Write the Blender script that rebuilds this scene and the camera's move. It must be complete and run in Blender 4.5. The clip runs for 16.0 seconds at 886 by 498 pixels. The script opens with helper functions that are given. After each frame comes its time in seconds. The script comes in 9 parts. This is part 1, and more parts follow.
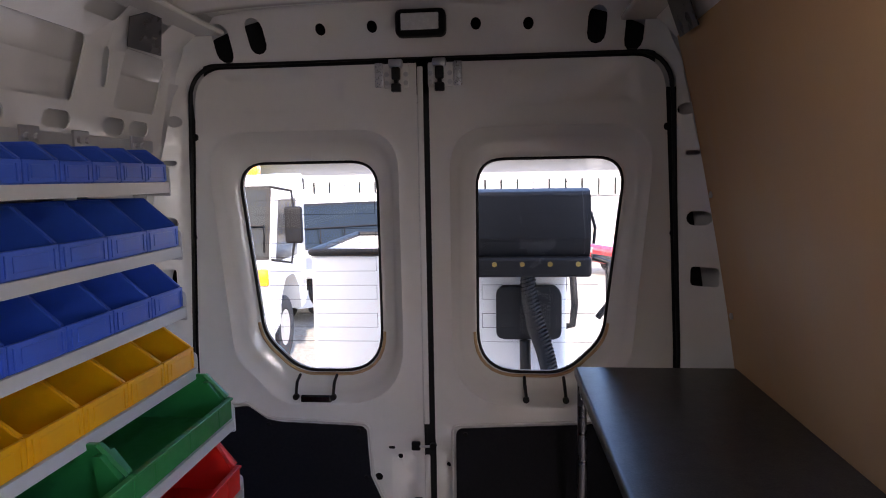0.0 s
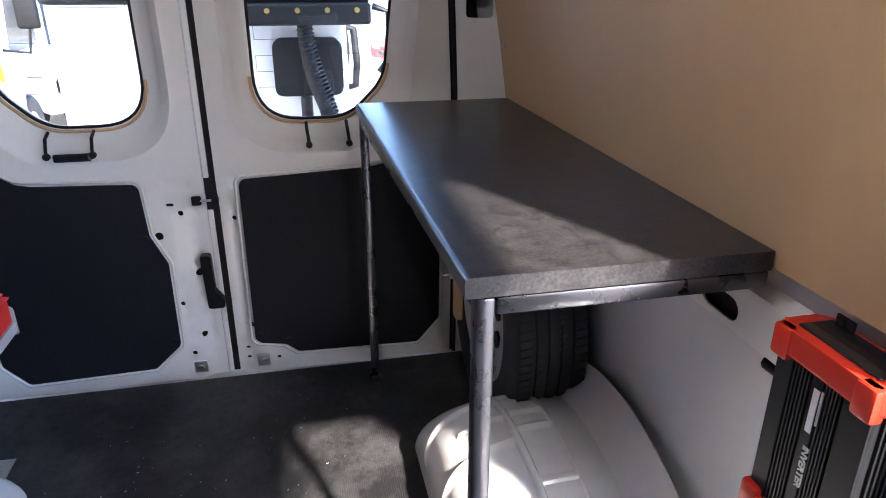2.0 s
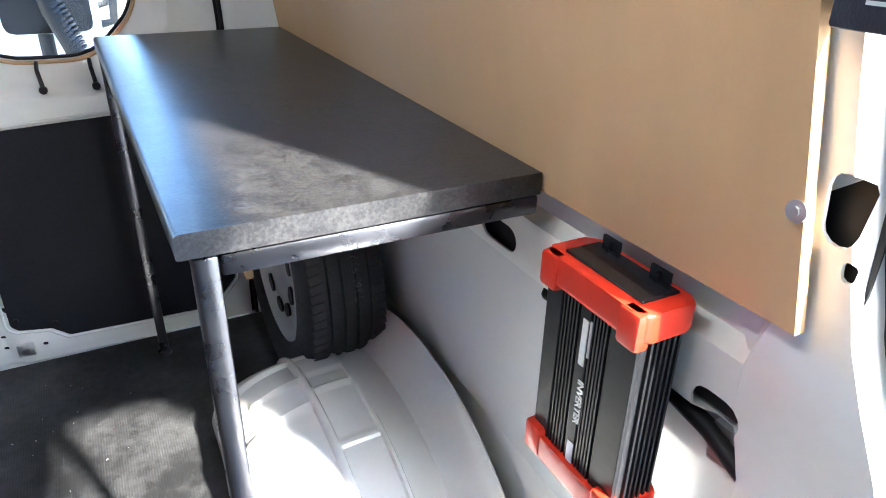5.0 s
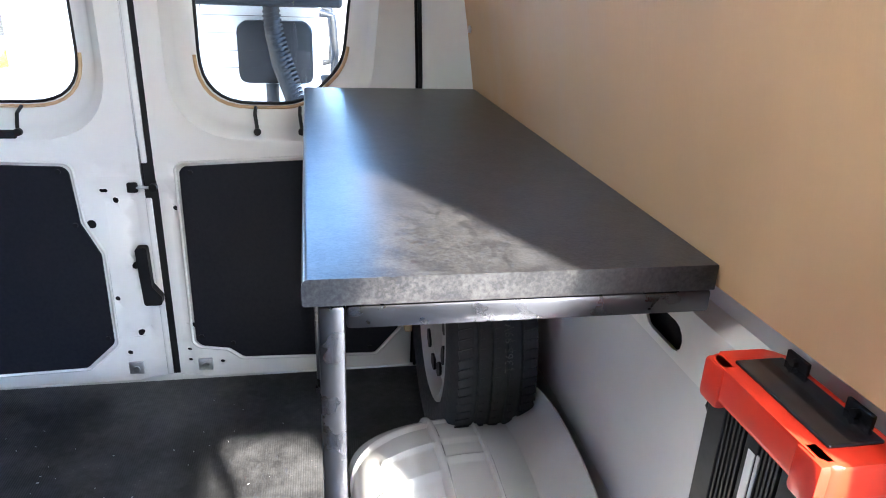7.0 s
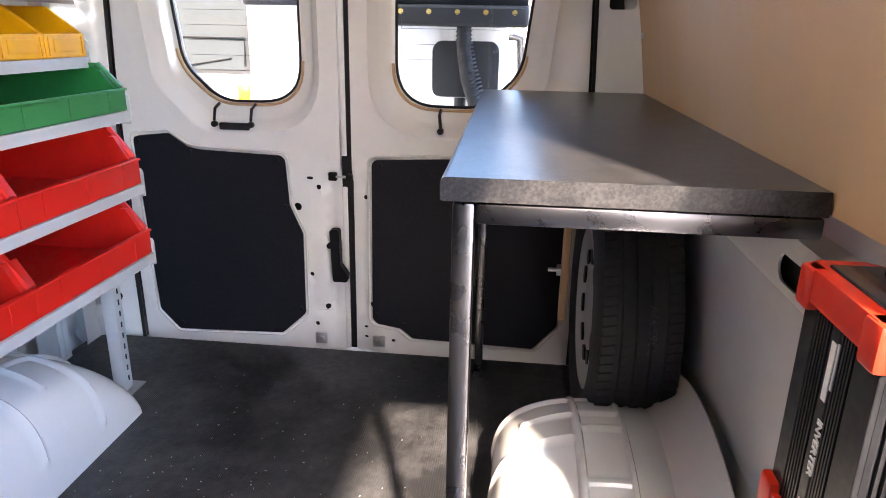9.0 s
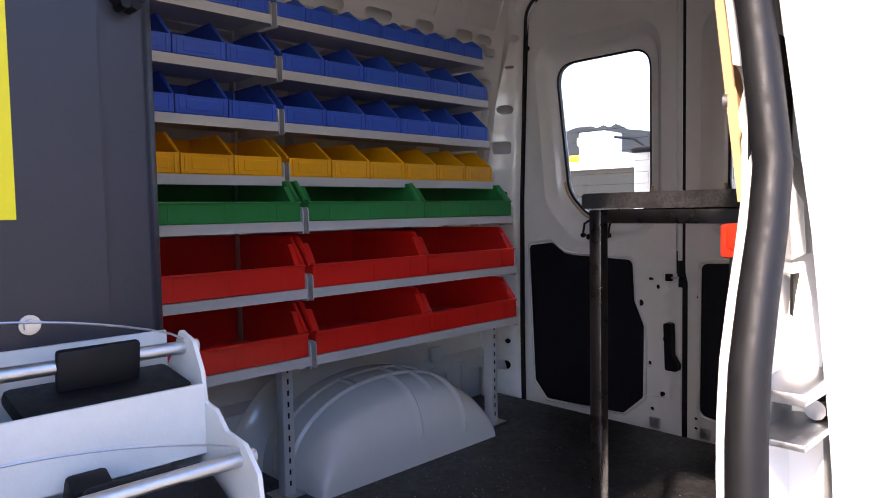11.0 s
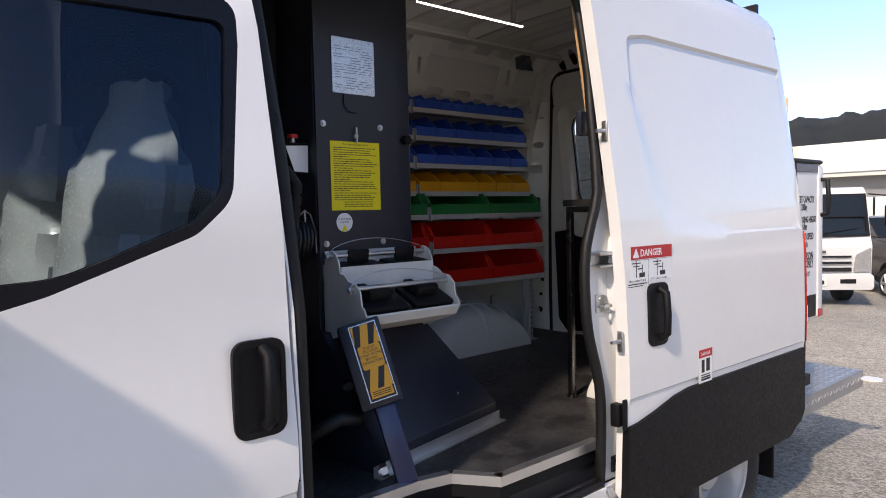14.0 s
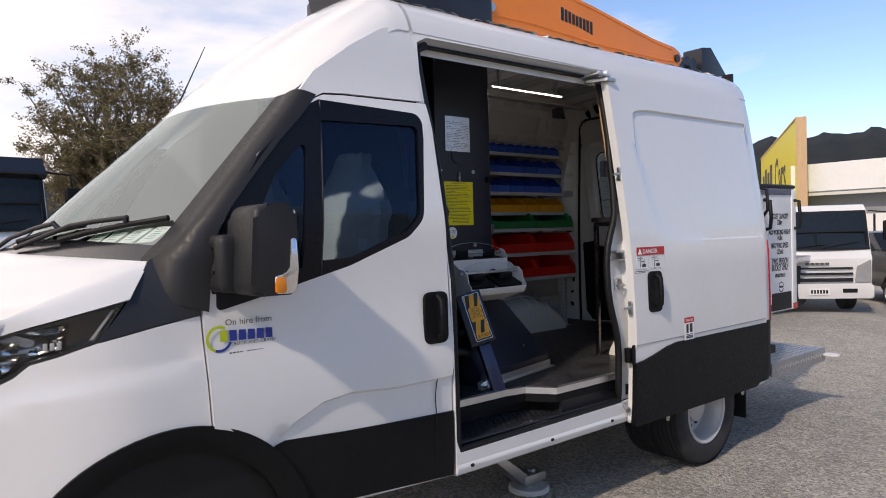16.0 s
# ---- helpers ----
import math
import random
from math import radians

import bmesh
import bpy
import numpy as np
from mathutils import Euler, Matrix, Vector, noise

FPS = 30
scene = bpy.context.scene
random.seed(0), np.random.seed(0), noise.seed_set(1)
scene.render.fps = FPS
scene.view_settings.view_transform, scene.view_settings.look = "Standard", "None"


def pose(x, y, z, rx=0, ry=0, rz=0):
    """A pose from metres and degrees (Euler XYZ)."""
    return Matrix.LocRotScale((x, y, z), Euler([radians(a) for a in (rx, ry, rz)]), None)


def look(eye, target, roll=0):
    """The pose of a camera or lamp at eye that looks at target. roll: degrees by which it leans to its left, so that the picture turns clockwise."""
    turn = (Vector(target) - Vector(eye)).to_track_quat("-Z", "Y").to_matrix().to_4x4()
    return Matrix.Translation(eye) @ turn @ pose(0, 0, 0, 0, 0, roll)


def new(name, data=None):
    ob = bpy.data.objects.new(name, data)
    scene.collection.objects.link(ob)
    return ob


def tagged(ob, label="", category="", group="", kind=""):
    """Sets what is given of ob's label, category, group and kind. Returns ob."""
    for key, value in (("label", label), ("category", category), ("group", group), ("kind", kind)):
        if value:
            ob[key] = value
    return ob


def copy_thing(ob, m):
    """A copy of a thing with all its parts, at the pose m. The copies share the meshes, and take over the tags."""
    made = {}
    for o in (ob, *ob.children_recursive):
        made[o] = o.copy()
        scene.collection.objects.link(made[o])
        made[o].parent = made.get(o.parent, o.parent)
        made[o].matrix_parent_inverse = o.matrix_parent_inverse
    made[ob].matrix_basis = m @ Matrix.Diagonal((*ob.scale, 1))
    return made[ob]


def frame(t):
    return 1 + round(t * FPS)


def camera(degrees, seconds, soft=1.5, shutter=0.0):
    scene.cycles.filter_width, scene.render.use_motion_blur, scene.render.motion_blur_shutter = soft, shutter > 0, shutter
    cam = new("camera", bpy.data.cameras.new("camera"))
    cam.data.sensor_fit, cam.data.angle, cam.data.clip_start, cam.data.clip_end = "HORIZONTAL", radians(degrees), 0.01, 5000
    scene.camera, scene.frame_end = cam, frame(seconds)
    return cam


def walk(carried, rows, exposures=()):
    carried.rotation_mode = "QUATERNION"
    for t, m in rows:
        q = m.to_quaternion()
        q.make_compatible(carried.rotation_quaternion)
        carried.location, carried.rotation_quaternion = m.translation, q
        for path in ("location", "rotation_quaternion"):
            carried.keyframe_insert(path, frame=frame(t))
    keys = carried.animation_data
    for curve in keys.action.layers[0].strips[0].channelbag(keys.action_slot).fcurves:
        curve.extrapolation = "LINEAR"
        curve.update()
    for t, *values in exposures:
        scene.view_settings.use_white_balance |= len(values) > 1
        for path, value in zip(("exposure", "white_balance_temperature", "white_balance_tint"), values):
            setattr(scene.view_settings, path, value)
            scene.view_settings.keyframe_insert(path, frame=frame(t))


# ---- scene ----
cam = camera(66.6, 16.0, soft=1.0)
PATH = [
    (0, (0.27, -2.03, 2.109), (0.08, -0.051, 1.898), -1.0),
    (0.5, (0.259, -2.038, 2.058), (0.274, -0.057, 1.782), -0.5),
    (1, (0.218, -2.037, 2.027), (0.444, -0.097, 1.597), -0.1),
    (1.5, (0.236, -2.031, 1.98), (0.588, -0.147, 1.41), 0.2),
    (2, (0.296, -2.043, 1.908), (0.687, -0.235, 1.148), 0.1),
    (2.5, (0.324, -2.04, 1.9), (0.78, -0.287, 1.053), 0.0),
    (3, (0.358, -2.025, 1.881), (0.911, -0.315, 1.005), -0.0),
    (3.5, (0.378, -2.012, 1.874), (1.064, -0.362, 0.976), 0.4),
    (4, (0.414, -1.992, 1.862), (1.206, -0.393, 0.96), 0.8),
    (4.2, (0.424, -1.986, 1.857), (1.256, -0.406, 0.956), 1.1),
    (6.3, (0.481, -1.924, 1.845), (1.25, -0.289, 0.986), 2.7),
    (6.5, (0.495, -1.924, 1.848), (1.137, -0.215, 1.032), 2.0),
    (7, (0.501, -1.912, 1.828), (0.842, -0.084, 1.093), 2.2),
    (7.5, (0.491, -1.936, 1.807), (0.578, -0.062, 1.116), 1.9),
    (8, (0.508, -1.922, 1.784), (0.481, -0.035, 1.123), 1.4),
    (8.5, (0.52, -1.966, 1.783), (0.429, -0.076, 1.134), 1.3),
    (9, (0.562, -2.076, 1.726), (0.358, -0.185, 1.106), 1.1),
    (9.5, (0.631, -2.144, 1.67), (0.169, -0.294, 1.066), 0.6),
    (10, (0.776, -2.218, 1.561), (-0.072, -0.464, 1.107), 0.3),
    (10.2, (0.865, -2.241, 1.549), (-0.165, -0.559, 1.215), 0.0),
    (12.3, (1.634, -2.875, 1.537), (0.105, -1.586, 1.488), -0.9),
    (12.5, (1.703, -2.966, 1.531), (0.171, -1.681, 1.478), -0.9),
    (13, (1.893, -3.184, 1.536), (0.377, -1.882, 1.452), -1.1),
    (13.5, (2.148, -3.403, 1.528), (0.635, -2.098, 1.433), -1.2),
    (14, (2.376, -3.653, 1.521), (0.859, -2.354, 1.416), -1.3),
    (14.5, (2.592, -3.924, 1.527), (1.069, -2.632, 1.415), -1.5),
    (15, (2.814, -4.165, 1.507), (1.276, -2.891, 1.407), -1.5),
    (15.5, (3.014, -4.43, 1.515), (1.455, -3.178, 1.453), -1.7),
    (16, (3.213, -4.745, 1.502), (1.655, -3.491, 1.453), -1.6),
]
EXPOSURES = [(0.0, 2.82, 7450, 26), (1.0, 3.02, 7350, 25), (1.6, 3.05, 6850, 20), (2.0, 4.1, 6750, 17), (2.5, 4.85, 6600, 13), (3.5, 5.25, 6500, 10), (4.2, 5.12, 6450, 9),
             (6.3, 4.88, 6250, 3), (6.6, 4.9, 6300, 5), (7.0, 4.98, 6500, 9), (7.5, 4.7, 6700, 13), (8.2, 4.5, 6850, 16), (9.0, 4.55, 7900, 20), (10.2, 4.52, 8800, 25), (11.2, 2.1, 7450, 24),
             (12.3, 1.34, 8100, 22), (13.5, 1.08, 7950, 18), (14.5, 1.00, 7850, 17), (15.2, 0.82, 7650, 16), (16.0, 0.50, 7600, 17)]
walk(cam, [(t, look(eye, target, roll)) for t, eye, target, roll in PATH], EXPOSURES)

# ---------------------------------------------------------------- light
SUN_FROM = Vector((0.37, -1.13, 1.0)).normalized()
world = bpy.data.worlds.new("sky")
scene.world = world
world.use_nodes = True
wn, wl = world.node_tree.nodes, world.node_tree.links
sky = wn.new("ShaderNodeTexSky")
sky.sky_type = 'NISHITA'
sky.sun_disc = False
sky.sun_elevation = math.asin(SUN_FROM.z)
sky.sun_rotation = math.atan2(SUN_FROM.x, SUN_FROM.y)
sky.air_density, sky.dust_density, sky.ozone_density = 0.9, 0.0, 6.0
wtc = wn.new("ShaderNodeTexCoord")
wmap = wn.new("ShaderNodeMapping")
wmap.inputs["Scale"].default_value = (1.0, 1.0, 3.2)
wl.new(wtc.outputs["Generated"], wmap.inputs["Vector"])
wnoise = wn.new("ShaderNodeTexNoise")
wnoise.inputs["Scale"].default_value = 1.5
wnoise.inputs["Detail"].default_value = 9
wnoise.inputs["Roughness"].default_value = 0.55
wl.new(wmap.outputs["Vector"], wnoise.inputs["Vector"])
wramp = wn.new("ShaderNodeValToRGB")
wramp.color_ramp.elements[0].position = 0.49
wramp.color_ramp.elements[1].position = 0.70
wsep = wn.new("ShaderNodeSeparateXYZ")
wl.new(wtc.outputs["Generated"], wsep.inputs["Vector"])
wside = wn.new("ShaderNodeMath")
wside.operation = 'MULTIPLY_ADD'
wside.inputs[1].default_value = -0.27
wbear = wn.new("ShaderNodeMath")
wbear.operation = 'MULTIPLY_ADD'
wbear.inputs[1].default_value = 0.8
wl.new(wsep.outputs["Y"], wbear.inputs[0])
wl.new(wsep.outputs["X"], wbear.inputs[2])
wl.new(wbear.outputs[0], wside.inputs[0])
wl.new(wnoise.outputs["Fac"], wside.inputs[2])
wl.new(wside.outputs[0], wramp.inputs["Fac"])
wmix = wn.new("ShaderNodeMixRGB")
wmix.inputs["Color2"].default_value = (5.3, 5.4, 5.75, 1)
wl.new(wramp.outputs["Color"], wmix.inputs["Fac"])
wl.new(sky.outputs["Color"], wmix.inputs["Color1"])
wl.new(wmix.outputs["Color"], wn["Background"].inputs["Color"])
wn["Background"].inputs["Strength"].default_value = 0.15

sun_data = bpy.data.lights.new("sun", 'SUN')
sun_data.energy, sun_data.angle, sun_data.color = 1.75, radians(2.2), (1.0, 0.95, 0.88)
sun = new("sun", sun_data)
sun.matrix_world = look(SUN_FROM * 40, (0, 0, 0))

# ---------------------------------------------------------------- materials
def material(name, color, rough=0.5, metal=0.0, vary=0.12, scale=6.0, grain=0.0, grain_scale=250.0, coat=0.0, dirt=None, dirt_amount=0.0,
             dirt_scale=2.5, rough_vary=0.12, spec=0.5, stretch=(1, 1, 1)):
    """A painted, moulded or natural surface: two scales of tone, uneven gloss, fine relief, optional stains."""
    m = bpy.data.materials.new(name)
    m.use_nodes = True
    n, l = m.node_tree.nodes, m.node_tree.links
    b = n["Principled BSDF"]
    tc = n.new("ShaderNodeTexCoord")
    mp = n.new("ShaderNodeMapping")
    mp.inputs["Scale"].default_value = stretch
    l.new(tc.outputs["Object"], mp.inputs["Vector"])
    big = n.new("ShaderNodeTexNoise")
    big.inputs["Scale"].default_value, big.inputs["Detail"].default_value = scale, 6
    fine = n.new("ShaderNodeTexNoise")
    fine.inputs["Scale"].default_value, fine.inputs["Detail"].default_value = scale * 11, 4
    for t in (big, fine):
        l.new(mp.outputs["Vector"], t.inputs["Vector"])
    add = n.new("ShaderNodeMath")
    add.operation = 'ADD'
    l.new(big.outputs["Fac"], add.inputs[0])
    l.new(fine.outputs["Fac"], add.inputs[1])
    ramp = n.new("ShaderNodeMapRange")
    ramp.inputs["From Min"].default_value, ramp.inputs["From Max"].default_value = 0.6, 1.4
    ramp.inputs["To Min"].default_value, ramp.inputs["To Max"].default_value = 1 - vary, 1 + vary
    l.new(add.outputs[0], ramp.inputs["Value"])
    mul = n.new("ShaderNodeMixRGB")
    mul.blend_type, mul.inputs["Fac"].default_value = 'MULTIPLY', 1.0
    mul.inputs["Color1"].default_value = (*color, 1)
    l.new(ramp.outputs["Result"], mul.inputs["Color2"])
    out = mul.outputs["Color"]
    if dirt:
        st = n.new("ShaderNodeTexNoise")
        st.inputs["Scale"].default_value, st.inputs["Detail"].default_value, st.inputs["Roughness"].default_value = dirt_scale, 10, 0.68
        l.new(mp.outputs["Vector"], st.inputs["Vector"])
        sr = n.new("ShaderNodeMapRange")
        sr.inputs["From Min"].default_value, sr.inputs["From Max"].default_value = 0.5, 0.72
        sr.inputs["To Min"].default_value, sr.inputs["To Max"].default_value = 0, dirt_amount
        l.new(st.outputs["Fac"], sr.inputs["Value"])
        dm = n.new("ShaderNodeMixRGB")
        dm.inputs["Color2"].default_value = (*dirt, 1)
        l.new(sr.outputs["Result"], dm.inputs["Fac"])
        l.new(out, dm.inputs["Color1"])
        out = dm.outputs["Color"]
    l.new(out, b.inputs["Base Color"])
    rr = n.new("ShaderNodeMapRange")
    rr.inputs["From Min"].default_value, rr.inputs["From Max"].default_value = 0.3, 0.7
    rr.inputs["To Min"].default_value, rr.inputs["To Max"].default_value = max(0.02, rough - rough_vary * rough), min(1, rough + rough_vary)
    l.new(fine.outputs["Fac"], rr.inputs["Value"])
    l.new(rr.outputs["Result"], b.inputs["Roughness"])
    b.inputs["Metallic"].default_value = metal
    b.inputs["Specular IOR Level"].default_value = spec
    b.inputs["Coat Weight"].default_value = coat
    b.inputs["Coat Roughness"].default_value = 0.05
    if grain:
        gt = n.new("ShaderNodeTexNoise")
        gt.inputs["Scale"].default_value, gt.inputs["Detail"].default_value = grain_scale, 3
        l.new(mp.outputs["Vector"], gt.inputs["Vector"])
        bp = n.new("ShaderNodeBump")
        bp.inputs["Strength"].default_value, bp.inputs["Distance"].default_value = grain, 0.002
        l.new(gt.outputs["Fac"], bp.inputs["Height"])
        l.new(bp.outputs["Normal"], b.inputs["Normal"])
    return m


def glass(name, tint=(0.9, 0.95, 0.95), opacity=0.06, rough=0.0, sheen=(0.8, 0.8, 0.8)):
    """Thin clear or tinted pane: sharp mirror by Fresnel over a tinted view through."""
    m = bpy.data.materials.new(name)
    m.use_nodes = True
    n, l = m.node_tree.nodes, m.node_tree.links
    n.remove(n["Principled BSDF"])
    tr = n.new("ShaderNodeBsdfTransparent")
    tr.inputs["Color"].default_value = (*tint, 1)
    gl = n.new("ShaderNodeBsdfGlossy")
    gl.inputs["Roughness"].default_value = rough
    gl.inputs["Color"].default_value = (*sheen, 1)
    fr = n.new("ShaderNodeFresnel")
    fr.inputs["IOR"].default_value = 1.5 + opacity
    mx = n.new("ShaderNodeMixShader")
    l.new(fr.outputs["Fac"], mx.inputs["Fac"])
    l.new(tr.outputs["BSDF"], mx.inputs[1])
    l.new(gl.outputs["BSDF"], mx.inputs[2])
    l.new(mx.outputs["Shader"], n["Material Output"].inputs["Surface"])
    return m


WHITE = material("white van paint", (0.745, 0.745, 0.735), 0.22, vary=0.015, scale=2, coat=0.6, rough_vary=0.05, dirt=(0.62, 0.60, 0.56), dirt_amount=0.10, dirt_scale=1.7)
INNER = material("bare inner paint", (0.78, 0.775, 0.745), 0.20, vary=0.02, scale=3, grain=0.03, rough_vary=0.02, coat=0.5, dirt=(0.50, 0.47, 0.41), dirt_amount=0.05, dirt_scale=7)
# Copy of INNER, darker and less glossy to tone down light on kerb wall.
DIMMED_INNER = material("inner paint, dimmed copy", (0.72, 0.715, 0.69), 0.46, vary=0.03, scale=4, grain=0.06, rough_vary=0.04, dirt=(0.50, 0.47, 0.41), dirt_amount=0.08, dirt_scale=9)
SEAL = material("black rubber seal", (0.008, 0.008, 0.009), 0.5, vary=0.2, grain=0.1, spec=0.3)
BLACK_TRIM = material("grained black plastic", (0.005, 0.0052, 0.0065), 0.5, vary=0.15, grain=0.25, grain_scale=600, dirt=(0.022, 0.021, 0.020), dirt_amount=0.15, spec=0.2)
PILLAR_BLACK = material("matt black pillar moulding", (0.018, 0.018, 0.020), 0.46, vary=0.03, grain=0.03, grain_scale=900, spec=0.32)
FRAME_BLACK = material("black window band", (0.004, 0.0045, 0.008), 0.30, vary=0.1, spec=0.25)
SATIN_BLACK = material("satin black moulding", (0.016, 0.016, 0.019), 0.36, vary=0.08, grain=0.05, grain_scale=700, spec=0.45)
GLOSS_BLACK = material("gloss black", (0.008, 0.009, 0.012), 0.12, vary=0.1, coat=0.4)
PANEL_BLACK = material("black lining board", (0.006, 0.0065, 0.011), 0.6, vary=0.12, scale=9, grain=0.35, grain_scale=420, dirt=(0.02, 0.02, 0.024), dirt_amount=0.12, spec=0.25)
TOWER = material("black powder coat", (0.014, 0.0165, 0.027), 0.34, vary=0.12, grain=0.2, grain_scale=500, dirt=(0.022, 0.022, 0.026), dirt_amount=0.15, spec=0.45)
PLY = material("birch plywood", (0.48, 0.295, 0.150), 0.55, vary=0.10, scale=1.3, grain=0.15, grain_scale=160, stretch=(1, 1, 0.16), dirt=(0.40, 0.24, 0.12), dirt_amount=0.20, dirt_scale=1.5)
STEEL = material("zinc plated steel", (0.55, 0.56, 0.57), 0.34, metal=1.0, vary=0.12, scale=14, grain=0.08, dirt=(0.30, 0.29, 0.28), dirt_amount=0.25)
RAW_STEEL = material("raw lacquered steel tube", (0.115, 0.115, 0.125), 0.27, metal=1.0, vary=0.05, scale=2.5, rough_vary=0.04)
RIM_SILVER = material("silver wheel paint", (0.52, 0.52, 0.51), 0.36, metal=0.25, vary=0.06, scale=8, dirt=(0.25, 0.24, 0.22), dirt_amount=0.25, dirt_scale=6)
ALLOY = material("bare aluminium", (0.72, 0.72, 0.72), 0.38, metal=1.0, vary=0.08, scale=10, grain=0.1)
SHELF_GREY = material("light grey coated steel", (0.50, 0.51, 0.51), 0.42, vary=0.05, scale=5, grain=0.05)
RUBBER = material("tyre rubber", (0.022, 0.022, 0.024), 0.72, vary=0.25, scale=8, grain=0.3, dirt=(0.10, 0.095, 0.085), dirt_amount=0.18, dirt_scale=5)
BIN_BLUE = material("blue polypropylene", (0.022, 0.095, 0.52), 0.36, vary=0.06, scale=4, grain=0.06)
BIN_YELLOW = material("yellow polypropylene", (0.84, 0.375, 0.006), 0.36, vary=0.06, scale=4, grain=0.06)
BIN_GREEN = material("green polypropylene", (0.004, 0.20, 0.050), 0.36, vary=0.06, scale=4, grain=0.06)
BIN_RED = material("red polypropylene", (0.74, 0.018, 0.010), 0.36, vary=0.06, scale=4, grain=0.06)
ORANGE = material("orange boom paint", (0.95, 0.235, 0.006), 0.34, vary=0.05, coat=0.3)
INV_RED = material("red end cap plastic", (0.62, 0.030, 0.012), 0.32, vary=0.05)
INV_BLACK = material("black anodised heatsink", (0.018, 0.019, 0.022), 0.38, metal=0.4, vary=0.1)
CREAM = material("off-white painted tray", (0.66, 0.65, 0.61), 0.4, vary=0.05, grain=0.08, dirt=(0.35, 0.33, 0.29), dirt_amount=0.2)
SIGN_YELLOW = material("yellow label", (0.80, 0.66, 0.005), 0.42, vary=0.03)
SIGN_WHITE = material("white label", (0.80, 0.80, 0.79), 0.4, vary=0.02)
SIGN_RED = material("red label", (0.50, 0.012, 0.014), 0.4, vary=0.04)
CARD = material("pale green card", (0.80, 0.86, 0.82), 0.5, vary=0.06, scale=30)
CARD_INK = material("green print", (0.12, 0.25, 0.22), 0.6, vary=0.2, scale=60)
INK = material("black ink", (0.012, 0.012, 0.014), 0.5, vary=0.1)
BLUE_INK = material("blue ink", (0.012, 0.035, 0.26), 0.4, vary=0.05)
LIME_INK = material("lime ink", (0.45, 0.55, 0.02), 0.4, vary=0.05)
TREAD = material("worn tread plate", (0.42, 0.42, 0.42), 0.45, metal=0.8, vary=0.12, scale=12, grain=0.1)
PLATE = material("engraved aluminium plate", (0.52, 0.53, 0.55), 0.26, metal=1.0, vary=0.08, scale=20)
AMBER = material("amber lens", (0.85, 0.25, 0.01), 0.15, vary=0.05, coat=0.5)
TAIL_RED = material("red lens", (0.45, 0.008, 0.008), 0.12, vary=0.05, coat=0.5)
CHROME = material("bright chrome", (0.80, 0.81, 0.82), 0.10, metal=1.0, vary=0.04)
SEAT = material("dark seat cloth", (0.035, 0.035, 0.04), 0.85, vary=0.2, grain=0.4)
PLASTIC_FILM = material("clear film cover", (0.62, 0.64, 0.64), 0.18, vary=0.10, scale=9, grain=0.5, grain_scale=28)
DASH = material("charcoal dashboard", (0.05, 0.05, 0.052), 0.7, vary=0.1, grain=0.3)
HILL = material("bush clad hill", (0.009, 0.014, 0.017), 0.95, vary=0.5, scale=0.05, dirt=(0.024, 0.028, 0.024), dirt_amount=0.55, dirt_scale=0.016)
LEAF = material("spring leaves", (0.17, 0.135, 0.062), 0.6, vary=0.35, scale=1.5)
BARK = material("grey bark", (0.17, 0.135, 0.10), 0.9, vary=0.3, grain=0.5, grain_scale=60)
SHED = material("cream steel cladding", (0.62, 0.61, 0.57), 0.5, vary=0.05)
SHED_ROOF = material("white roof sheet", (0.74, 0.74, 0.73), 0.45, vary=0.05)
DARK_WALL = material("grey shed wall", (0.23, 0.24, 0.26), 0.7, vary=0.1)
CAR_RED = material("red car paint", (0.42, 0.012, 0.018), 0.2, vary=0.03, coat=0.6)
CAR_GREY = material("dark grey car paint", (0.085, 0.080, 0.078), 0.22, vary=0.05, coat=0.6)
NAVY = material("navy blue enamel", (0.010, 0.018, 0.075), 0.32, vary=0.08, coat=0.3)
GREEN_GRIP = material("green rubber grip", (0.006, 0.09, 0.03), 0.5, vary=0.1)
ORANGE_ROPE = material("orange and black rope", (0.75, 0.16, 0.015), 0.8, vary=0.4, scale=60)
TAN_WOOD = material("pine offcut", (0.55, 0.36, 0.20), 0.6, vary=0.15, scale=8, grain=0.2, stretch=(1, 1, 0.2))
LED = bpy.data.materials.new("led strip diffuser")
LED.use_nodes = True
LED.node_tree.nodes["Principled BSDF"].inputs["Emission Color"].default_value = (0.95, 0.98, 1.0, 1)
LED.node_tree.nodes["Principled BSDF"].inputs["Emission Strength"].default_value = 25.0
GLASS = glass("clear rear glass", (0.93, 0.97, 0.96))
# Copy of the cab glass, cleared to brighten the view through both panes.
OFF_GLASS = glass("cab glass, brightened off-side copy", (0.66, 0.74, 0.75))
# The blue sheen colour stands in for deep blue sky reflected in the panes.
CAB_GLASS = glass("tinted cab glass, sky-blue sheen", (0.36, 0.46, 0.53), 0.0, sheen=(0.42, 0.62, 0.95))
SCREEN_GLASS = glass("windscreen glass", (0.60, 0.68, 0.69), 1.6, sheen=(0.86, 0.98, 1.0))
LAMP_GLASS = glass("headlamp lens", (0.9, 0.93, 0.95))


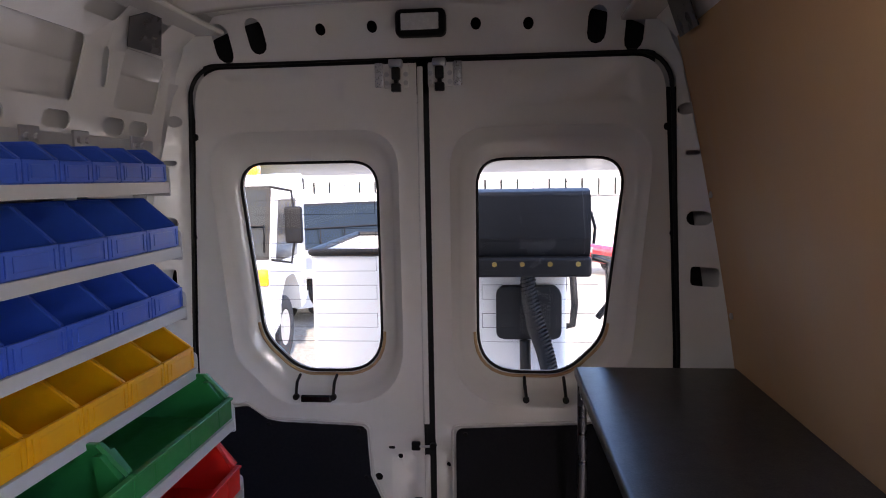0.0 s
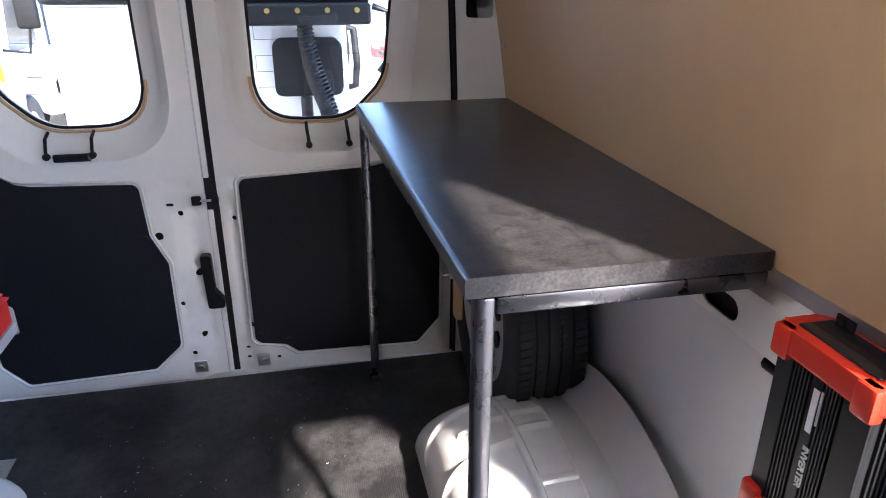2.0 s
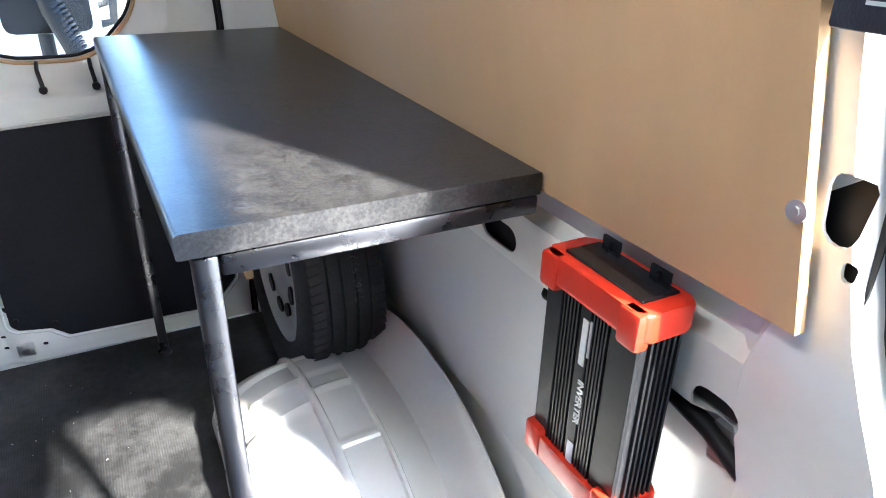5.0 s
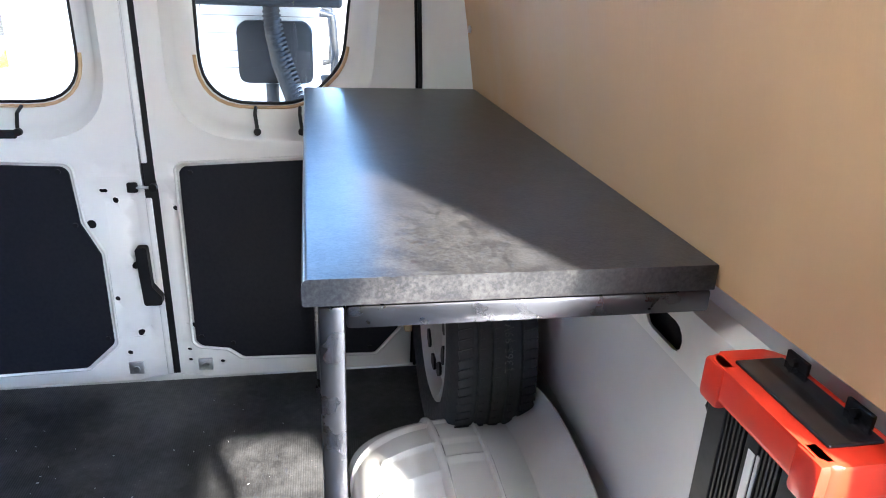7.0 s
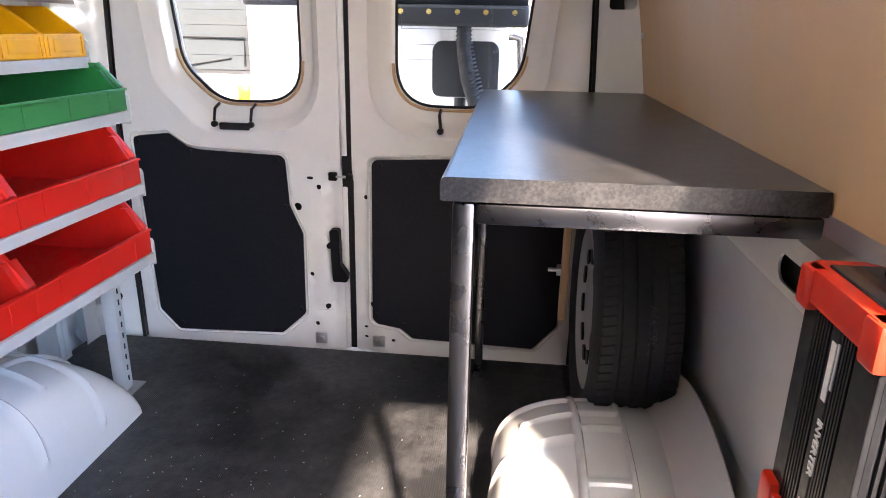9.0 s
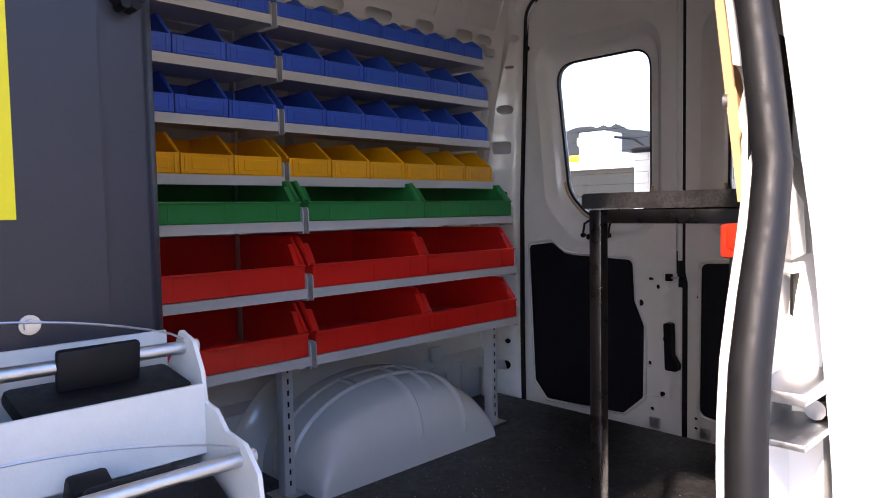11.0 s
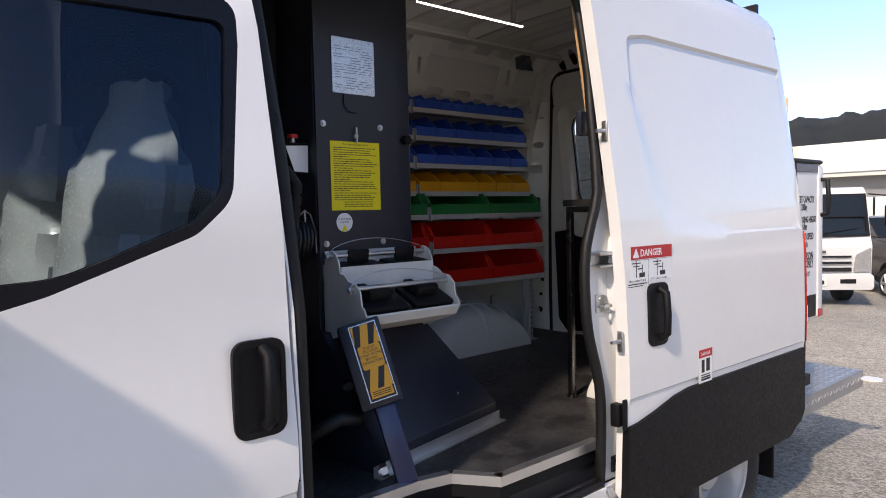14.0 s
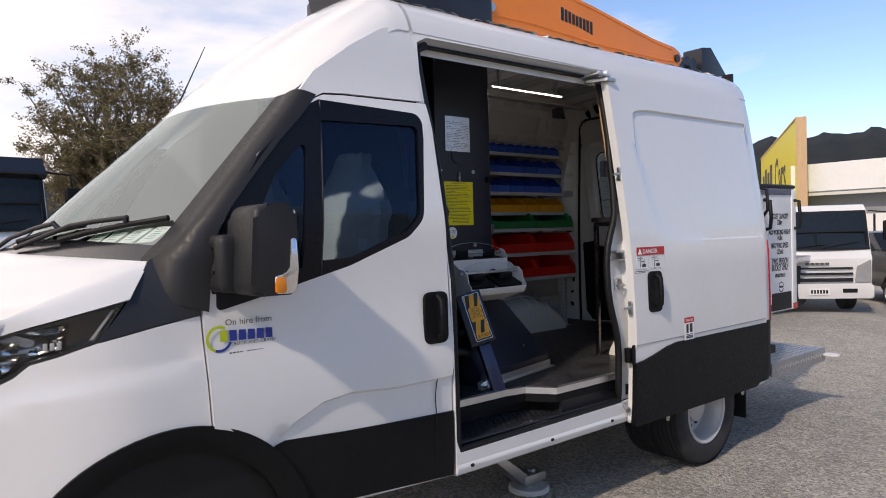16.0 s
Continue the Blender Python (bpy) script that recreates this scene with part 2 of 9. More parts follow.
def worn_top():
    """Dark worktop laminate with a mottled slate print."""
    m = material("slate laminate", (0.019, 0.019, 0.021), 0.31, vary=0.1, scale=3, grain=0.0, rough_vary=0.01, spec=0.5)
    n, l = m.node_tree.nodes, m.node_tree.links
    b = n["Principled BSDF"]
    tc = n.new("ShaderNodeTexCoord")
    a = n.new("ShaderNodeTexNoise")
    a.inputs["Scale"].default_value, a.inputs["Detail"].default_value, a.inputs["Roughness"].default_value, a.inputs["Distortion"].default_value = 240, 8, 0.62, 0.15
    l.new(tc.outputs["Object"], a.inputs["Vector"])
    broad = n.new("ShaderNodeTexNoise")
    broad.inputs["Scale"].default_value, broad.inputs["Detail"].default_value = 32, 6
    l.new(tc.outputs["Object"], broad.inputs["Vector"])
    mixed = n.new("ShaderNodeMath")
    mixed.operation = 'MULTIPLY_ADD'
    mixed.inputs[1].default_value = 0.45
    l.new(broad.outputs["Fac"], mixed.inputs[0])
    l.new(a.outputs["Fac"], mixed.inputs[2])
    r = n.new("ShaderNodeValToRGB")
    r.color_ramp.elements[0].position, r.color_ramp.elements[0].color = 0.60, (0.0110, 0.0110, 0.0124, 1)
    r.color_ramp.elements[1].position, r.color_ramp.elements[1].color = 0.90, (0.042, 0.0413, 0.042, 1)
    l.new(mixed.outputs[0], r.inputs["Fac"])
    l.new(r.outputs["Color"], b.inputs["Base Color"])
    pits = n.new("ShaderNodeBump")
    pits.inputs["Strength"].default_value, pits.inputs["Distance"].default_value = 0.36, 0.0007
    l.new(a.outputs["Fac"], pits.inputs["Height"])
    l.new(pits.outputs["Normal"], b.inputs["Normal"])
    return m


def rubber_mat():
    """Ribbed black rubber floor with grey scuffs."""
    m = material("ribbed rubber mat", (0.016, 0.016, 0.017), 0.42, vary=0.2, scale=5, spec=0.5)
    n, l = m.node_tree.nodes, m.node_tree.links
    b = n["Principled BSDF"]
    tc = n.new("ShaderNodeTexCoord")
    sc = n.new("ShaderNodeTexNoise")
    sc.inputs["Scale"].default_value, sc.inputs["Detail"].default_value, sc.inputs["Roughness"].default_value = 4.5, 14, 0.80
    l.new(tc.outputs["Object"], sc.inputs["Vector"])
    r = n.new("ShaderNodeValToRGB")
    r.color_ramp.elements[0].position, r.color_ramp.elements[0].color = 0.44, (0.014, 0.014, 0.015, 1)
    r.color_ramp.elements[1].position, r.color_ramp.elements[1].color = 0.72, (0.078, 0.078, 0.080, 1)
    l.new(sc.outputs["Fac"], r.inputs["Fac"])
    sp = n.new("ShaderNodeTexVoronoi")
    sp.inputs["Scale"].default_value = 55
    l.new(tc.outputs["Object"], sp.inputs["Vector"])
    sr = n.new("ShaderNodeMapRange")
    sr.inputs["From Min"].default_value, sr.inputs["From Max"].default_value = 0.14, 0.08
    sr.inputs["To Min"].default_value, sr.inputs["To Max"].default_value = 0, 0.5
    l.new(sp.outputs["Distance"], sr.inputs["Value"])
    gate = n.new("ShaderNodeMath")
    gate.operation = 'MULTIPLY'
    gr = n.new("ShaderNodeMapRange")
    gr.inputs["From Min"].default_value, gr.inputs["From Max"].default_value = 0.52, 0.68
    l.new(sc.outputs["Fac"], gr.inputs["Value"])
    l.new(sr.outputs["Result"], gate.inputs[0])
    l.new(gr.outputs["Result"], gate.inputs[1])
    mx = n.new("ShaderNodeMixRGB")
    mx.inputs["Color2"].default_value = (0.34, 0.32, 0.29, 1)
    l.new(gate.outputs[0], mx.inputs["Fac"])
    l.new(r.outputs["Color"], mx.inputs["Color1"])
    l.new(mx.outputs["Color"], b.inputs["Base Color"])
    wv = n.new("ShaderNodeTexWave")
    wv.bands_direction = 'X'
    wv.inputs["Scale"].default_value = 55
    l.new(tc.outputs["Object"], wv.inputs["Vector"])
    bp = n.new("ShaderNodeBump")
    bp.inputs["Strength"].default_value, bp.inputs["Distance"].default_value = 0.35, 0.0015
    l.new(wv.outputs["Fac"], bp.inputs["Height"])
    l.new(bp.outputs["Normal"], b.inputs["Normal"])
    return m


def gravel_ground():
    """Crushed gravel: stone by stone in tone and height, over broad worn and damp patches."""
    m = material("grey crushed gravel", (0.45, 0.42, 0.365), 0.92, vary=0.22, scale=0.30, dirt=(0.31, 0.27, 0.21), dirt_amount=0.7, dirt_scale=0.25, spec=0.2)
    n, l = m.node_tree.nodes, m.node_tree.links
    b = n["Principled BSDF"]
    base = b.inputs["Base Color"].links[0].from_socket
    tc = n.new("ShaderNodeTexCoord")
    v = n.new("ShaderNodeTexVoronoi")
    v.inputs["Scale"].default_value = 62
    v2 = n.new("ShaderNodeTexVoronoi")
    v2.inputs["Scale"].default_value = 150
    for t in (v, v2):
        l.new(tc.outputs["Object"], t.inputs["Vector"])
    sep = n.new("ShaderNodeSeparateColor")
    l.new(v.outputs["Color"], sep.inputs["Color"])
    mr = n.new("ShaderNodeMapRange")
    mr.inputs["To Min"].default_value, mr.inputs["To Max"].default_value = 0.62, 1.36
    l.new(sep.outputs["Red"], mr.inputs["Value"])
    mul = n.new("ShaderNodeMixRGB")
    mul.blend_type, mul.inputs["Fac"].default_value = 'MULTIPLY', 1.0
    l.new(base, mul.inputs["Color1"])
    l.new(mr.outputs["Result"], mul.inputs["Color2"])
    l.new(mul.outputs["Color"], b.inputs["Base Color"])
    add = n.new("ShaderNodeMath")
    add.operation = 'MULTIPLY_ADD'
    add.inputs[1].default_value = 0.5
    l.new(v2.outputs["Distance"], add.inputs[0])
    l.new(v.outputs["Distance"], add.inputs[2])
    bp = n.new("ShaderNodeBump")
    bp.invert = True
    bp.inputs["Strength"].default_value, bp.inputs["Distance"].default_value = 1.0, 0.014
    l.new(add.outputs[0], bp.inputs["Height"])
    l.new(bp.outputs["Normal"], b.inputs["Normal"])
    return m


GROUND = gravel_ground()
SLATE = worn_top()
MAT = rubber_mat()

# ---------------------------------------------------------------- mesh helpers
from mathutils.geometry import delaunay_2d_cdt


def thing(name, label, category, at=(0, 0, 0), group="", kind=""):
    ob = new(name)
    ob.location = at
    return tagged(ob, label, category, group, kind)


def part(name, bm, mat, parent=None, label="", smooth=None):
    """Links a bmesh as one mesh object, in the parent's space."""
    me = bpy.data.meshes.new(name)
    bmesh.ops.recalc_face_normals(bm, faces=bm.faces)
    bm.to_mesh(me)
    bm.free()
    me.materials.append(mat)
    if smooth:
        me.shade_smooth()
        me.set_sharp_from_angle(angle=radians(smooth))
    ob = new(name, me)
    ob.parent = parent
    if label:
        ob["label"] = label
    return ob


def box(bm, lo, hi, bevel=0.0, seg=2, m=None):
    """Adds a box between two corners, with rounded edges."""
    r = bmesh.ops.create_cube(bm, size=1.0)
    vs = r["verts"]
    c = [(a + b) / 2 for a, b in zip(lo, hi)]
    s = [max(1e-4, abs(b - a)) for a, b in zip(lo, hi)]
    for v in vs:
        v.co = Vector((c[0] + v.co.x * s[0], c[1] + v.co.y * s[1], c[2] + v.co.z * s[2]))
    if bevel:
        es = list({e for v in vs for e in v.link_edges})
        g = bmesh.ops.bevel(bm, geom=es, offset=min(bevel, min(s) * 0.45), segments=seg, affect='EDGES', profile=0.5)
        vs = list({v for f in g["faces"] for v in f.verts} | {v for v in vs if v.is_valid})
    if m is not None:
        bmesh.ops.transform(bm, matrix=m, verts=vs)
    return vs


def thicken(bm, t):
    """Gives an open skin its thickness."""
    bmesh.ops.recalc_face_normals(bm, faces=bm.faces)
    bm.normal_update()
    bmesh.ops.solidify(bm, geom=bm.faces[:], thickness=t)


def bar(bm, a, b, r, seg=12, r2=None, caps=True):
    """Adds a round bar from a to b."""
    a, b = Vector(a), Vector(b)
    d = b - a
    g = bmesh.ops.create_cone(bm, cap_ends=caps, segments=seg, radius1=r, radius2=r if r2 is None else r2, depth=d.length)
    mm = Matrix.Translation((a + b) / 2) @ d.to_track_quat("Z", "Y").to_matrix().to_4x4()
    bmesh.ops.transform(bm, matrix=mm, verts=g["verts"])
    return g["verts"]


def pipe(bm, pts, r, seg=8, closed=False):
    """Adds a tube along points."""
    pts = [Vector(p) for p in pts]
    rings, n = [], len(pts)
    up = Vector((0, 0, 1))
    prev = None
    for i, p in enumerate(pts):
        a = pts[(i - 1) % n] if closed or i else p
        b = pts[(i + 1) % n] if closed or i < n - 1 else p
        t = (b - a).normalized()
        if prev is None:
            u = t.cross(up if abs(t.z) < 0.9 else Vector((1, 0, 0))).normalized()
        else:
            u = (prev - t * prev.dot(t)).normalized()
        prev = u
        w = t.cross(u)
        rings.append([bm.verts.new(p + (u * math.cos(2 * math.pi * k / seg) + w * math.sin(2 * math.pi * k / seg)) * r) for k in range(seg)])
    for i in range(n if closed else n - 1):
        A, B = rings[i], rings[(i + 1) % n]
        for k in range(seg):
            bm.faces.new((A[k], A[(k + 1) % seg], B[(k + 1) % seg], B[k]))
    if not closed:
        bm.faces.new(rings[0][::-1])
        bm.faces.new(rings[-1])


def arc(c, r, a0, a1, n=8):
    return [(c[0] + r * math.cos(radians(a0 + (a1 - a0) * i / n)), c[1] + r * math.sin(radians(a0 + (a1 - a0) * i / n))) for i in range(n + 1)]


def rounded(pts, r, n=6):
    """A closed outline with its corners rounded; r is one radius or one for each corner."""
    out, k = [], len(pts)
    rs = [r] * k if isinstance(r, (int, float)) else r
    for i in range(k):
        p, a, b = Vector(pts[i]), Vector(pts[i - 1]), Vector(pts[(i + 1) % k])
        u, v = (a - p), (b - p)
        lu, lv = u.length, v.length
        u, v = u / lu, v / lv
        ang = math.acos(max(-1, min(1, u.dot(v))))
        d = min(rs[i] / math.tan(ang / 2) if ang > 0.01 else 0, lu * 0.49, lv * 0.49)
        if d < 1e-5 or rs[i] <= 0:
            out.append(tuple(p))
            continue
        s, e = p + u * d, p + v * d
        for j in range(n + 1):
            t = j / n
            q = s * (1 - t) ** 2 + p * 2 * t * (1 - t) + e * t ** 2
            out.append(tuple(q))
    return out


def oval(cx, cy, w, h, n=8):
    """A slot: a rectangle with round ends."""
    r = min(w, h) / 2
    if w > h:
        return arc((cx + w / 2 - r, cy), r, -90, 90, n) + arc((cx - w / 2 + r, cy), r, 90, 270, n)
    return arc((cx, cy + h / 2 - r), r, 0, 180, n) + arc((cx, cy - h / 2 + r), r, 180, 360, n)


def rect(a0, b0, a1, b1, r=0.0, n=5):
    p = [(a0, b0), (a1, b0), (a1, b1), (a0, b1)]
    return rounded(p, r, n) if r else p


def inside(p, poly):
    x, y, c = p[0], p[1], False
    j = len(poly) - 1
    for i in range(len(poly)):
        xi, yi, xj, yj = *poly[i], *poly[j]
        if (yi > y) != (yj > y) and x < (xj - xi) * (y - yi) / (yj - yi) + xi:
            c = not c
        j = i
    return c


def edge_distance(p, poly):
    best = 1e9
    px, py = p
    j = len(poly) - 1
    for i in range(len(poly)):
        ax, ay, bx, by = *poly[j], *poly[i]
        dx, dy = bx - ax, by - ay
        q = dx * dx + dy * dy
        t = 0 if q < 1e-12 else max(0, min(1, ((px - ax) * dx + (py - ay) * dy) / q))
        d = (px - ax - t * dx) ** 2 + (py - ay - t * dy) ** 2
        best = min(best, d)
        j = i
    return math.sqrt(best)


def sheet(bm, outline, holes, place, thick, step=0.06, away=Vector((0, 0, 0)), lines=()):
    """A pressed sheet: the outline with holes cut through, laid by place(a, b), and given thickness towards `away`.
    lines: further outlines that the mesh follows, so that pressed creases stay crisp."""
    pts, edges = [], []

    def ring(poly, closed=True):
        s = len(pts)
        if step:
            fine = []
            for i, p in enumerate(poly):
                q = poly[(i + 1) % len(poly)]
                k = max(1, int(math.hypot(q[0] - p[0], q[1] - p[1]) / (step * 1.3)))
                fine.extend((p[0] + (q[0] - p[0]) * j / k, p[1] + (q[1] - p[1]) * j / k) for j in range(k))
            poly = fine
        pts.extend(Vector((a, b)) for a, b in poly)
        k = len(poly)
        edges.extend((s + i, s + (i + 1) % k) for i in range(k if closed else k - 1))
    ring(outline)
    for h in holes:
        ring(h)
    for h in lines:
        ring(h)
    loops = [outline, *holes]
    if step:
        a0, a1 = min(p[0] for p in outline), max(p[0] for p in outline)
        b0, b1 = min(p[1] for p in outline), max(p[1] for p in outline)
        for i in range(1, int((a1 - a0) / step) + 1):
            for j in range(1, int((b1 - b0) / step) + 1):
                p = (a0 + i * step + (0.5 * step if j % 2 else 0), b0 + j * step)
                if inside(p, outline) and not any(inside(p, h) for h in holes) and all(edge_distance(p, q) > step * 0.4 for q in loops) \
                        and all(edge_distance(p, q) > step * 0.3 for q in lines):
                    pts.append(Vector(p))
    vs, es, fs, _, _, _ = delaunay_2d_cdt(pts, edges, [], 0, 1e-6)
    keep = []
    for f in fs:
        c = ((vs[f[0]].x + vs[f[1]].x + vs[f[2]].x) / 3, (vs[f[0]].y + vs[f[1]].y + vs[f[2]].y) / 3)
        if inside(c, outline) and not any(inside(c, h) for h in holes):
            keep.append(f)
    used = sorted({i for f in keep for i in f})
    front = {i: bm.verts.new(place(vs[i].x, vs[i].y)) for i in used}
    if not thick:
        for f in keep:
            bm.faces.new([front[i] for i in f])
        return
    off = Vector(away).normalized() * thick
    back = {i: bm.verts.new(front[i].co + off) for i in used}
    count = {}
    for f in keep:
        bm.faces.new([front[i] for i in f])
        bm.faces.new([back[i] for i in reversed(f)])
        for k in range(3):
            e = (f[k], f[(k + 1) % 3])
            count[e] = count.get(e, 0) + 1
    for (i, j) in count:
        if (j, i) not in count:
            bm.faces.new((front[j], front[i], back[i], back[j]))


def flat(axis, c):
    """place() for a sheet in a plane: axis x takes (y, z), y takes (x, z), z takes (x, y)."""
    return {"x": lambda a, b: (c, a, b), "y": lambda a, b: (a, c, b), "z": lambda a, b: (a, b, c)}[axis]


def prism(bm, poly, axis, c0, c1, bevel=0.0):
    """Extrudes a closed outline between two planes."""
    p = flat(axis, c0), flat(axis, c1)
    A = [bm.verts.new(p[0](*q)) for q in poly]
    B = [bm.verts.new(p[1](*q)) for q in poly]
    k = len(poly)
    f0 = bm.faces.new(A[::-1])
    f1 = bm.faces.new(B)
    sides = [bm.faces.new((A[i], A[(i + 1) % k], B[(i + 1) % k], B[i])) for i in range(k)]
    if bevel:
        es = list(f0.edges) + list(f1.edges)
        bmesh.ops.bevel(bm, geom=es, offset=bevel, segments=2, affect='EDGES', profile=0.5)
    return A + B


def lathe(bm, profile, axis_m, seg=32, caps=True):
    """Turns a profile of (radius, height) about z, then lays it by axis_m."""
    rings = []
    for r, h in profile:
        rings.append([bm.verts.new(axis_m @ Vector((r * math.cos(2 * math.pi * k / seg), r * math.sin(2 * math.pi * k / seg), h))) for k in range(seg)])
    for A, B in zip(rings, rings[1:]):
        for k in range(seg):
            bm.faces.new((A[k], A[(k + 1) % seg], B[(k + 1) % seg], B[k]))
    if caps:
        bm.faces.new(rings[0][::-1])
        bm.faces.new(rings[-1])


def lettering(name, text, size, m, mat, parent, align='CENTER', bold=0.0, thick=0.0006, spacing=1.0):
    """Raised lettering in the built-in font, turned into a mesh."""
    cu = bpy.data.curves.new(name, 'FONT')
    cu.body, cu.size, cu.align_x, cu.extrude, cu.offset = text, size, align, thick, bold
    cu.space_character = spacing
    cu.resolution_u = 2
    tmp = bpy.data.objects.new(name, cu)
    scene.collection.objects.link(tmp)
    bpy.context.view_layer.update()
    me = bpy.data.meshes.new_from_object(tmp.evaluated_get(bpy.context.evaluated_depsgraph_get()))
    bpy.data.objects.remove(tmp)
    me.materials.clear()
    me.materials.append(mat)
    ob = new(name, me)
    ob.matrix_basis = m
    ob.parent = parent
    return ob


def smooth01(t):
    t = max(0.0, min(1.0, t))
    return t * t * (3 - 2 * t)


def bm_new():
    return bmesh.new()

# ---------------------------------------------------------------- the van
CX = 0.02
FLOOR = 0.70
OUTER = [(0.28, 0.955), (0.5, 0.985), (1.0, 0.992), (1.3, 0.985), (1.5, 0.968), (1.9, 0.912), (2.2, 0.868), (2.36, 0.842), (2.46, 0.800), (2.54, 0.705), (2.60, 0.52), (2.63, 0.26)]
INSIDE = [(0.5, 0.915), (1.2, 0.925), (1.58, 0.906), (1.97, 0.838), (2.28, 0.777), (2.47, 0.738), (2.58, 0.60)]


def table_lookup(tab, z):
    for (a, x0), (b, x1) in zip(tab, tab[1:]):
        if z <= b:
            return x0 + (x1 - x0) * max(0.0, (z - a)) / (b - a)
    return tab[-1][1]


def outer_x(z):
    return table_lookup(OUTER, z)


def door_x(z):
    """Skin of the cab door, fuller than the body above the waist."""
    return outer_x(z) + 0.035 * smooth01((z - 1.25) / 0.35) * (1 - 0.6 * smooth01((z - 1.95) / 0.12))


def inner_x(z):
    return table_lookup(INSIDE, z)


def corner(y):
    """How far the side has turned in round the rear corner."""
    k = min(max(y + 0.10, 0.0), 0.188)
    return 0.19 - math.sqrt(0.19 ** 2 - k * k)


def kerb_out(off=0.0):
    return lambda y, z: (outer_x(z) + off - corner(y), y, z)


def kerb_in(off=0.0):
    return lambda y, z: (inner_x(z) + off, y, z)


van = thing("van", "white high-roof panel van, side door open, on gravel", "van")

# door opening in the kerb side, seen from outside: (y, z)
SEAL_LINE = [(0.50, -1.742), (0.75, -1.735), (0.87, -1.737), (0.95, -1.752), (1.03, -1.785), (1.12, -1.815), (1.20, -1.824), (1.34, -1.820), (1.44, -1.793), (1.53, -1.736), (1.62, -1.720), (1.75, -1.700), (1.84, -1.695), (2.00, -1.670), (2.40, -1.657)]


def seal_y(z):
    """Rear edge of the side opening along the inner seal, eased between its points."""
    return sum(table_lookup(SEAL_LINE, z + 0.02 * k) for k in range(-3, 4)) / 7


OPENING = [(seal_y(z) + 0.15, z) for z in [0.56 + 0.06 * k for k in range(29)]] + arc((-1.56, 2.325), 0.05, 20, 90, 4) + [(-2.90, 2.365), (-2.955, 2.335), (-2.962, 2.20), (-2.935, 1.70), (-2.915, 1.30), (-2.905, 0.60), (-2.885, 0.545)]
REAR_ARCH = arc((-0.83, 0.36), 0.44, 180, 0, 20)


def van_sides():
    bm = bm_new()
    low = 0.40
    out = [(-2.905, 0.45), (-1.35, 0.45), (-1.27, low)] + REAR_ARCH + [(-0.39, low), (0.05, low), (0.082, 0.60), (0.088, 1.2), (0.082, 1.9), (0.07, 2.40), (-2.985, 2.40), (-2.985, 2.04), (-2.925, 1.40)]
    sheet(bm, out, [OPENING], kerb_out(), 0.02, 0.09, (-1, 0, 0), lines=[rect(a, 0.62, b, 2.38) for a, b in ((-0.10, -0.06), (-0.03, 0.0), (0.025, 0.045))])
    part("side_panel", bm, WHITE, van, smooth=35)
    # off side: one plain skin down the length of the body
    bm = bm_new()
    sheet(bm, [(-4.0, 0.95), (-3.6, 0.45), (0.05, 0.40), (0.082, 0.60), (0.088, 1.2), (0.082, 1.9), (0.07, 2.40), (-3.05, 2.40), (-3.5, 2.05), (-3.9, 1.4)], [], lambda y, z: (2 * CX - outer_x(z) + corner(y), y, z), 0.02, 0.15, (1, 0, 0))
    part("side_panel", bm, WHITE, van, smooth=35)
    # upper caps over the cab doors
    cap = [(-2.985, 2.40), (-2.975, 2.066), (-3.36, 2.060), (-3.455, 2.053), (-3.50, 2.030), (-3.575, 2.030), (-3.48, 2.14), (-3.30, 2.27), (-3.15, 2.36), (-3.05, 2.40)]
    for s in (1, -1):
        bm = bm_new()
        sheet(bm, cap, [], lambda y, z, s=s: (CX + s * (outer_x(z) - CX + 0.014 * smooth01((2.14 - z) / 0.10)), y, z), 0.02, 0.06, (-s, 0, 0))
        part("cab_cap_panel", bm, WHITE, van, smooth=35)


def screen_at(u, v):
    """Point of the windscreen: u -1..1 across, v 0 at the top edge and 1 at the cowl."""
    w = 0.80 + 0.045 * v
    y = -3.575 - 0.50 * v - (0.20 + 0.12 * v) * (1 - u * u)
    z = 2.040 - 0.605 * v + 0.02 * (1 - u * u) * (1 - v) + 0.045 * (1 - u * u) * v
    return Vector((CX + u * w, y, z))


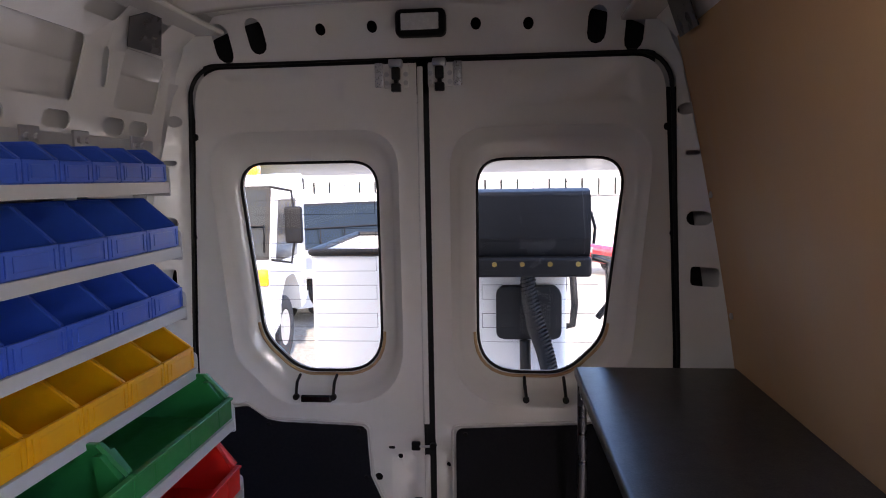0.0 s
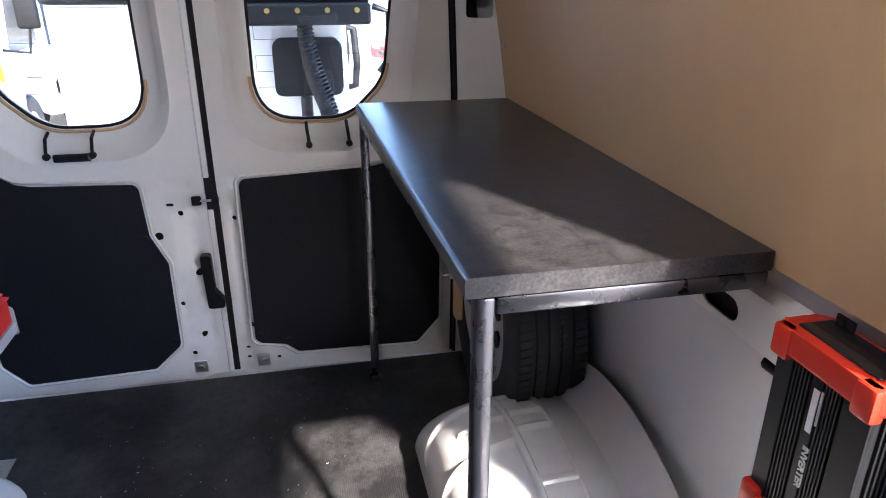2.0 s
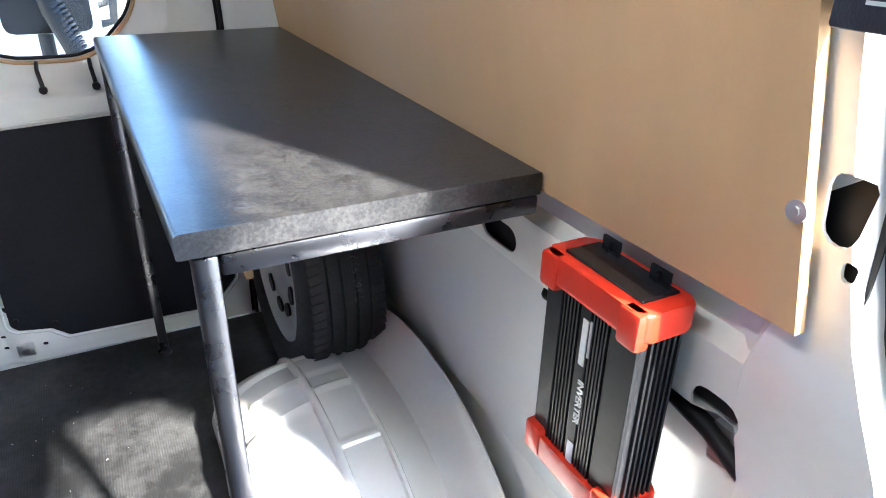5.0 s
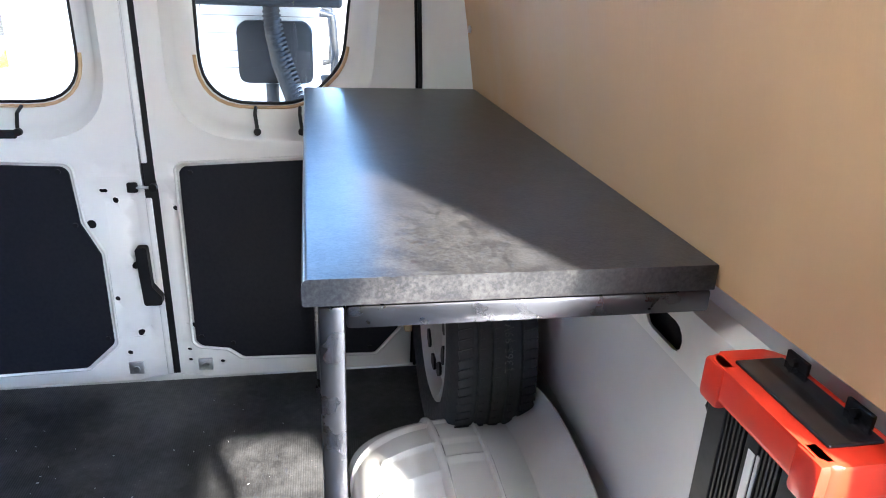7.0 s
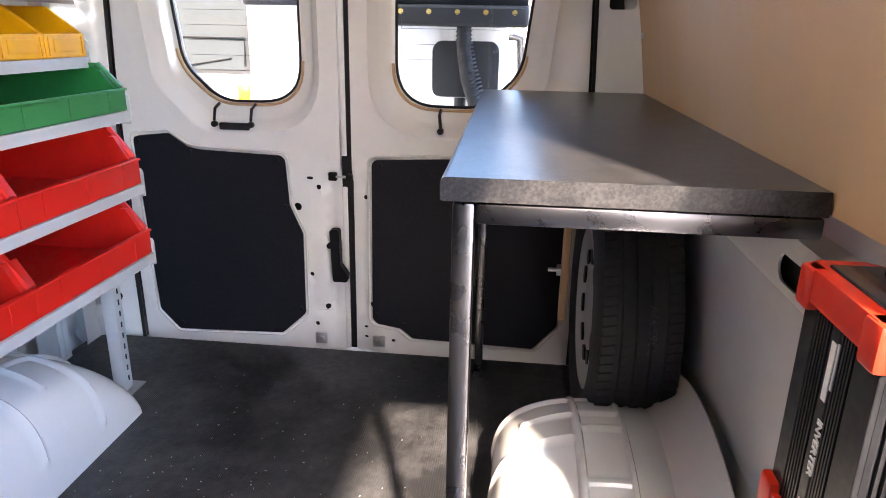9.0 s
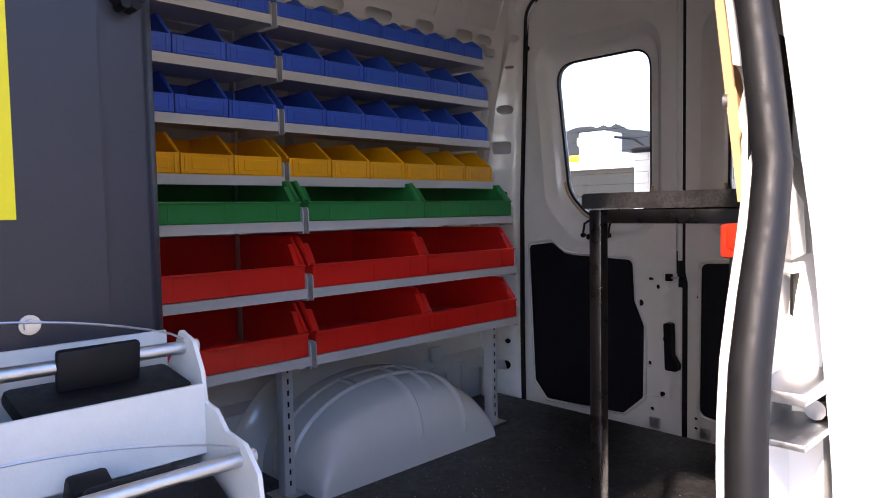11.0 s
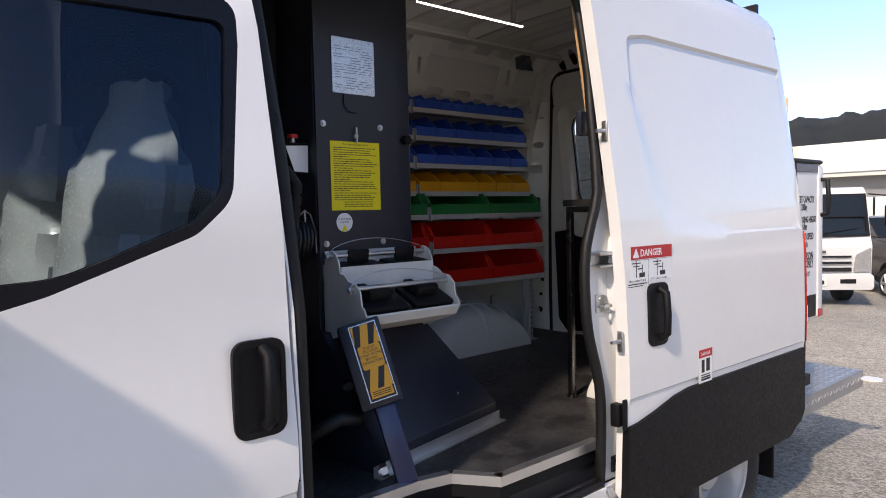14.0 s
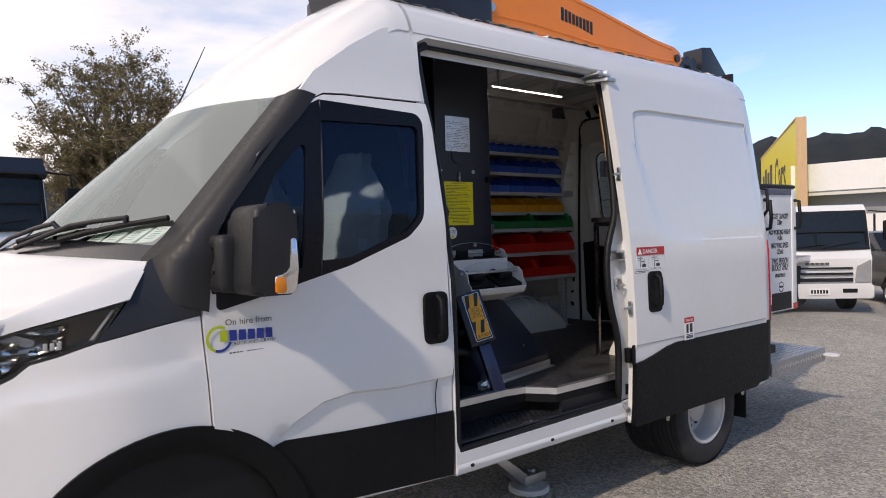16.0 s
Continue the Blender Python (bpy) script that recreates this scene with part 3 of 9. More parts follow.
def van_roof():
    bm = bm_new()
    prof = [(2.38, 0.838), (2.43, 0.824), (2.48, 0.796), (2.52, 0.755), (2.555, 0.70), (2.585, 0.62), (2.61, 0.52), (2.628, 0.38), (2.638, 0.22), (2.642, CX)]
    line = [(x, z) for z, x in prof] + [(2 * CX - x, z) for z, x in prof[-2::-1]]
    ys = [0.085, 0.07, 0.045, 0.01, -0.04, -0.1, -0.5, -1.0, -1.5, -2.0, -2.5, -2.8, -2.95, -3.05]
    rows = []
    for y in ys:
        k = 0.030 if y > 0.08 else (0.012 if y > 0.05 else (0.004 if y > 0.03 else 0))
        rows.append([bm.verts.new((CX + (x - CX) * (1 - corner(y) / 0.83), y, z - k + (0.005 * math.cos(y * 14) if abs(x - CX) < 0.7 and y < -0.2 else 0))) for x, z in line])
    us = [(x - CX) / 0.818 for x, z in line]
    for s in (0.06, 0.14, 0.24, 0.36, 0.48, 0.60, 0.72, 0.84, 0.94, 1.0):
        row = []
        for (x, z), u in zip(line, us):
            a, b = Vector((x, -3.05, z)), screen_at(u, 0.0)
            p = a.lerp(b, s)
            p.z += 0.055 * math.sin(math.pi * s) * (1 - 0.5 * abs(u))
            p.x += (1 if u > 0 else -1) * 0.012 * math.sin(math.pi * s) * abs(u)
            row.append(bm.verts.new(p))
        rows.append(row)
    for A, B in zip(rows, rows[1:]):
        for k in range(len(A) - 1):
            bm.faces.new((A[k], A[k + 1], B[k + 1], B[k]))
    thicken(bm, 0.012)
    part("roof", bm, WHITE, van, smooth=40)


def windscreen():
    bm = bm_new()
    n, k = 16, 10
    g = [[bm.verts.new(screen_at(-1 + 2 * i / n, j / k)) for i in range(n + 1)] for j in range(k + 1)]
    for j in range(k):
        for i in range(n):
            bm.faces.new((g[j][i], g[j][i + 1], g[j + 1][i + 1], g[j + 1][i]))
    part("windscreen", bm, SCREEN_GLASS, van, smooth=60).visible_shadow = False
    # black pillars between the screen and the doors
    seam = [(-3.515, 2.040), (-3.595, 1.95), (-3.685, 1.858), (-3.82, 1.70), (-3.90, 1.60), (-3.942, 1.53), (-3.968, 1.40), (-3.980, 1.26)]
    lead = [0.0, 0.16, 0.34, 0.60, 0.78, 0.88, 1.0, 1.0]
    for s in (-1, 1):
        bm = bm_new()
        rows = []
        for (y, z), v in zip(seam, lead):
            a = screen_at(s * 0.95, v) + Vector((0, 0, 0.002))
            b = screen_at(s * 1.0, v) + Vector((s * 0.012, -0.004, 0.008))
            c = Vector((CX + s * (door_x(z) - CX + 0.004), y + 0.024, z))
            if v >= 1.0:
                a = a + Vector((0, -0.02, z - 1.40))
                b = b + Vector((s * 0.02, -0.04, z - 1.40))
            bow = Vector((s * 0.026, -0.024, 0.012))
            arch = [b.lerp(c, k / 6) + bow * math.sin(math.pi * k / 6) for k in range(1, 6)]
            rows.append([bm.verts.new(p) for p in (a, b, *arch, c)])
        for A, B in zip(rows, rows[1:]):
            for i in range(7):
                bm.faces.new((A[i], A[i + 1], B[i + 1], B[i]))
        thicken(bm, 0.006)
        part("windscreen_pillar", bm, PILLAR_BLACK, van, smooth=60)
    return screen_at


def cab_front():
    """Bonnet, wing, headlamp, bumper: the nose of the van as seen from the kerb side."""
    def bonnet(u, v):
        # v 0 at the screen, 1 at the nose
        w = 0.88 - 0.07 * v
        y = -4.113 - 0.68 * v - (0.36 - 0.06 * v) * (1 - u * u)
        z = 1.434 - 0.16 * v - 0.17 * v * v + (0.04 + 0.06 * v) * (1 - u * u)
        return Vector((CX + u * w, y, z))
    bm = bm_new()
    n, k = 20, 16
    g = [[bm.verts.new(bonnet(-1 + 2 * i / n, j / k)) for i in range(n + 1)] for j in range(k + 1)]
    for j in range(k):
        for i in range(n):
            bm.faces.new((g[j][i], g[j][i + 1], g[j + 1][i + 1], g[j + 1][i]))
    # flanks rolling down from the bonnet's edge to the headlamps
    for i, s in ((n, 1), (0, -1)):
        low = []
        for j in range(k + 1):
            y = -4.190 - 0.74 * j / k
            z = table_lookup([(-4.95, 0.95), (-4.80, 1.11), (-4.62, 1.205), (-4.48, 1.248), (-4.32, 1.288), (-4.19, 1.321)], y)
            low.append(Vector((CX + s * (outer_x(z) - CX - 0.20 * smooth01((-4.15 - y) / 0.75) - 0.026), y, z)))
        rolls = [[g[j][i] for j in range(k + 1)]]
        for q in (0.2, 0.4, 0.6, 0.8, 1.0):
            roll = []
            for j in range(k + 1):
                e, l0 = g[j][i].co, low[j]
                turn = (e + l0) / 2 + Vector((s * 0.022, 0.0, 0.030)) * (0.25 + 0.75 * min(1.0, j / 4))
                roll.append(bm.verts.new(e * (1 - q) ** 2 + turn * 2 * q * (1 - q) + l0 * q * q))
            rolls.append(roll)
        for P, Q in zip(rolls, rolls[1:]):
            for j in range(k):
                bm.faces.new((P[j], P[j + 1], Q[j + 1], Q[j]))
    thicken(bm, 0.012)
    part("bonnet", bm, WHITE, van, smooth=60)
    # black cowl between screen and bonnet
    bm = bm_new()
    rows = []
    for i in range(n + 1):
        u = -1 + 2 * i / n
        a = SCREEN(u, 0.93) + Vector((0, 0, 0.004))
        b = SCREEN(u, 1.0) + Vector((0, -0.03, 0.005))
        c = bonnet(u, 0.0) + Vector((0, -0.02, -0.02))
        rows.append([bm.verts.new(p) for p in (a, b, c)])
    for A, B in zip(rows, rows[1:]):
        for i in range(2):
            bm.faces.new((A[i], A[i + 1], B[i + 1], B[i]))
    part("cowl", bm, GLOSS_BLACK, van, smooth=50)
    # wing: white below the black shoulder
    wing = [(-3.982, 1.250), (-3.962, 0.885)] + arc((-4.076, 0.423), 0.462, 76, 180, 16) + [(-4.60, 0.55), (-4.86, 0.66), (-4.86, 0.88), (-4.66, 1.030), (-4.50, 1.108), (-4.46, 1.142), (-4.39, 1.160), (-4.29, 1.192), (-4.12, 1.226)]
    for s in (1, -1):
        bm = bm_new()

        def lay(y, z, s=s):
            t = smooth01((-4.15 - y) / 0.75)
            zc = 1.097 + 0.108 * (y + 3.923)
            return (CX + s * (outer_x(z) - CX - 0.20 * t - 0.010 * smooth01((z - zc) / 0.022)), y, z)
        crease = [(-3.985, 1.090), (-4.2, 1.067), (-4.45, 1.040), (-4.7, 1.013), (-4.7, 1.035), (-4.45, 1.062), (-4.2, 1.089), (-3.985, 1.112)]
        sheet(bm, wing, [], lay, 0.012, 0.05, (-s, 0, 0), lines=[crease])
        part("wing", bm, WHITE, van, smooth=40)
        bm = bm_new()
        sh = [(-3.965, 1.465), (-3.984, 1.254), (-4.12, 1.230), (-4.286, 1.196), (-4.20, 1.305), (-4.186, 1.325), (-4.119, 1.438), (-4.085, 1.457)]
        sheet(bm, sh, [], lambda y, z, s=s: (CX + s * (outer_x(z) - CX - 0.03 * smooth01((-4.0 - y) / 0.4) - 0.065 * smooth01((z - 1.15) / 0.35) * smooth01((-3.95 - y) / 0.2)), y, z), 0.012, 0.05, (-s, 0, 0))
        part("shoulder_panel", bm, SATIN_BLACK, van, smooth=40)
        bm = bm_new()
        lamp = [(-4.205, 1.312), (-4.32, 1.284), (-4.48, 1.244), (-4.62, 1.200), (-4.80, 1.104), (-4.93, 0.95), (-4.90, 0.87), (-4.68, 1.020), (-4.50, 1.106), (-4.46, 1.140), (-4.39, 1.158), (-4.288, 1.190)]

        def skin(y, z, sink=0.0, s=s):
            return (CX + s * (outer_x(z) - CX - 0.028 - sink - 0.20 * smooth01((-4.15 - y) / 0.75)), y, z)
        sheet(bm, lamp, [], lambda y, z: skin(y, z, 0.07), 0.03, 0.05, (-s, 0, 0))
        hl = part("headlamp", bm, GLOSS_BLACK, van, smooth=40)
        bm = bm_new()
        rim = [(-4.215, 1.300), (-4.32, 1.276), (-4.48, 1.236), (-4.62, 1.192), (-4.80, 1.096), (-4.91, 0.95), (-4.89, 0.89), (-4.68, 1.030), (-4.505, 1.116), (-4.465, 1.150), (-4.395, 1.168), (-4.295, 1.199)]
        sheet(bm, lamp, [rim], skin, 0.07, 0.05, (-s, 0, 0))
        part("lamp_rim", bm, GLOSS_BLACK, hl, smooth=40)
        bm = bm_new()
        bowl = [(-4.362, 1.252), (-4.48, 1.228), (-4.62, 1.184), (-4.78, 1.10), (-4.80, 1.05), (-4.68, 1.04), (-4.51, 1.125), (-4.47, 1.158), (-4.375, 1.178)]
        sheet(bm, bowl, [], lambda y, z: skin(y, z, 0.058 - 0.030 * math.cos((y + 4.36) * 19) ** 2 + 0.008 * math.sin(z * 160)), 0.006, 0.012, (-s, 0, 0))
        part("reflector", bm, CHROME, hl, "bright ribbed reflector", smooth=50)
        bm = bm_new()
        for k in range(3):
            y = -4.385 - 0.018 * k
            box(bm, skin(y, 1.188 - 0.006 * k, 0.028)[:2] + (1.178,), tuple(a + b for a, b in zip(skin(y, 1.188, 0.028)[:2] + (1.178,), (0.006, 0.012, 0.022))), 0.002)
        part("running_light", bm, SIGN_WHITE, hl, smooth=40)
        bm = bm_new()
        sheet(bm, [(-4.232, 1.290), (-4.242, 1.287), (-4.303, 1.202), (-4.293, 1.203)], [], lambda y, z: skin(y, z, 0.012), 0.004, 0.02, (-s, 0, 0))
        part("lamp_strip", bm, RIM_SILVER, hl)
        bm = bm_new()
        sheet(bm, rim, [], lambda y, z: skin(y, z, 0.004), 0.0, 0.06)
        lens = part("lens", bm, LAMP_GLASS, hl, "clear headlamp lens", smooth=60)
        lens.visible_shadow = False
        # arch lip
        bm = bm_new()
        sheet(bm, arc((-4.076, 0.423), 0.474, 0, 180, 36) + arc((-4.076, 0.423), 0.385, 180, 0, 36), [],
              lambda y, z, s=s: (CX + s * (outer_x(z) - CX - 0.20 * smooth01((-4.15 - y) / 0.75) + 0.012 - 0.030 * smooth01((0.445 - math.hypot(y + 4.076, z - 0.423)) / 0.06)), y, z), 0.02, 0.04, (-s, 0, 0))
        part("arch_trim", bm, BLACK_TRIM, van, smooth=50)
    bm = bm_new()
    prism(bm, rounded([(-0.88, 0.30), (0.90, 0.30), (0.90, 0.72), (0.80, 0.92), (-0.78, 0.92), (-0.88, 0.72)], 0.05), "y", -4.95, -4.62)
    part("front_bumper", bm, BLACK_TRIM, van, smooth=40)
    bm = bm_new()
    box(bm, (-0.55, -5.03, 0.72), (0.59, -4.90, 1.06), 0.04)
    part("grille", bm, GLOSS_BLACK, van, smooth=40)
    # wheel well, dark
    bm = bm_new()
    lathe(bm, [(0.44, 0), (0.44, 0.34), (0.05, 0.36)], Matrix.Translation((0.93, -4.076, 0.41)) @ Euler((0, radians(-90), 0)).to_matrix().to_4x4(), 32)
    part("wheel_well", bm, SEAL, van, smooth=40)


def front_doors():
    """Cab doors, kerb side in full, with pane, mirror, handle, lettering."""
    def frame_of(s):
        return lambda y, z: (CX + s * (door_x(z) - CX), y, z)
    win = rounded([(-3.006, 2.006), (-3.486, 2.022), (-3.560, 1.982), (-3.752, 1.795), (-3.924, 1.512), (-3.929, 1.258), (-3.70, 1.312), (-3.41, 1.386), (-3.135, 1.488), (-3.054, 1.560), (-3.010, 1.90)],
                  [0.05, 0.02, 0.03, 0.02, 0.02, 0.02, 0.2, 0.25, 0.10, 0.10, 0.1])
    out = [(-2.915, 0.45), (-2.932, 1.30), (-2.948, 1.62), (-2.962, 2.056), (-3.37, 2.050), (-3.46, 2.044), (-3.513, 2.020), (-3.565, 1.984), (-3.755, 1.797), (-3.930, 1.513), (-3.976, 1.25), (-3.957, 0.885)] \
        + arc((-4.076, 0.423), 0.466, 75, 8, 12)
    for s in (1, -1):
        bm = bm_new()

        def lay(y, z, s=s):
            zc = table_lookup([(-3.95, 0.50), (-3.74, 0.77), (-3.677, 0.823), (-3.55, 0.881), (-3.429, 0.896), (-3.22, 0.880), (-2.8, 0.882)], y)
            crease = 0.013 * smooth01((z - zc) / 0.010) - 0.012 - 0.006 * smooth01((z - 1.07 - 0.06 * (-3.4 - y)) / 0.03) * smooth01((-3.5 - y) / 0.2)
            bulge = 0.012 * math.exp(-((z - 0.98 - 0.10 * (y + 3.2)) / 0.16) ** 2)
            return (CX + s * (door_x(z) - CX + crease + bulge), y, z)
        swoosh = [(-2.93, 0.882), (-3.22, 0.880), (-3.429, 0.896), (-3.55, 0.881), (-3.677, 0.823), (-3.72, 0.785), (-3.715, 0.795), (-3.672, 0.834), (-3.547, 0.892), (-3.427, 0.907), (-3.22, 0.891), (-2.93, 0.893)]
        sheet(bm, out, [win], lay, 0.035, 0.04, (-s, 0, 0), lines=[swoosh])
        door = part("cab_door", bm, WHITE, van, "white cab door with black lower trim", smooth=40)
        # lower black trim
        bm = bm_new()
        low = [(-2.917, 0.455), (-2.918, 0.735), (-3.20, 0.745), (-3.45, 0.757), (-3.70, 0.775)] + arc((-4.076, 0.423), 0.468, 46, 10, 8)
        sheet(bm, low, [], lambda y, z, s=s: (CX + s * (door_x(z) - CX + 0.007 - 0.01), y, z), 0.010, 0.06, (-s, 0, 0))
        part("lower_trim", bm, BLACK_TRIM, door, smooth=40)
        # black window surround and divider
        bm = bm_new()
        inner = rounded([(-3.033, 1.950), (-3.495, 1.940), (-3.530, 1.410), (-3.385, 1.417), (-3.135, 1.515), (-3.072, 1.575)], [0.03, 0.01, 0.01, 0.25, 0.12, 0.10])
        quarter = rounded([(-3.555, 1.880), (-3.70, 1.72), (-3.82, 1.50), (-3.82, 1.33), (-3.612, 1.385)], [0.03, 0.2, 0.03, 0.03, 0.01])
        sheet(bm, win, [inner, quarter], frame_of(s), 0.03, 0.06, (-s, 0, 0))
        part("window_surround", bm, FRAME_BLACK, door, smooth=40)
        bm = bm_new()
        pipe(bm, [(CX + s * (door_x(z) - CX + 0.001), y, z) for y, z in ((-3.480, 2.018), (-3.502, 1.80), (-3.522, 1.55), (-3.536, 1.354))], 0.003, 6)
        part("window_divider", bm, SATIN_BLACK, door, smooth=60)
        bm = bm_new()
        big = rounded([(-3.023, 1.960), (-3.505, 1.950), (-3.540, 1.400), (-3.385, 1.407), (-3.125, 1.505), (-3.062, 1.565)], [0.03, 0.01, 0.01, 0.25, 0.12, 0.10])
        sheet(bm, big, [], lambda y, z, s=s: (CX + s * (door_x(z) - CX - 0.012), y, z), 0.0, 0.08)
        part("pane", bm, CAB_GLASS if s > 0 else OFF_GLASS, door, smooth=60)
        bm = bm_new()
        sheet(bm, quarter, [], lambda y, z, s=s: (CX + s * (door_x(z) - CX - 0.012), y, z), 0.0, 0.08)
        part("pane", bm, CAB_GLASS if s > 0 else OFF_GLASS, door, smooth=60)
    bm = bm_new()
    pipe(bm, [(door_x(z) + 0.0, y, z) for y, z in [(-3.014, 0.48), (-3.014, 0.735), (-3.019, 0.81), (-3.012, 0.865)] + arc((-2.955, 0.862), 0.055, 165, 95, 5) + [(-2.918, 0.912)]], 0.0025, 6)
    part("panel_gap", bm, SEAL, van)
    return door


def pull_handle(parent, y0, z0, w, h, x, mat=None):
    """Large black recessed pull with a vertical grip."""
    bm = bm_new()
    o = rounded([(y0 - w / 2, z0 - h / 2), (y0 + w / 2, z0 - h / 2), (y0 + w / 2, z0 + h / 2), (y0 - w / 2, z0 + h / 2)], 0.035, 6)
    i = [(y0 + (a - y0) * 0.80, z0 + (b - z0) * 0.86) for a, b in o]
    sheet(bm, o, [i], flat("x", x + 0.008), 0.012, 0, (-1, 0, 0))
    sheet(bm, [(y0 + (a - y0) * 0.86, z0 + (b - z0) * 0.9) for a, b in o], [], flat("x", x + 0.005), 0.006, 0, (-1, 0, 0))
    ob = part("handle_bezel", bm, BLACK_TRIM, parent, smooth=40)
    bm = bm_new()
    gy = y0 + w * 0.08
    pts = [(x + 0.004, gy, z0 + h * 0.40), (x + 0.030, gy, z0 + h * 0.34), (x + 0.036, gy, z0), (x + 0.034, gy, z0 - h * 0.30), (x + 0.010, gy, z0 - h * 0.38)]
    pipe(bm, pts, 0.014, 10)
    part("handle_grip", bm, BLACK_TRIM, ob, smooth=60)


def mirror(parent):
    bm = bm_new()
    prism(bm, rounded([(-3.915, 1.318), (-3.760, 1.318), (-3.748, 1.40), (-3.752, 1.595), (-3.80, 1.612), (-3.895, 1.605)], [0.04, 0.02, 0.05, 0.03, 0.06, 0.05], 6), "x", 1.03, 1.235, 0.022)
    sh = part("mirror_shell", bm, PILLAR_BLACK, parent, "black door mirror with an indicator", smooth=50)
    bm = bm_new()
    box(bm, (1.05, -3.752, 1.345), (1.215, -3.744, 1.590), 0.01)
    part("mirror_glass", bm, CHROME, sh)
    bm = bm_new()
    box(bm, (0.955, -3.95, 1.325), (1.08, -3.84, 1.385), 0.02, 3)
    box(bm, (0.955, -3.95, 1.465), (1.08, -3.85, 1.515), 0.02, 3)
    box(bm, (1.025, -3.955, 1.325), (1.095, -3.83, 1.515), 0.028, 3)
    box(bm, (0.962, -3.945, 1.315), (0.985, -3.85, 1.525), 0.008)
    part("mirror_arm", bm, PILLAR_BLACK, sh, smooth=50)
    bm = bm_new()
    prism(bm, rounded([(-3.832, 1.322), (-3.762, 1.322), (-3.752, 1.40), (-3.757, 1.500), (-3.776, 1.495), (-3.782, 1.405), (-3.800, 1.385), (-3.834, 1.380)], [0.012, 0.012, 0.02, 0.008, 0.008, 0.02, 0.02, 0.012], 4), "x", 1.226, 1.2395, 0.003)
    part("indicator_lens", bm, CHROME, sh, "clear repeater lens", smooth=50)
    bm = bm_new()
    prism(bm, rounded([(-3.833, 1.325), (-3.795, 1.325), (-3.798, 1.378), (-3.833, 1.376)], 0.010, 4), "x", 1.228, 1.242, 0.003)
    part("indicator_bulb", bm, AMBER, sh, "amber indicator", smooth=50)


def sliding_door():
    """The side door, slid back along the outside of the body."""
    off = 0.062
    out = rounded([(-1.705, 0.435), (-0.36, 0.43), (-0.232, 0.53), (-0.235, 1.4), (-0.26, 2.375), (-1.715, 2.370), (-1.71, 1.9), (-1.71, 1.40), (-1.69, 0.9)], [0.03, 0.04, 0.05, 0.3, 0.03, 0.05, 0.3, 0.3, 0.3])
    rec = rounded([(-1.47, 1.412), (-0.20, 1.412), (-0.20, 2.180), (-1.40, 2.172), (-1.530, 2.150), (-1.548, 1.95), (-1.515, 1.63)], [0.10, 0.0, 0.0, 0.3, 0.05, 0.3, 0.3])

    def lay(y, z):
        d = edge_distance((y, z), rec)
        soft = 0.009 + 0.15 * math.exp(-((y + 1.50) / 0.30) ** 2 - ((z - 1.45) / 0.32) ** 2)
        k = smooth01(d / soft) if inside((y, z), rec) else 0
        crease = 0.006 * smooth01((z - 0.862) / 0.006)
        return (outer_x(z) + off - 0.014 * k + crease - 0.006, y, z)
    bm = bm_new()
    edge = -0.255

    def trim_line(poly):
        return [(min(a, edge), b) for a, b in poly]
    lines = [trim_line(rec)]
    for g in (0.010, 0.030):
        lines.append(trim_line([(-0.87 + (a + 0.87) * (1 - g / 0.66), 1.79 + (b - 1.79) * (1 - g / 0.38)) for a, b in rec]))
    lines += [[(-1.69, 0.862), (edge, 0.862), (edge, 0.869), (-1.69, 0.869)]]
    sheet(bm, out, [], lay, 0.045, 0.04, (-1, 0, 0), lines=lines)
    d = part("sliding_door", bm, WHITE, van, "white sliding side door standing open along the body", smooth=35)
    bm = bm_new()
    trim = rounded([(-1.708, 0.428), (-0.36, 0.425), (-0.225, 0.52), (-0.238, 0.838), (-1.30, 0.840), (-1.40, 0.828), (-1.53, 0.797), (-1.63, 0.778), (-1.697, 0.772)], [0.02, 0.05, 0.05, 0.01, 0.1, 0.1, 0.1, 0.05, 0.01])
    sheet(bm, trim, [], kerb_out(off + 0.006), 0.03, 0.07, (-1, 0, 0))
    part("lower_trim", bm, BLACK_TRIM, d, "black grained lower moulding", smooth=40)
    # hinge pins, latch and upper arm on the leading edge
    for z in (1.07, 1.79):
        bm = bm_new()
        gx = 1.030 if z < 1.5 else 0.975
        box(bm, (gx - 0.012, -1.716, z - 0.036), (gx + 0.012, -1.708, z + 0.036), 0.005)
        bar(bm, (gx, -1.713, z), (gx - 0.008, -1.752, z), 0.008, 12, 0.006)
        part("guide_pin", bm, STEEL, d, "steel guide pin", smooth=40)
    bm = bm_new()
    box(bm, (1.000, -1.735, 0.775), (1.035, -1.70, 0.855), 0.006)
    box(bm, (1.040, -1.722, 0.765), (1.050, -1.70, 0.872), 0.005)
    part("latch", bm, BLACK_TRIM, d, smooth=40)
    pull_handle(d, -1.515, 1.145, 0.125, 0.225, outer_x(1.15) + off)
    return d


van_sides()
van_roof()
SCREEN = windscreen()
cab_front()
front_doors()
cab_door_kerb = [o for o in van.children if o.name == "cab_door"][0]
pull_handle(cab_door_kerb, -3.014, 1.148, 0.123, 0.216, outer_x(1.16) + 0.012)
mirror(cab_door_kerb)
slide = sliding_door()


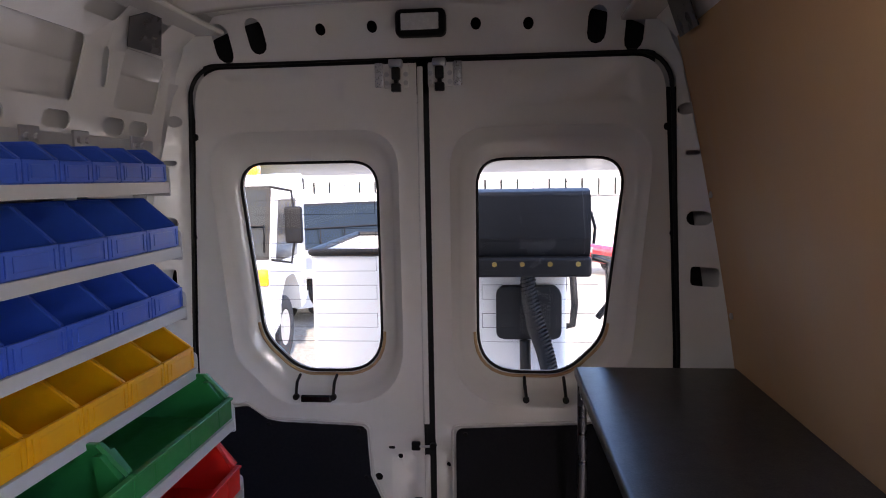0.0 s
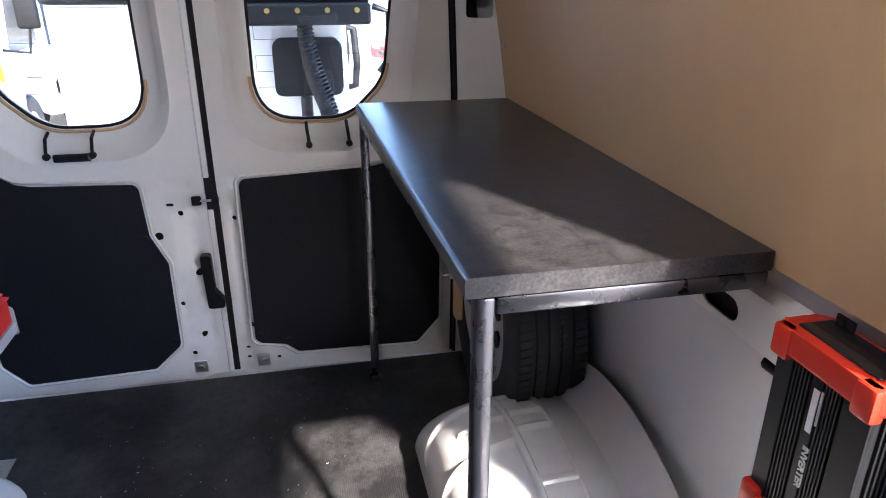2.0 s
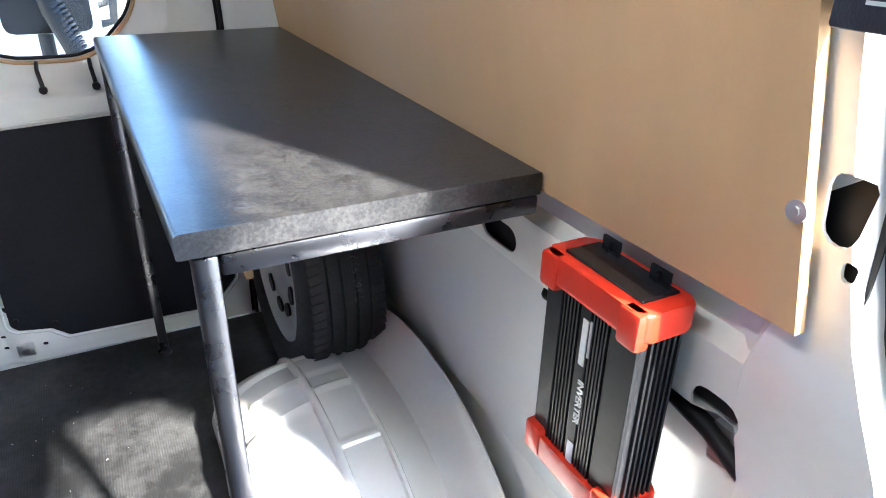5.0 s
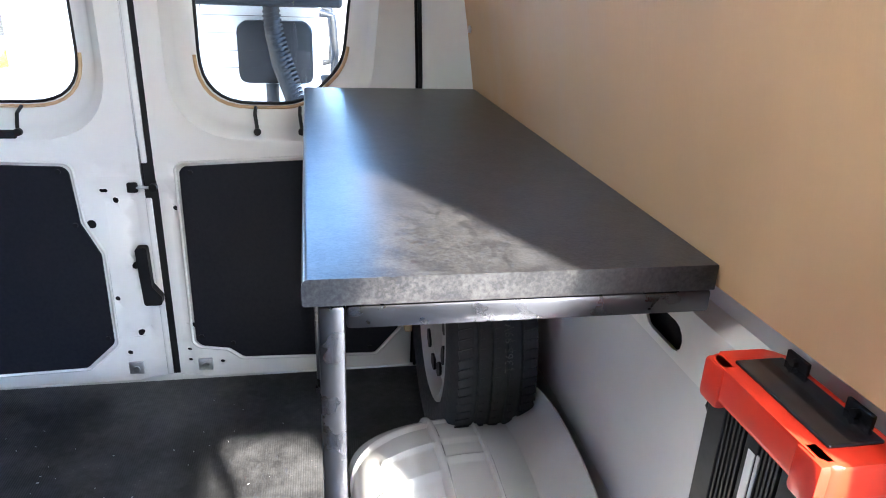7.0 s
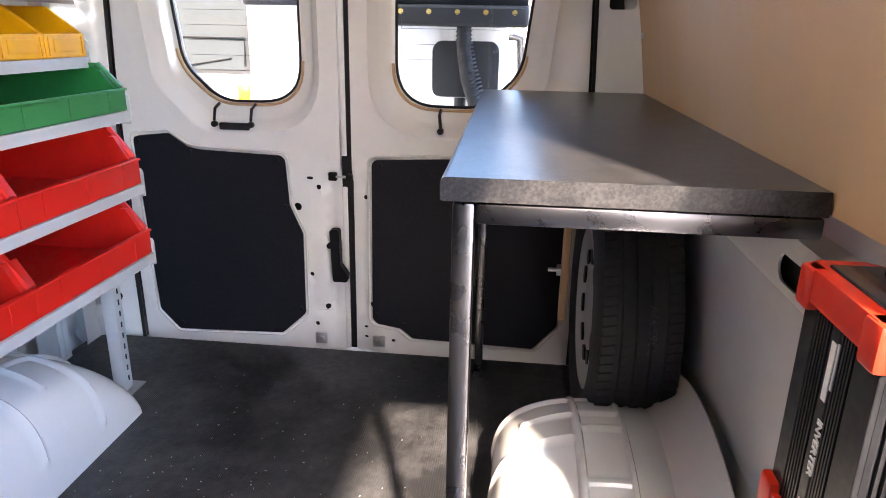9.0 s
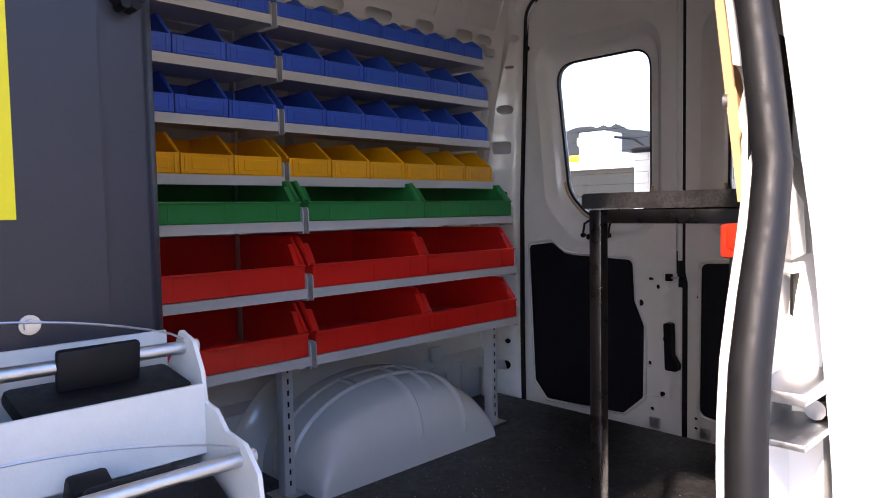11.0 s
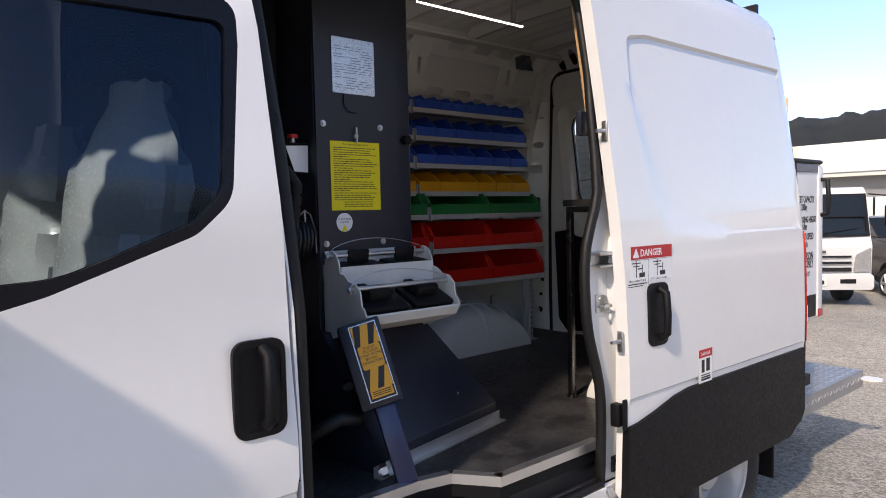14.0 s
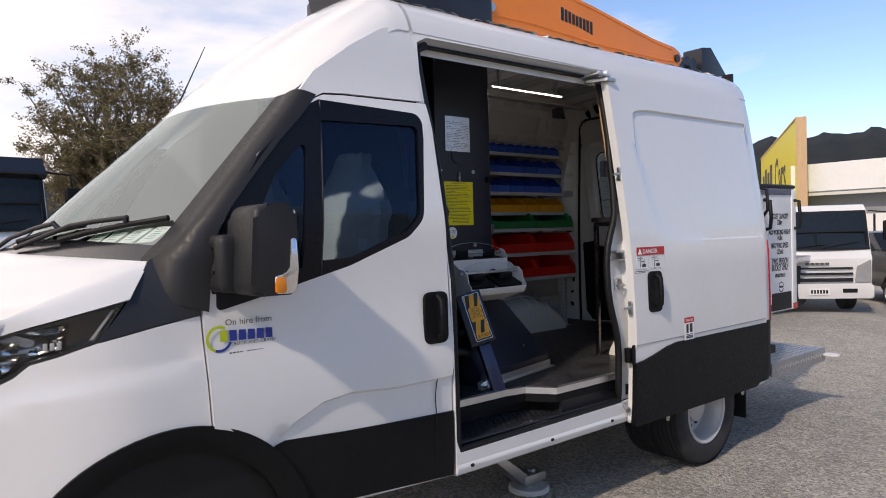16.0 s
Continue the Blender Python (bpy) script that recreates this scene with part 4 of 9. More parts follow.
def jamb():
    """Pillar faces round the side opening, the seal, the sill with its rail, and the step well."""
    bm = bm_new()
    n = len(OPENING)
    cy, cz = -2.3, 1.45
    A = [Vector((outer_x(z) - 0.001, y, z)) for y, z in OPENING]
    B = []
    C = []
    for y, z in OPENING:
        dy = 0.012 if y < cy else -0.15
        k = 0.0 if z < 0.55 else 1.0
        B.append(Vector((outer_x(z) - 0.030, y + dy * 0.06 * k, z - (0.006 if z > 2.25 else 0))))
        C.append(Vector((inner_x(max(z, 0.6)) + 0.040, y + dy * k, z - (0.02 if z > 2.25 else 0))))
    for P, Q in ((A, B), (B, C)):
        vp = [bm.verts.new(p) for p in P]
        vq = [bm.verts.new(q) for q in Q]
        for i in range(n):
            j = (i + 1) % n
            if OPENING[i][1] < 0.6 and OPENING[j][1] < 0.6:
                continue
            bm.faces.new((vp[i], vp[j], vq[j], vq[i]))
    bmesh.ops.remove_doubles(bm, verts=bm.verts[:], dist=1e-5)
    part("door_jamb", bm, WHITE, van, smooth=50)
    bm = bm_new()
    seq = [p for p in C if p.z > 0.52]
    k = max(range(len(seq)), key=lambda i: (seq[i] - seq[i - 1]).length)
    seq = seq[k:] + seq[:k]
    pipe(bm, [p + Vector((0.010, 0.006 if p.y < cy else -0.006, -0.006 if p.z > 2.28 else 0)) for p in seq], 0.018, 10)
    part("door_seal", bm, SEAL, van, "black rubber door seal", smooth=60)
    bm = bm_new()
    box(bm, (0.768, -2.92, 2.332), (0.826, -1.66, 2.340), 0.003)
    part("top_seal", bm, SEAL, van, "black rubber door seal")
    # striker, catch and rail end on the rear pillar
    bm = bm_new()
    prism(bm, rounded([(-1.758, 1.166), (-1.700, 1.166), (-1.692, 1.19), (-1.692, 1.21), (-1.705, 1.226), (-1.758, 1.230)], 0.008, 4), "x", 0.958, 0.967, 0.002)
    pipe(bm, [(0.964, -1.746, 1.190), (0.988, -1.746, 1.190), (0.988, -1.706, 1.190), (0.964, -1.706, 1.190)], 0.006, 8)
    for y, z in ((-1.735, 1.214), (-1.728, 1.176)):
        bar(bm, (0.966, y, z), (0.971, y, z), 0.008, 12)
    part("striker", bm, STEEL, van, "steel door striker", smooth=40)
    bm = bm_new()
    box(bm, (0.950, -1.775, 1.366), (1.000, -1.60, 1.378), 0.003)
    box(bm, (0.950, -1.775, 1.326), (1.000, -1.60, 1.333), 0.002)
    box(bm, (0.950, -1.775, 1.333), (0.956, -1.60, 1.366))
    bar(bm, (0.985, -1.70, 1.345), (0.985, -1.62, 1.345), 0.010, 10)
    part("rail_end", bm, STEEL, van, "steel end of the middle door rail", smooth=40)
    bm = bm_new()
    box(bm, (0.79, -1.80, 2.325), (0.92, -1.69, 2.338), 0.004)
    prism(bm, rounded([(0.80, -1.78), (0.93, -1.73), (0.94, -1.66), (0.82, -1.70)], 0.01), "z", 2.300, 2.316, 0.003)
    bar(bm, (0.89, -1.75, 2.318), (0.89, -1.75, 2.352), 0.02, 12)
    bar(bm, (0.83, -1.73, 2.290), (0.83, -1.73, 2.326), 0.012, 12)
    part("upper_roller_arm", bm, STEEL, van, "steel upper roller arm", smooth=40)
    bm = bm_new()
    prism(bm, rounded([(0.912, 1.672), (0.946, 1.672), (0.946, 1.768), (0.912, 1.768)], 0.008, 4), "y", -2.944, -2.918, 0.003)
    receiver = part("pin_receiver", bm, BLACK_TRIM, van, "black guide pin receiver", smooth=40)
    bm = bm_new()
    prism(bm, oval(0.929, 1.720, 0.018, 0.034, 6), "y", -2.9185, -2.9165)
    part("socket", bm, SHELF_GREY, receiver)
    # sill with lower rail
    bm = bm_new()
    prism(bm, rounded([(0.975, 0.440), (0.987, 0.475), (0.978, 0.503), (0.930, 0.512), (0.922, 0.480), (0.86, 0.480), (0.86, 0.440)], [0.02, 0.02, 0.02, 0.01, 0.004, 0.0, 0.0]), "y", -2.90, -1.66)
    part("sill", bm, WHITE, van, smooth=40)
    bm = bm_new()
    box(bm, (0.862, -2.895, 0.482), (0.922, -1.67, 0.488))
    part("rail_channel", bm, SEAL, van)
    for y in (-2.82, -2.30, -1.83):
        bm = bm_new()
        prism(bm, oval(y, 0.476, 0.022, 0.014, 6), "x", 0.984, 0.9885)
        part("sill_hole", bm, SEAL, van)
    bm = bm_new()
    pipe(bm, [(0.90, -1.78, 0.545), (0.95, -1.76, 0.55), (0.985, -1.72, 0.54), (1.02, -1.735, 0.52)], 0.016, 8)
    box(bm, (0.88, -1.83, 0.53), (0.93, -1.76, 0.56), 0.008)
    part("lower_roller_arm", bm, STEEL, van, "steel lower roller arm", smooth=40)


jamb()


def closing_panels():
    """Rear panel over the doors, plus an unseen bow behind the cab roof and corner rails added to close the roof cavity
    against light leaks.
    """
    top = [(0.838, 2.38), (0.824, 2.43), (0.796, 2.48), (0.755, 2.52), (0.70, 2.552), (0.62, 2.582), (0.52, 2.605), (0.38, 2.622), (0.22, 2.632), (CX, 2.636)]
    arch = top + [(2 * CX - x, z) for x, z in top[-2::-1]]
    bm = bm_new()
    sheet(bm, [(-0.68, 2.34)] + [(0.72, 2.34)] + [(CX + (x - CX) * 0.875, z - 0.012) for x, z in arch], [], flat("y", 0.066), 0.012, 0.2, (0, 1, 0))
    part("rear_roof_panel", bm, WHITE, van, smooth=30)
    bm = bm_new()
    low = [(2 * CX - x + 0.0, z - 0.07) for x, z in top] + [(x, z - 0.07) for x, z in top[-2::-1]]
    sheet(bm, arch + low, [], flat("y", -2.97), 0.02, 0.2, (0, -1, 0))
    part("roof_bow", bm, INNER, van, smooth=30)
    for s in (-1, 1):
        bm = bm_new()
        prism(bm, rounded([(CX + s * 0.74, 0.62), (CX + s * 0.865, 0.62), (CX + s * 0.845, 1.5), (CX + s * 0.735, 2.38), (CX + s * 0.66, 2.38)], 0.01), "y", 0.055, 0.070)
        part("rear_corner_panel", bm, WHITE, van, smooth=30)


for s in (-1, 1):
    bm = bm_new()
    sheet(bm, rect(-0.045, 0.83, 0.070, 1.39, 0.02), [], lambda y, z, s=s: (CX + s * (outer_x(z) - CX + 0.008 - corner(y)), y, z), 0.02, 0.02, (-s, -0.4, 0))
    tl = part("tail_lamp", bm, TAIL_RED, van, "red tail lamp", smooth=40)
    bm = bm_new()
    sheet(bm, rect(-0.020, 0.93, 0.060, 1.01, 0.01), [], lambda y, z, s=s: (CX + s * (outer_x(z) - CX + 0.011 - corner(y)), y, z), 0.01, 0.02, (-s, -0.4, 0))
    part("reverse_lens", bm, SIGN_WHITE, tl, "white reversing lens", smooth=40)
closing_panels()
# Unseen strips added under the wall cavities to keep daylight from leaking in.
for x0, x1, y0 in ((-0.955, -0.80, -2.98), (0.84, 0.965, -1.67)):
    bm = bm_new()
    box(bm, (x0, y0, 0.585), (x1, 0.07, 0.64))
    part("cavity_light_block", bm, SEAL, van)


def body_under():
    """Floor, step well, chassis and inner skins."""
    # floor deck
    deck = [(0.925, -0.08), (-0.86, -0.08), (-0.86, -2.93), (0.775, -2.93), (0.775, -2.40), (0.80, -2.29), (0.925, -2.20)]
    bm = bm_new()
    prism(bm, deck, "z", FLOOR - 0.07, FLOOR - 0.004)
    part("floor_deck", bm, BLACK_TRIM, van)
    edge = [(0.931, -1.70), (0.931, -2.20), (0.803, -2.292), (0.779, -2.40), (0.779, -2.90)]
    bm = bm_new()
    for (x0, y0), (x1, y1) in zip(edge, edge[1:]):
        d = Vector((x1 - x0, y1 - y0, 0))
        nrm = Vector((-d.y, d.x, 0)).normalized()
        if nrm.x > 0:
            nrm = -nrm
        a, b = Vector((x0, y0, 0)), Vector((x1, y1, 0))
        q = [a, b, b + nrm * 0.034, a + nrm * 0.034]
        lo = [bm.verts.new((p.x, p.y, FLOOR - 0.028 if i < 2 else FLOOR - 0.002)) for i, p in enumerate(q)]
        hi = [bm.verts.new((p.x, p.y, FLOOR + 0.004)) for p in q]
        bm.faces.new(hi)
        for i in range(4):
            bm.faces.new((lo[i], lo[(i + 1) % 4], hi[(i + 1) % 4], hi[i]))
    part("step_nosing", bm, ALLOY, van, "aluminium step nosing")
    bm = bm_new()
    tread = rounded([(0.70, -2.92), (0.70, -2.40), (0.735, -2.262), (0.885, -2.160), (0.935, -2.150), (0.935, -2.92)], [0, 0.02, 0.02, 0.01, 0.012, 0.012], 4)
    prism(bm, tread, "z", 0.545, 0.572)
    step_tread = part("step_tread", bm, SATIN_BLACK, van, "black chequered step tread")
    bm = bm_new()
    for i in range(19):
        for j in range(6):
            y, x = -2.86 + i * 0.036 + (0.018 if j % 2 else 0), 0.765 + j * 0.027
            if inside((x + 0.01, y), tread) and edge_distance((x, y), tread) > 0.026:
                for q in (-1, 1):
                    vs = box(bm, (-0.0225, -0.0022, 0.0), (0.0225, 0.0022, 0.0030))
                    bmesh.ops.transform(bm, matrix=Matrix.Translation((x, y, 0.572)) @ Matrix.Rotation(q * radians(55), 4, 'Z'), verts=vs)
    tagged(part("tread_pattern", bm, SATIN_BLACK, step_tread), kind="stuff")
    bm = bm_new()
    bar(bm, (0.936, -2.92, 0.566), (0.936, -1.70, 0.566), 0.009, 10)
    part("step_lip", bm, SATIN_BLACK, van, smooth=60)
    bm = bm_new()
    sheet(bm, [(-2.90, 0.44), (-1.69, 0.44), (-1.69, FLOOR - 0.03), (-2.90, FLOOR - 0.03)], [], flat("x", 0.70), 0.02, 0, (-1, 0, 0))
    box(bm, (0.70, -2.155, 0.50), (0.915, -1.70, 0.64), 0.01)
    part("step_riser", bm, SATIN_BLACK, van)
    # rear scuff sill
    bm = bm_new()
    box(bm, (-0.75, -0.082, 0.60), (0.79, 0.06, 0.648), 0.004)
    part("rear_sill", bm, INNER, van)
    # underbody
    bm = bm_new()
    box(bm, (-0.80, -1.9, 0.42), (0.84, 0.02, 0.60), 0.03)
    box(bm, (-0.80, -4.7, 0.34), (0.58, -1.6, 0.62), 0.03)
    part("chassis", bm, SEAL, van)
    bm = bm_new()
    box(bm, (-0.83, -0.30, 0.40), (0.87, 0.11, 0.62), 0.06, 4)
    part("rear_bumper", bm, BLACK_TRIM, van, smooth=40)
    bm = bm_new()
    sheet(bm, rounded([(-0.37, 0.41), (0.06, 0.42), (0.084, 0.83), (-0.46, 0.845), (-0.46, 0.50)], [0.03, 0.03, 0.02, 0.0, 0.05]), [], kerb_out(0.004), 0.012, 0.03, (-1, 0, 0))
    part("corner_trim", bm, BLACK_TRIM, van, smooth=40)


body_under()
# Unseen wall added to keep cab daylight out of the load space.
bm = bm_new()
bw = [(CX + 0.84, 0.66), (CX + 0.86, 1.2), (CX + 0.80, 1.7), (CX + 0.70, 2.3), (CX + 0.55, 2.56), (CX - 0.55, 2.56), (CX - 0.70, 2.3), (CX - 0.80, 1.7), (CX - 0.86, 1.2), (CX - 0.84, 0.66)]
prism(bm, bw, "y", -3.02, -3.00)
part("cab_light_block", bm, PANEL_BLACK, van, "dark wall added behind the cab seats to block light")


def wheel(label, at, r=0.345, w=0.19, rim_in=True, parent=None, facing=1, rim_mat=None):
    """Tyre with tread blocks and a steel rim, axle along x; facing +1 shows the rim to +x."""
    wh = part_root("wheel", at, parent, label)
    bm = bm_new()
    m = Euler((0, radians(90), 0)).to_matrix().to_4x4()
    rr = 0.206
    side = [(rr, -w * 0.40), (rr + 0.02, -w * 0.48), (r - 0.06, -w * 0.53), (r - 0.024, -w * 0.49), (r - 0.006, -w * 0.40)]
    tread = []
    for c in (-0.25, -0.085, 0.085, 0.25):
        tread += [(r, (c - 0.030) * w), (r - 0.008, (c - 0.024) * w), (r - 0.008, (c + 0.024) * w), (r, (c + 0.030) * w)]
    lathe(bm, side + tread + [(a, -b) for a, b in reversed(side)], m, 64, caps=False)
    part("tyre", bm, RUBBER, wh, "black radial tyre", smooth=40)
    bm = bm_new()
    n = 104
    for k in range(n):
        a = 2 * math.pi * k / n
        for x, wd in ((-0.37, 0.16), (0.37, 0.16), (-0.168, 0.06), (0.168, 0.06), (0.0, 0.06)):
            mm = Matrix.Rotation(a + (0.02 if x > 0 else 0), 4, 'X') @ Matrix.Translation((x * w, 0, r - 0.0008)) @ Matrix.Rotation(0.18, 4, 'Z')
            g = bmesh.ops.create_cube(bm, size=1.0)
            for v in g["verts"]:
                v.co = mm @ Vector((v.co.x * w * wd, v.co.y * 0.0172, v.co.z * 0.004))
    tagged(part("tread", bm, RUBBER, wh), kind="stuff")
    bm = bm_new()
    f = facing
    if rim_in:
        dish = [(rr + 0.006, -0.44), (rr + 0.010, 0.46), (rr + 0.002, 0.49), (rr - 0.010, 0.46), (rr - 0.014, 0.36), (rr - 0.024, 0.30), (rr - 0.026, -0.02), (rr - 0.036, -0.16), (0.150, -0.20), (0.120, -0.19), (0.095, -0.16), (0.088, 0.10), (0.070, 0.16), (0.030, 0.17)]
    else:
        dish = [(rr + 0.006, -0.44), (rr + 0.008, 0.45), (rr - 0.004, 0.47), (rr - 0.014, 0.43), (rr - 0.026, 0.30), (rr - 0.06, 0.36), (0.10, 0.40), (0.075, 0.30), (0.03, 0.28)]
    lathe(bm, [(r0, f * w * d0) for r0, d0 in dish], m, 48)
    part("rim", bm, rim_mat or RIM_SILVER, wh, "silver steel rim", smooth=40)
    for k in range(10):
        bm = bm_new()
        a = 2 * math.pi * k / 10
        xx = f * w * (-0.205 if rim_in else 0.39)
        prism(bm, oval(0.0, 0.0, 0.052, 0.034, 6), "x", xx, xx + f * 0.006)
        bmesh.ops.transform(bm, matrix=Matrix.Rotation(a, 4, 'X') @ Matrix.Translation((0, 0, 0.134)), verts=bm.verts[:])
        part("rim_slot", bm, SEAL, wh)
    return wh


def part_root(name, at, parent, label):
    ob = new(name)
    ob.location = at
    ob.parent = parent
    if parent is None:
        tagged(ob, label, "wheel")
    elif label:
        ob["label"] = label
    return ob


for x, f in ((0.865, 1), (0.655, 1), (-0.825, -1), (-0.615, -1)):
    wheel("twin rear wheel with a deep dished rim", (x, -0.83, 0.345), parent=van, facing=f)
for x, f in ((0.80, 1), (-0.76, -1)):
    wheel("front wheel", (x, -4.076, 0.345), parent=van, facing=f, rim_in=False)
bm = bm_new()
box(bm, (0.72, -0.37, 0.20), (0.965, -0.355, 0.62), 0.004)
part("mud_flap", bm, SEAL, van, "black rubber mud flap")
# ---------------------------------------------------------------- inside of the van
def left_wall():
    """Off-side inner skin: open bays between the pillars above, a rail with slots, and a proud lower panel."""
    holes, recess = [], []
    y0, y1 = -2.95, -0.10
    for k in range(14):
        y = -0.30 - k * 0.205
        if k % 5 != 4:
            holes.append(rect(y - 0.065, 2.495, y + 0.065, 2.535, 0.014, 3))
    for y, w in ((-0.228, 0.10), (-0.348, 0.10), (-0.573, 0.10), (-0.80, 0.13), (-1.02, 0.13), (-1.30, 0.12), (-1.55, 0.13), (-1.95, 0.13), (-2.3, 0.13)):
        holes.append(oval(y, 2.256, w, 0.040, 5))
    holes.append(oval(-2.485, 1.41, 0.10, 0.028, 5))
    holes.append(oval(-0.414, 2.395, 0.030, 0.098, 5))
    holes.append(oval(-1.16, 2.385, 0.030, 0.098, 5))
    for a, b in ((-1.09, -0.500), (-0.335, -0.135), (-1.72, -1.23), (-2.35, -1.86), (-2.90, -2.5)):
        holes.append(rounded([(a - 0.03, 2.300), (b - 0.028, 2.300), (b, 2.455), (a, 2.455)], 0.018, 4))
    for y, z, w, h in ((-0.214, 0.765, 0.085, 0.140), (-0.415, 0.81, 0.045, 0.075), (-1.298, 0.785, 0.044, 0.108), (-1.216, 0.818, 0.062, 0.034), (-0.500, 0.815, 0.045, 0.026), (-1.92, 0.79, 0.10, 0.12)):
        holes.append(oval(y, z, w, h, 5) if h < 0.06 else rect(y - w / 2, z - h / 2, y + w / 2, z + h / 2, 0.012, 3))
    for y, z in ((-0.621, 0.886), (-1.29, 0.722), (-1.263, 0.922), (-0.86, 0.935)):
        holes.append(oval(y, z, 0.013, 0.013, 5))
    for a, b in ((-0.48, -0.14), (-1.05, -0.55), (-1.75, -1.12), (-2.36, -1.82), (-2.9, -2.40)):
        recess.append((rect(a, 1.20 if a > -2.2 else 1.46, b, 2.10, 0.04, 4), 0.035))
    recess.append((rect(-1.62, 0.72, -1.40, 0.835, 0.03, 4), 0.022))
    recess.append((rect(-2.88, 0.93, -1.9, 1.345, 0.04, 4), 0.022))

    def lay(y, z):
        d = 0.0
        for poly, deep in recess:
            if inside((y, z), poly):
                d = max(d, deep * smooth01(edge_distance((y, z), poly) / 0.012 + 0.001))
        proud = 0.046 * smooth01((0.905 - z) / 0.018)
        return (2 * CX - inner_x(z) - d + proud, y, z)
    grown = [[(y0 + 0.02, 0.883), (y1 - 0.02, 0.883), (y1 - 0.02, 0.909), (y0 + 0.02, 0.909)]]
    for poly, _ in recess:
        cy = sum(p[0] for p in poly) / len(poly)
        cz = sum(p[1] for p in poly) / len(poly)
        grown.append(poly)
        hy = max(abs(p[0] - cy) for p in poly)
        hz = max(abs(p[1] - cz) for p in poly)
        grown.append([(cy + (p[0] - cy) * (1 - 0.012 / hy), cz + (p[1] - cz) * (1 - 0.012 / hz)) for p in poly])
    bm = bm_new()
    sheet(bm, [(y0, FLOOR - 0.04), (y1, FLOOR - 0.04), (y1, 2.575), (y0, 2.575)], holes, lay, 0.004, 0.075, (-1, 0, 0), lines=grown)
    part("inner_wall", bm, INNER, van, smooth=35)
    # upright stiffeners and the lip along the lower panel
    for y in (-0.300, -0.470):
        bm = bm_new()
        box(bm, (2 * CX - inner_x(0.85) + 0.046, y - 0.012, 0.715), (2 * CX - inner_x(0.85) + 0.056, y + 0.012, 0.880), 0.004)
        part("wall_stiffener", bm, INNER, van, smooth=40)
    bm = bm_new()
    prism(bm, rounded([(-0.462, 0.895), (-0.402, 0.895), (-0.396, 0.960), (-0.468, 0.960)], 0.012), "x", 2 * CX - inner_x(0.93) + 0.010, 2 * CX - inner_x(0.93) + 0.030, 0.004)
    part("wall_bracket", bm, INNER, van, smooth=40)


def right_wall():
    """Kerb-side inner skin behind the opening."""
    holes = [oval(-1.198, 1.427, 0.098, 0.040, 6), oval(-1.43, 1.427, 0.095, 0.040, 6), oval(-1.612, 1.405, 0.062, 0.040, 6), oval(-1.690, 1.657, 0.028, 0.060, 6), oval(-1.703, 1.610, 0.011, 0.018, 5)]
    edge = [(seal_y(0.72 + 0.06 * k) + 0.004, 0.72 + 0.06 * k) for k in range(27)]
    out = [(-0.10, FLOOR - 0.04), (-0.10, 2.575), (-1.66, 2.575), (-1.63, 2.30)] + [(y, z) for y, z in reversed(edge)] + [(-1.664, FLOOR - 0.04)]

    def lay(y, z):
        d = 0.0
        if -1.655 < y < -0.2:
            ends = smooth01((y + 1.652) / 0.02)
            d = (0.035 * smooth01((1.393 - z) / 0.014) + 0.026 * smooth01((z - 1.478) / 0.012) * smooth01((1.60 - z) / 0.02)) * ends
        d += 0.022 * smooth01((seal_y(z) + 0.016 - y) / 0.012)
        return (inner_x(z) + 0.014 + d, y, z)
    bm = bm_new()
    rail = [[(-1.632, a), (-0.22, a), (-0.22, b), (-1.632, b)] for a, b in ((1.378, 1.394), (1.477, 1.491))]
    rail.append([(-1.653, 0.76), (-1.653, 1.61), (-1.633, 1.61), (-1.633, 0.76)])
    zs = [0.80 + 0.05 * k for k in range(29)]
    rail.append([(seal_y(z) + 0.0165, z) for z in zs] + [(seal_y(z) + 0.010, z) for z in reversed(zs)])
    sheet(bm, out, holes, lay, 0.004, 0.05, (1, 0, 0), lines=rail)
    part("inner_wall", bm, DIMMED_INNER, van, smooth=35)
    # Black boxes added behind the slots stand in for shade inside the wall.
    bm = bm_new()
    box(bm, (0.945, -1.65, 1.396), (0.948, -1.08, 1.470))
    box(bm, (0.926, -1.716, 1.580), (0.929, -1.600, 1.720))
    part("slot_backing", bm, SEAL, van)
    # over-door header
    bm = bm_new()
    sheet(bm, [(-2.95, 2.30), (-1.64, 2.30), (-1.64, 2.575), (-2.95, 2.575)], [oval(-2.0 - 0.2 * k, 2.45, 0.11, 0.05, 4) for k in range(4)], kerb_in(0.012), 0.004, 0.09, (1, 0, 0))
    part("door_header", bm, INNER, van, smooth=35)


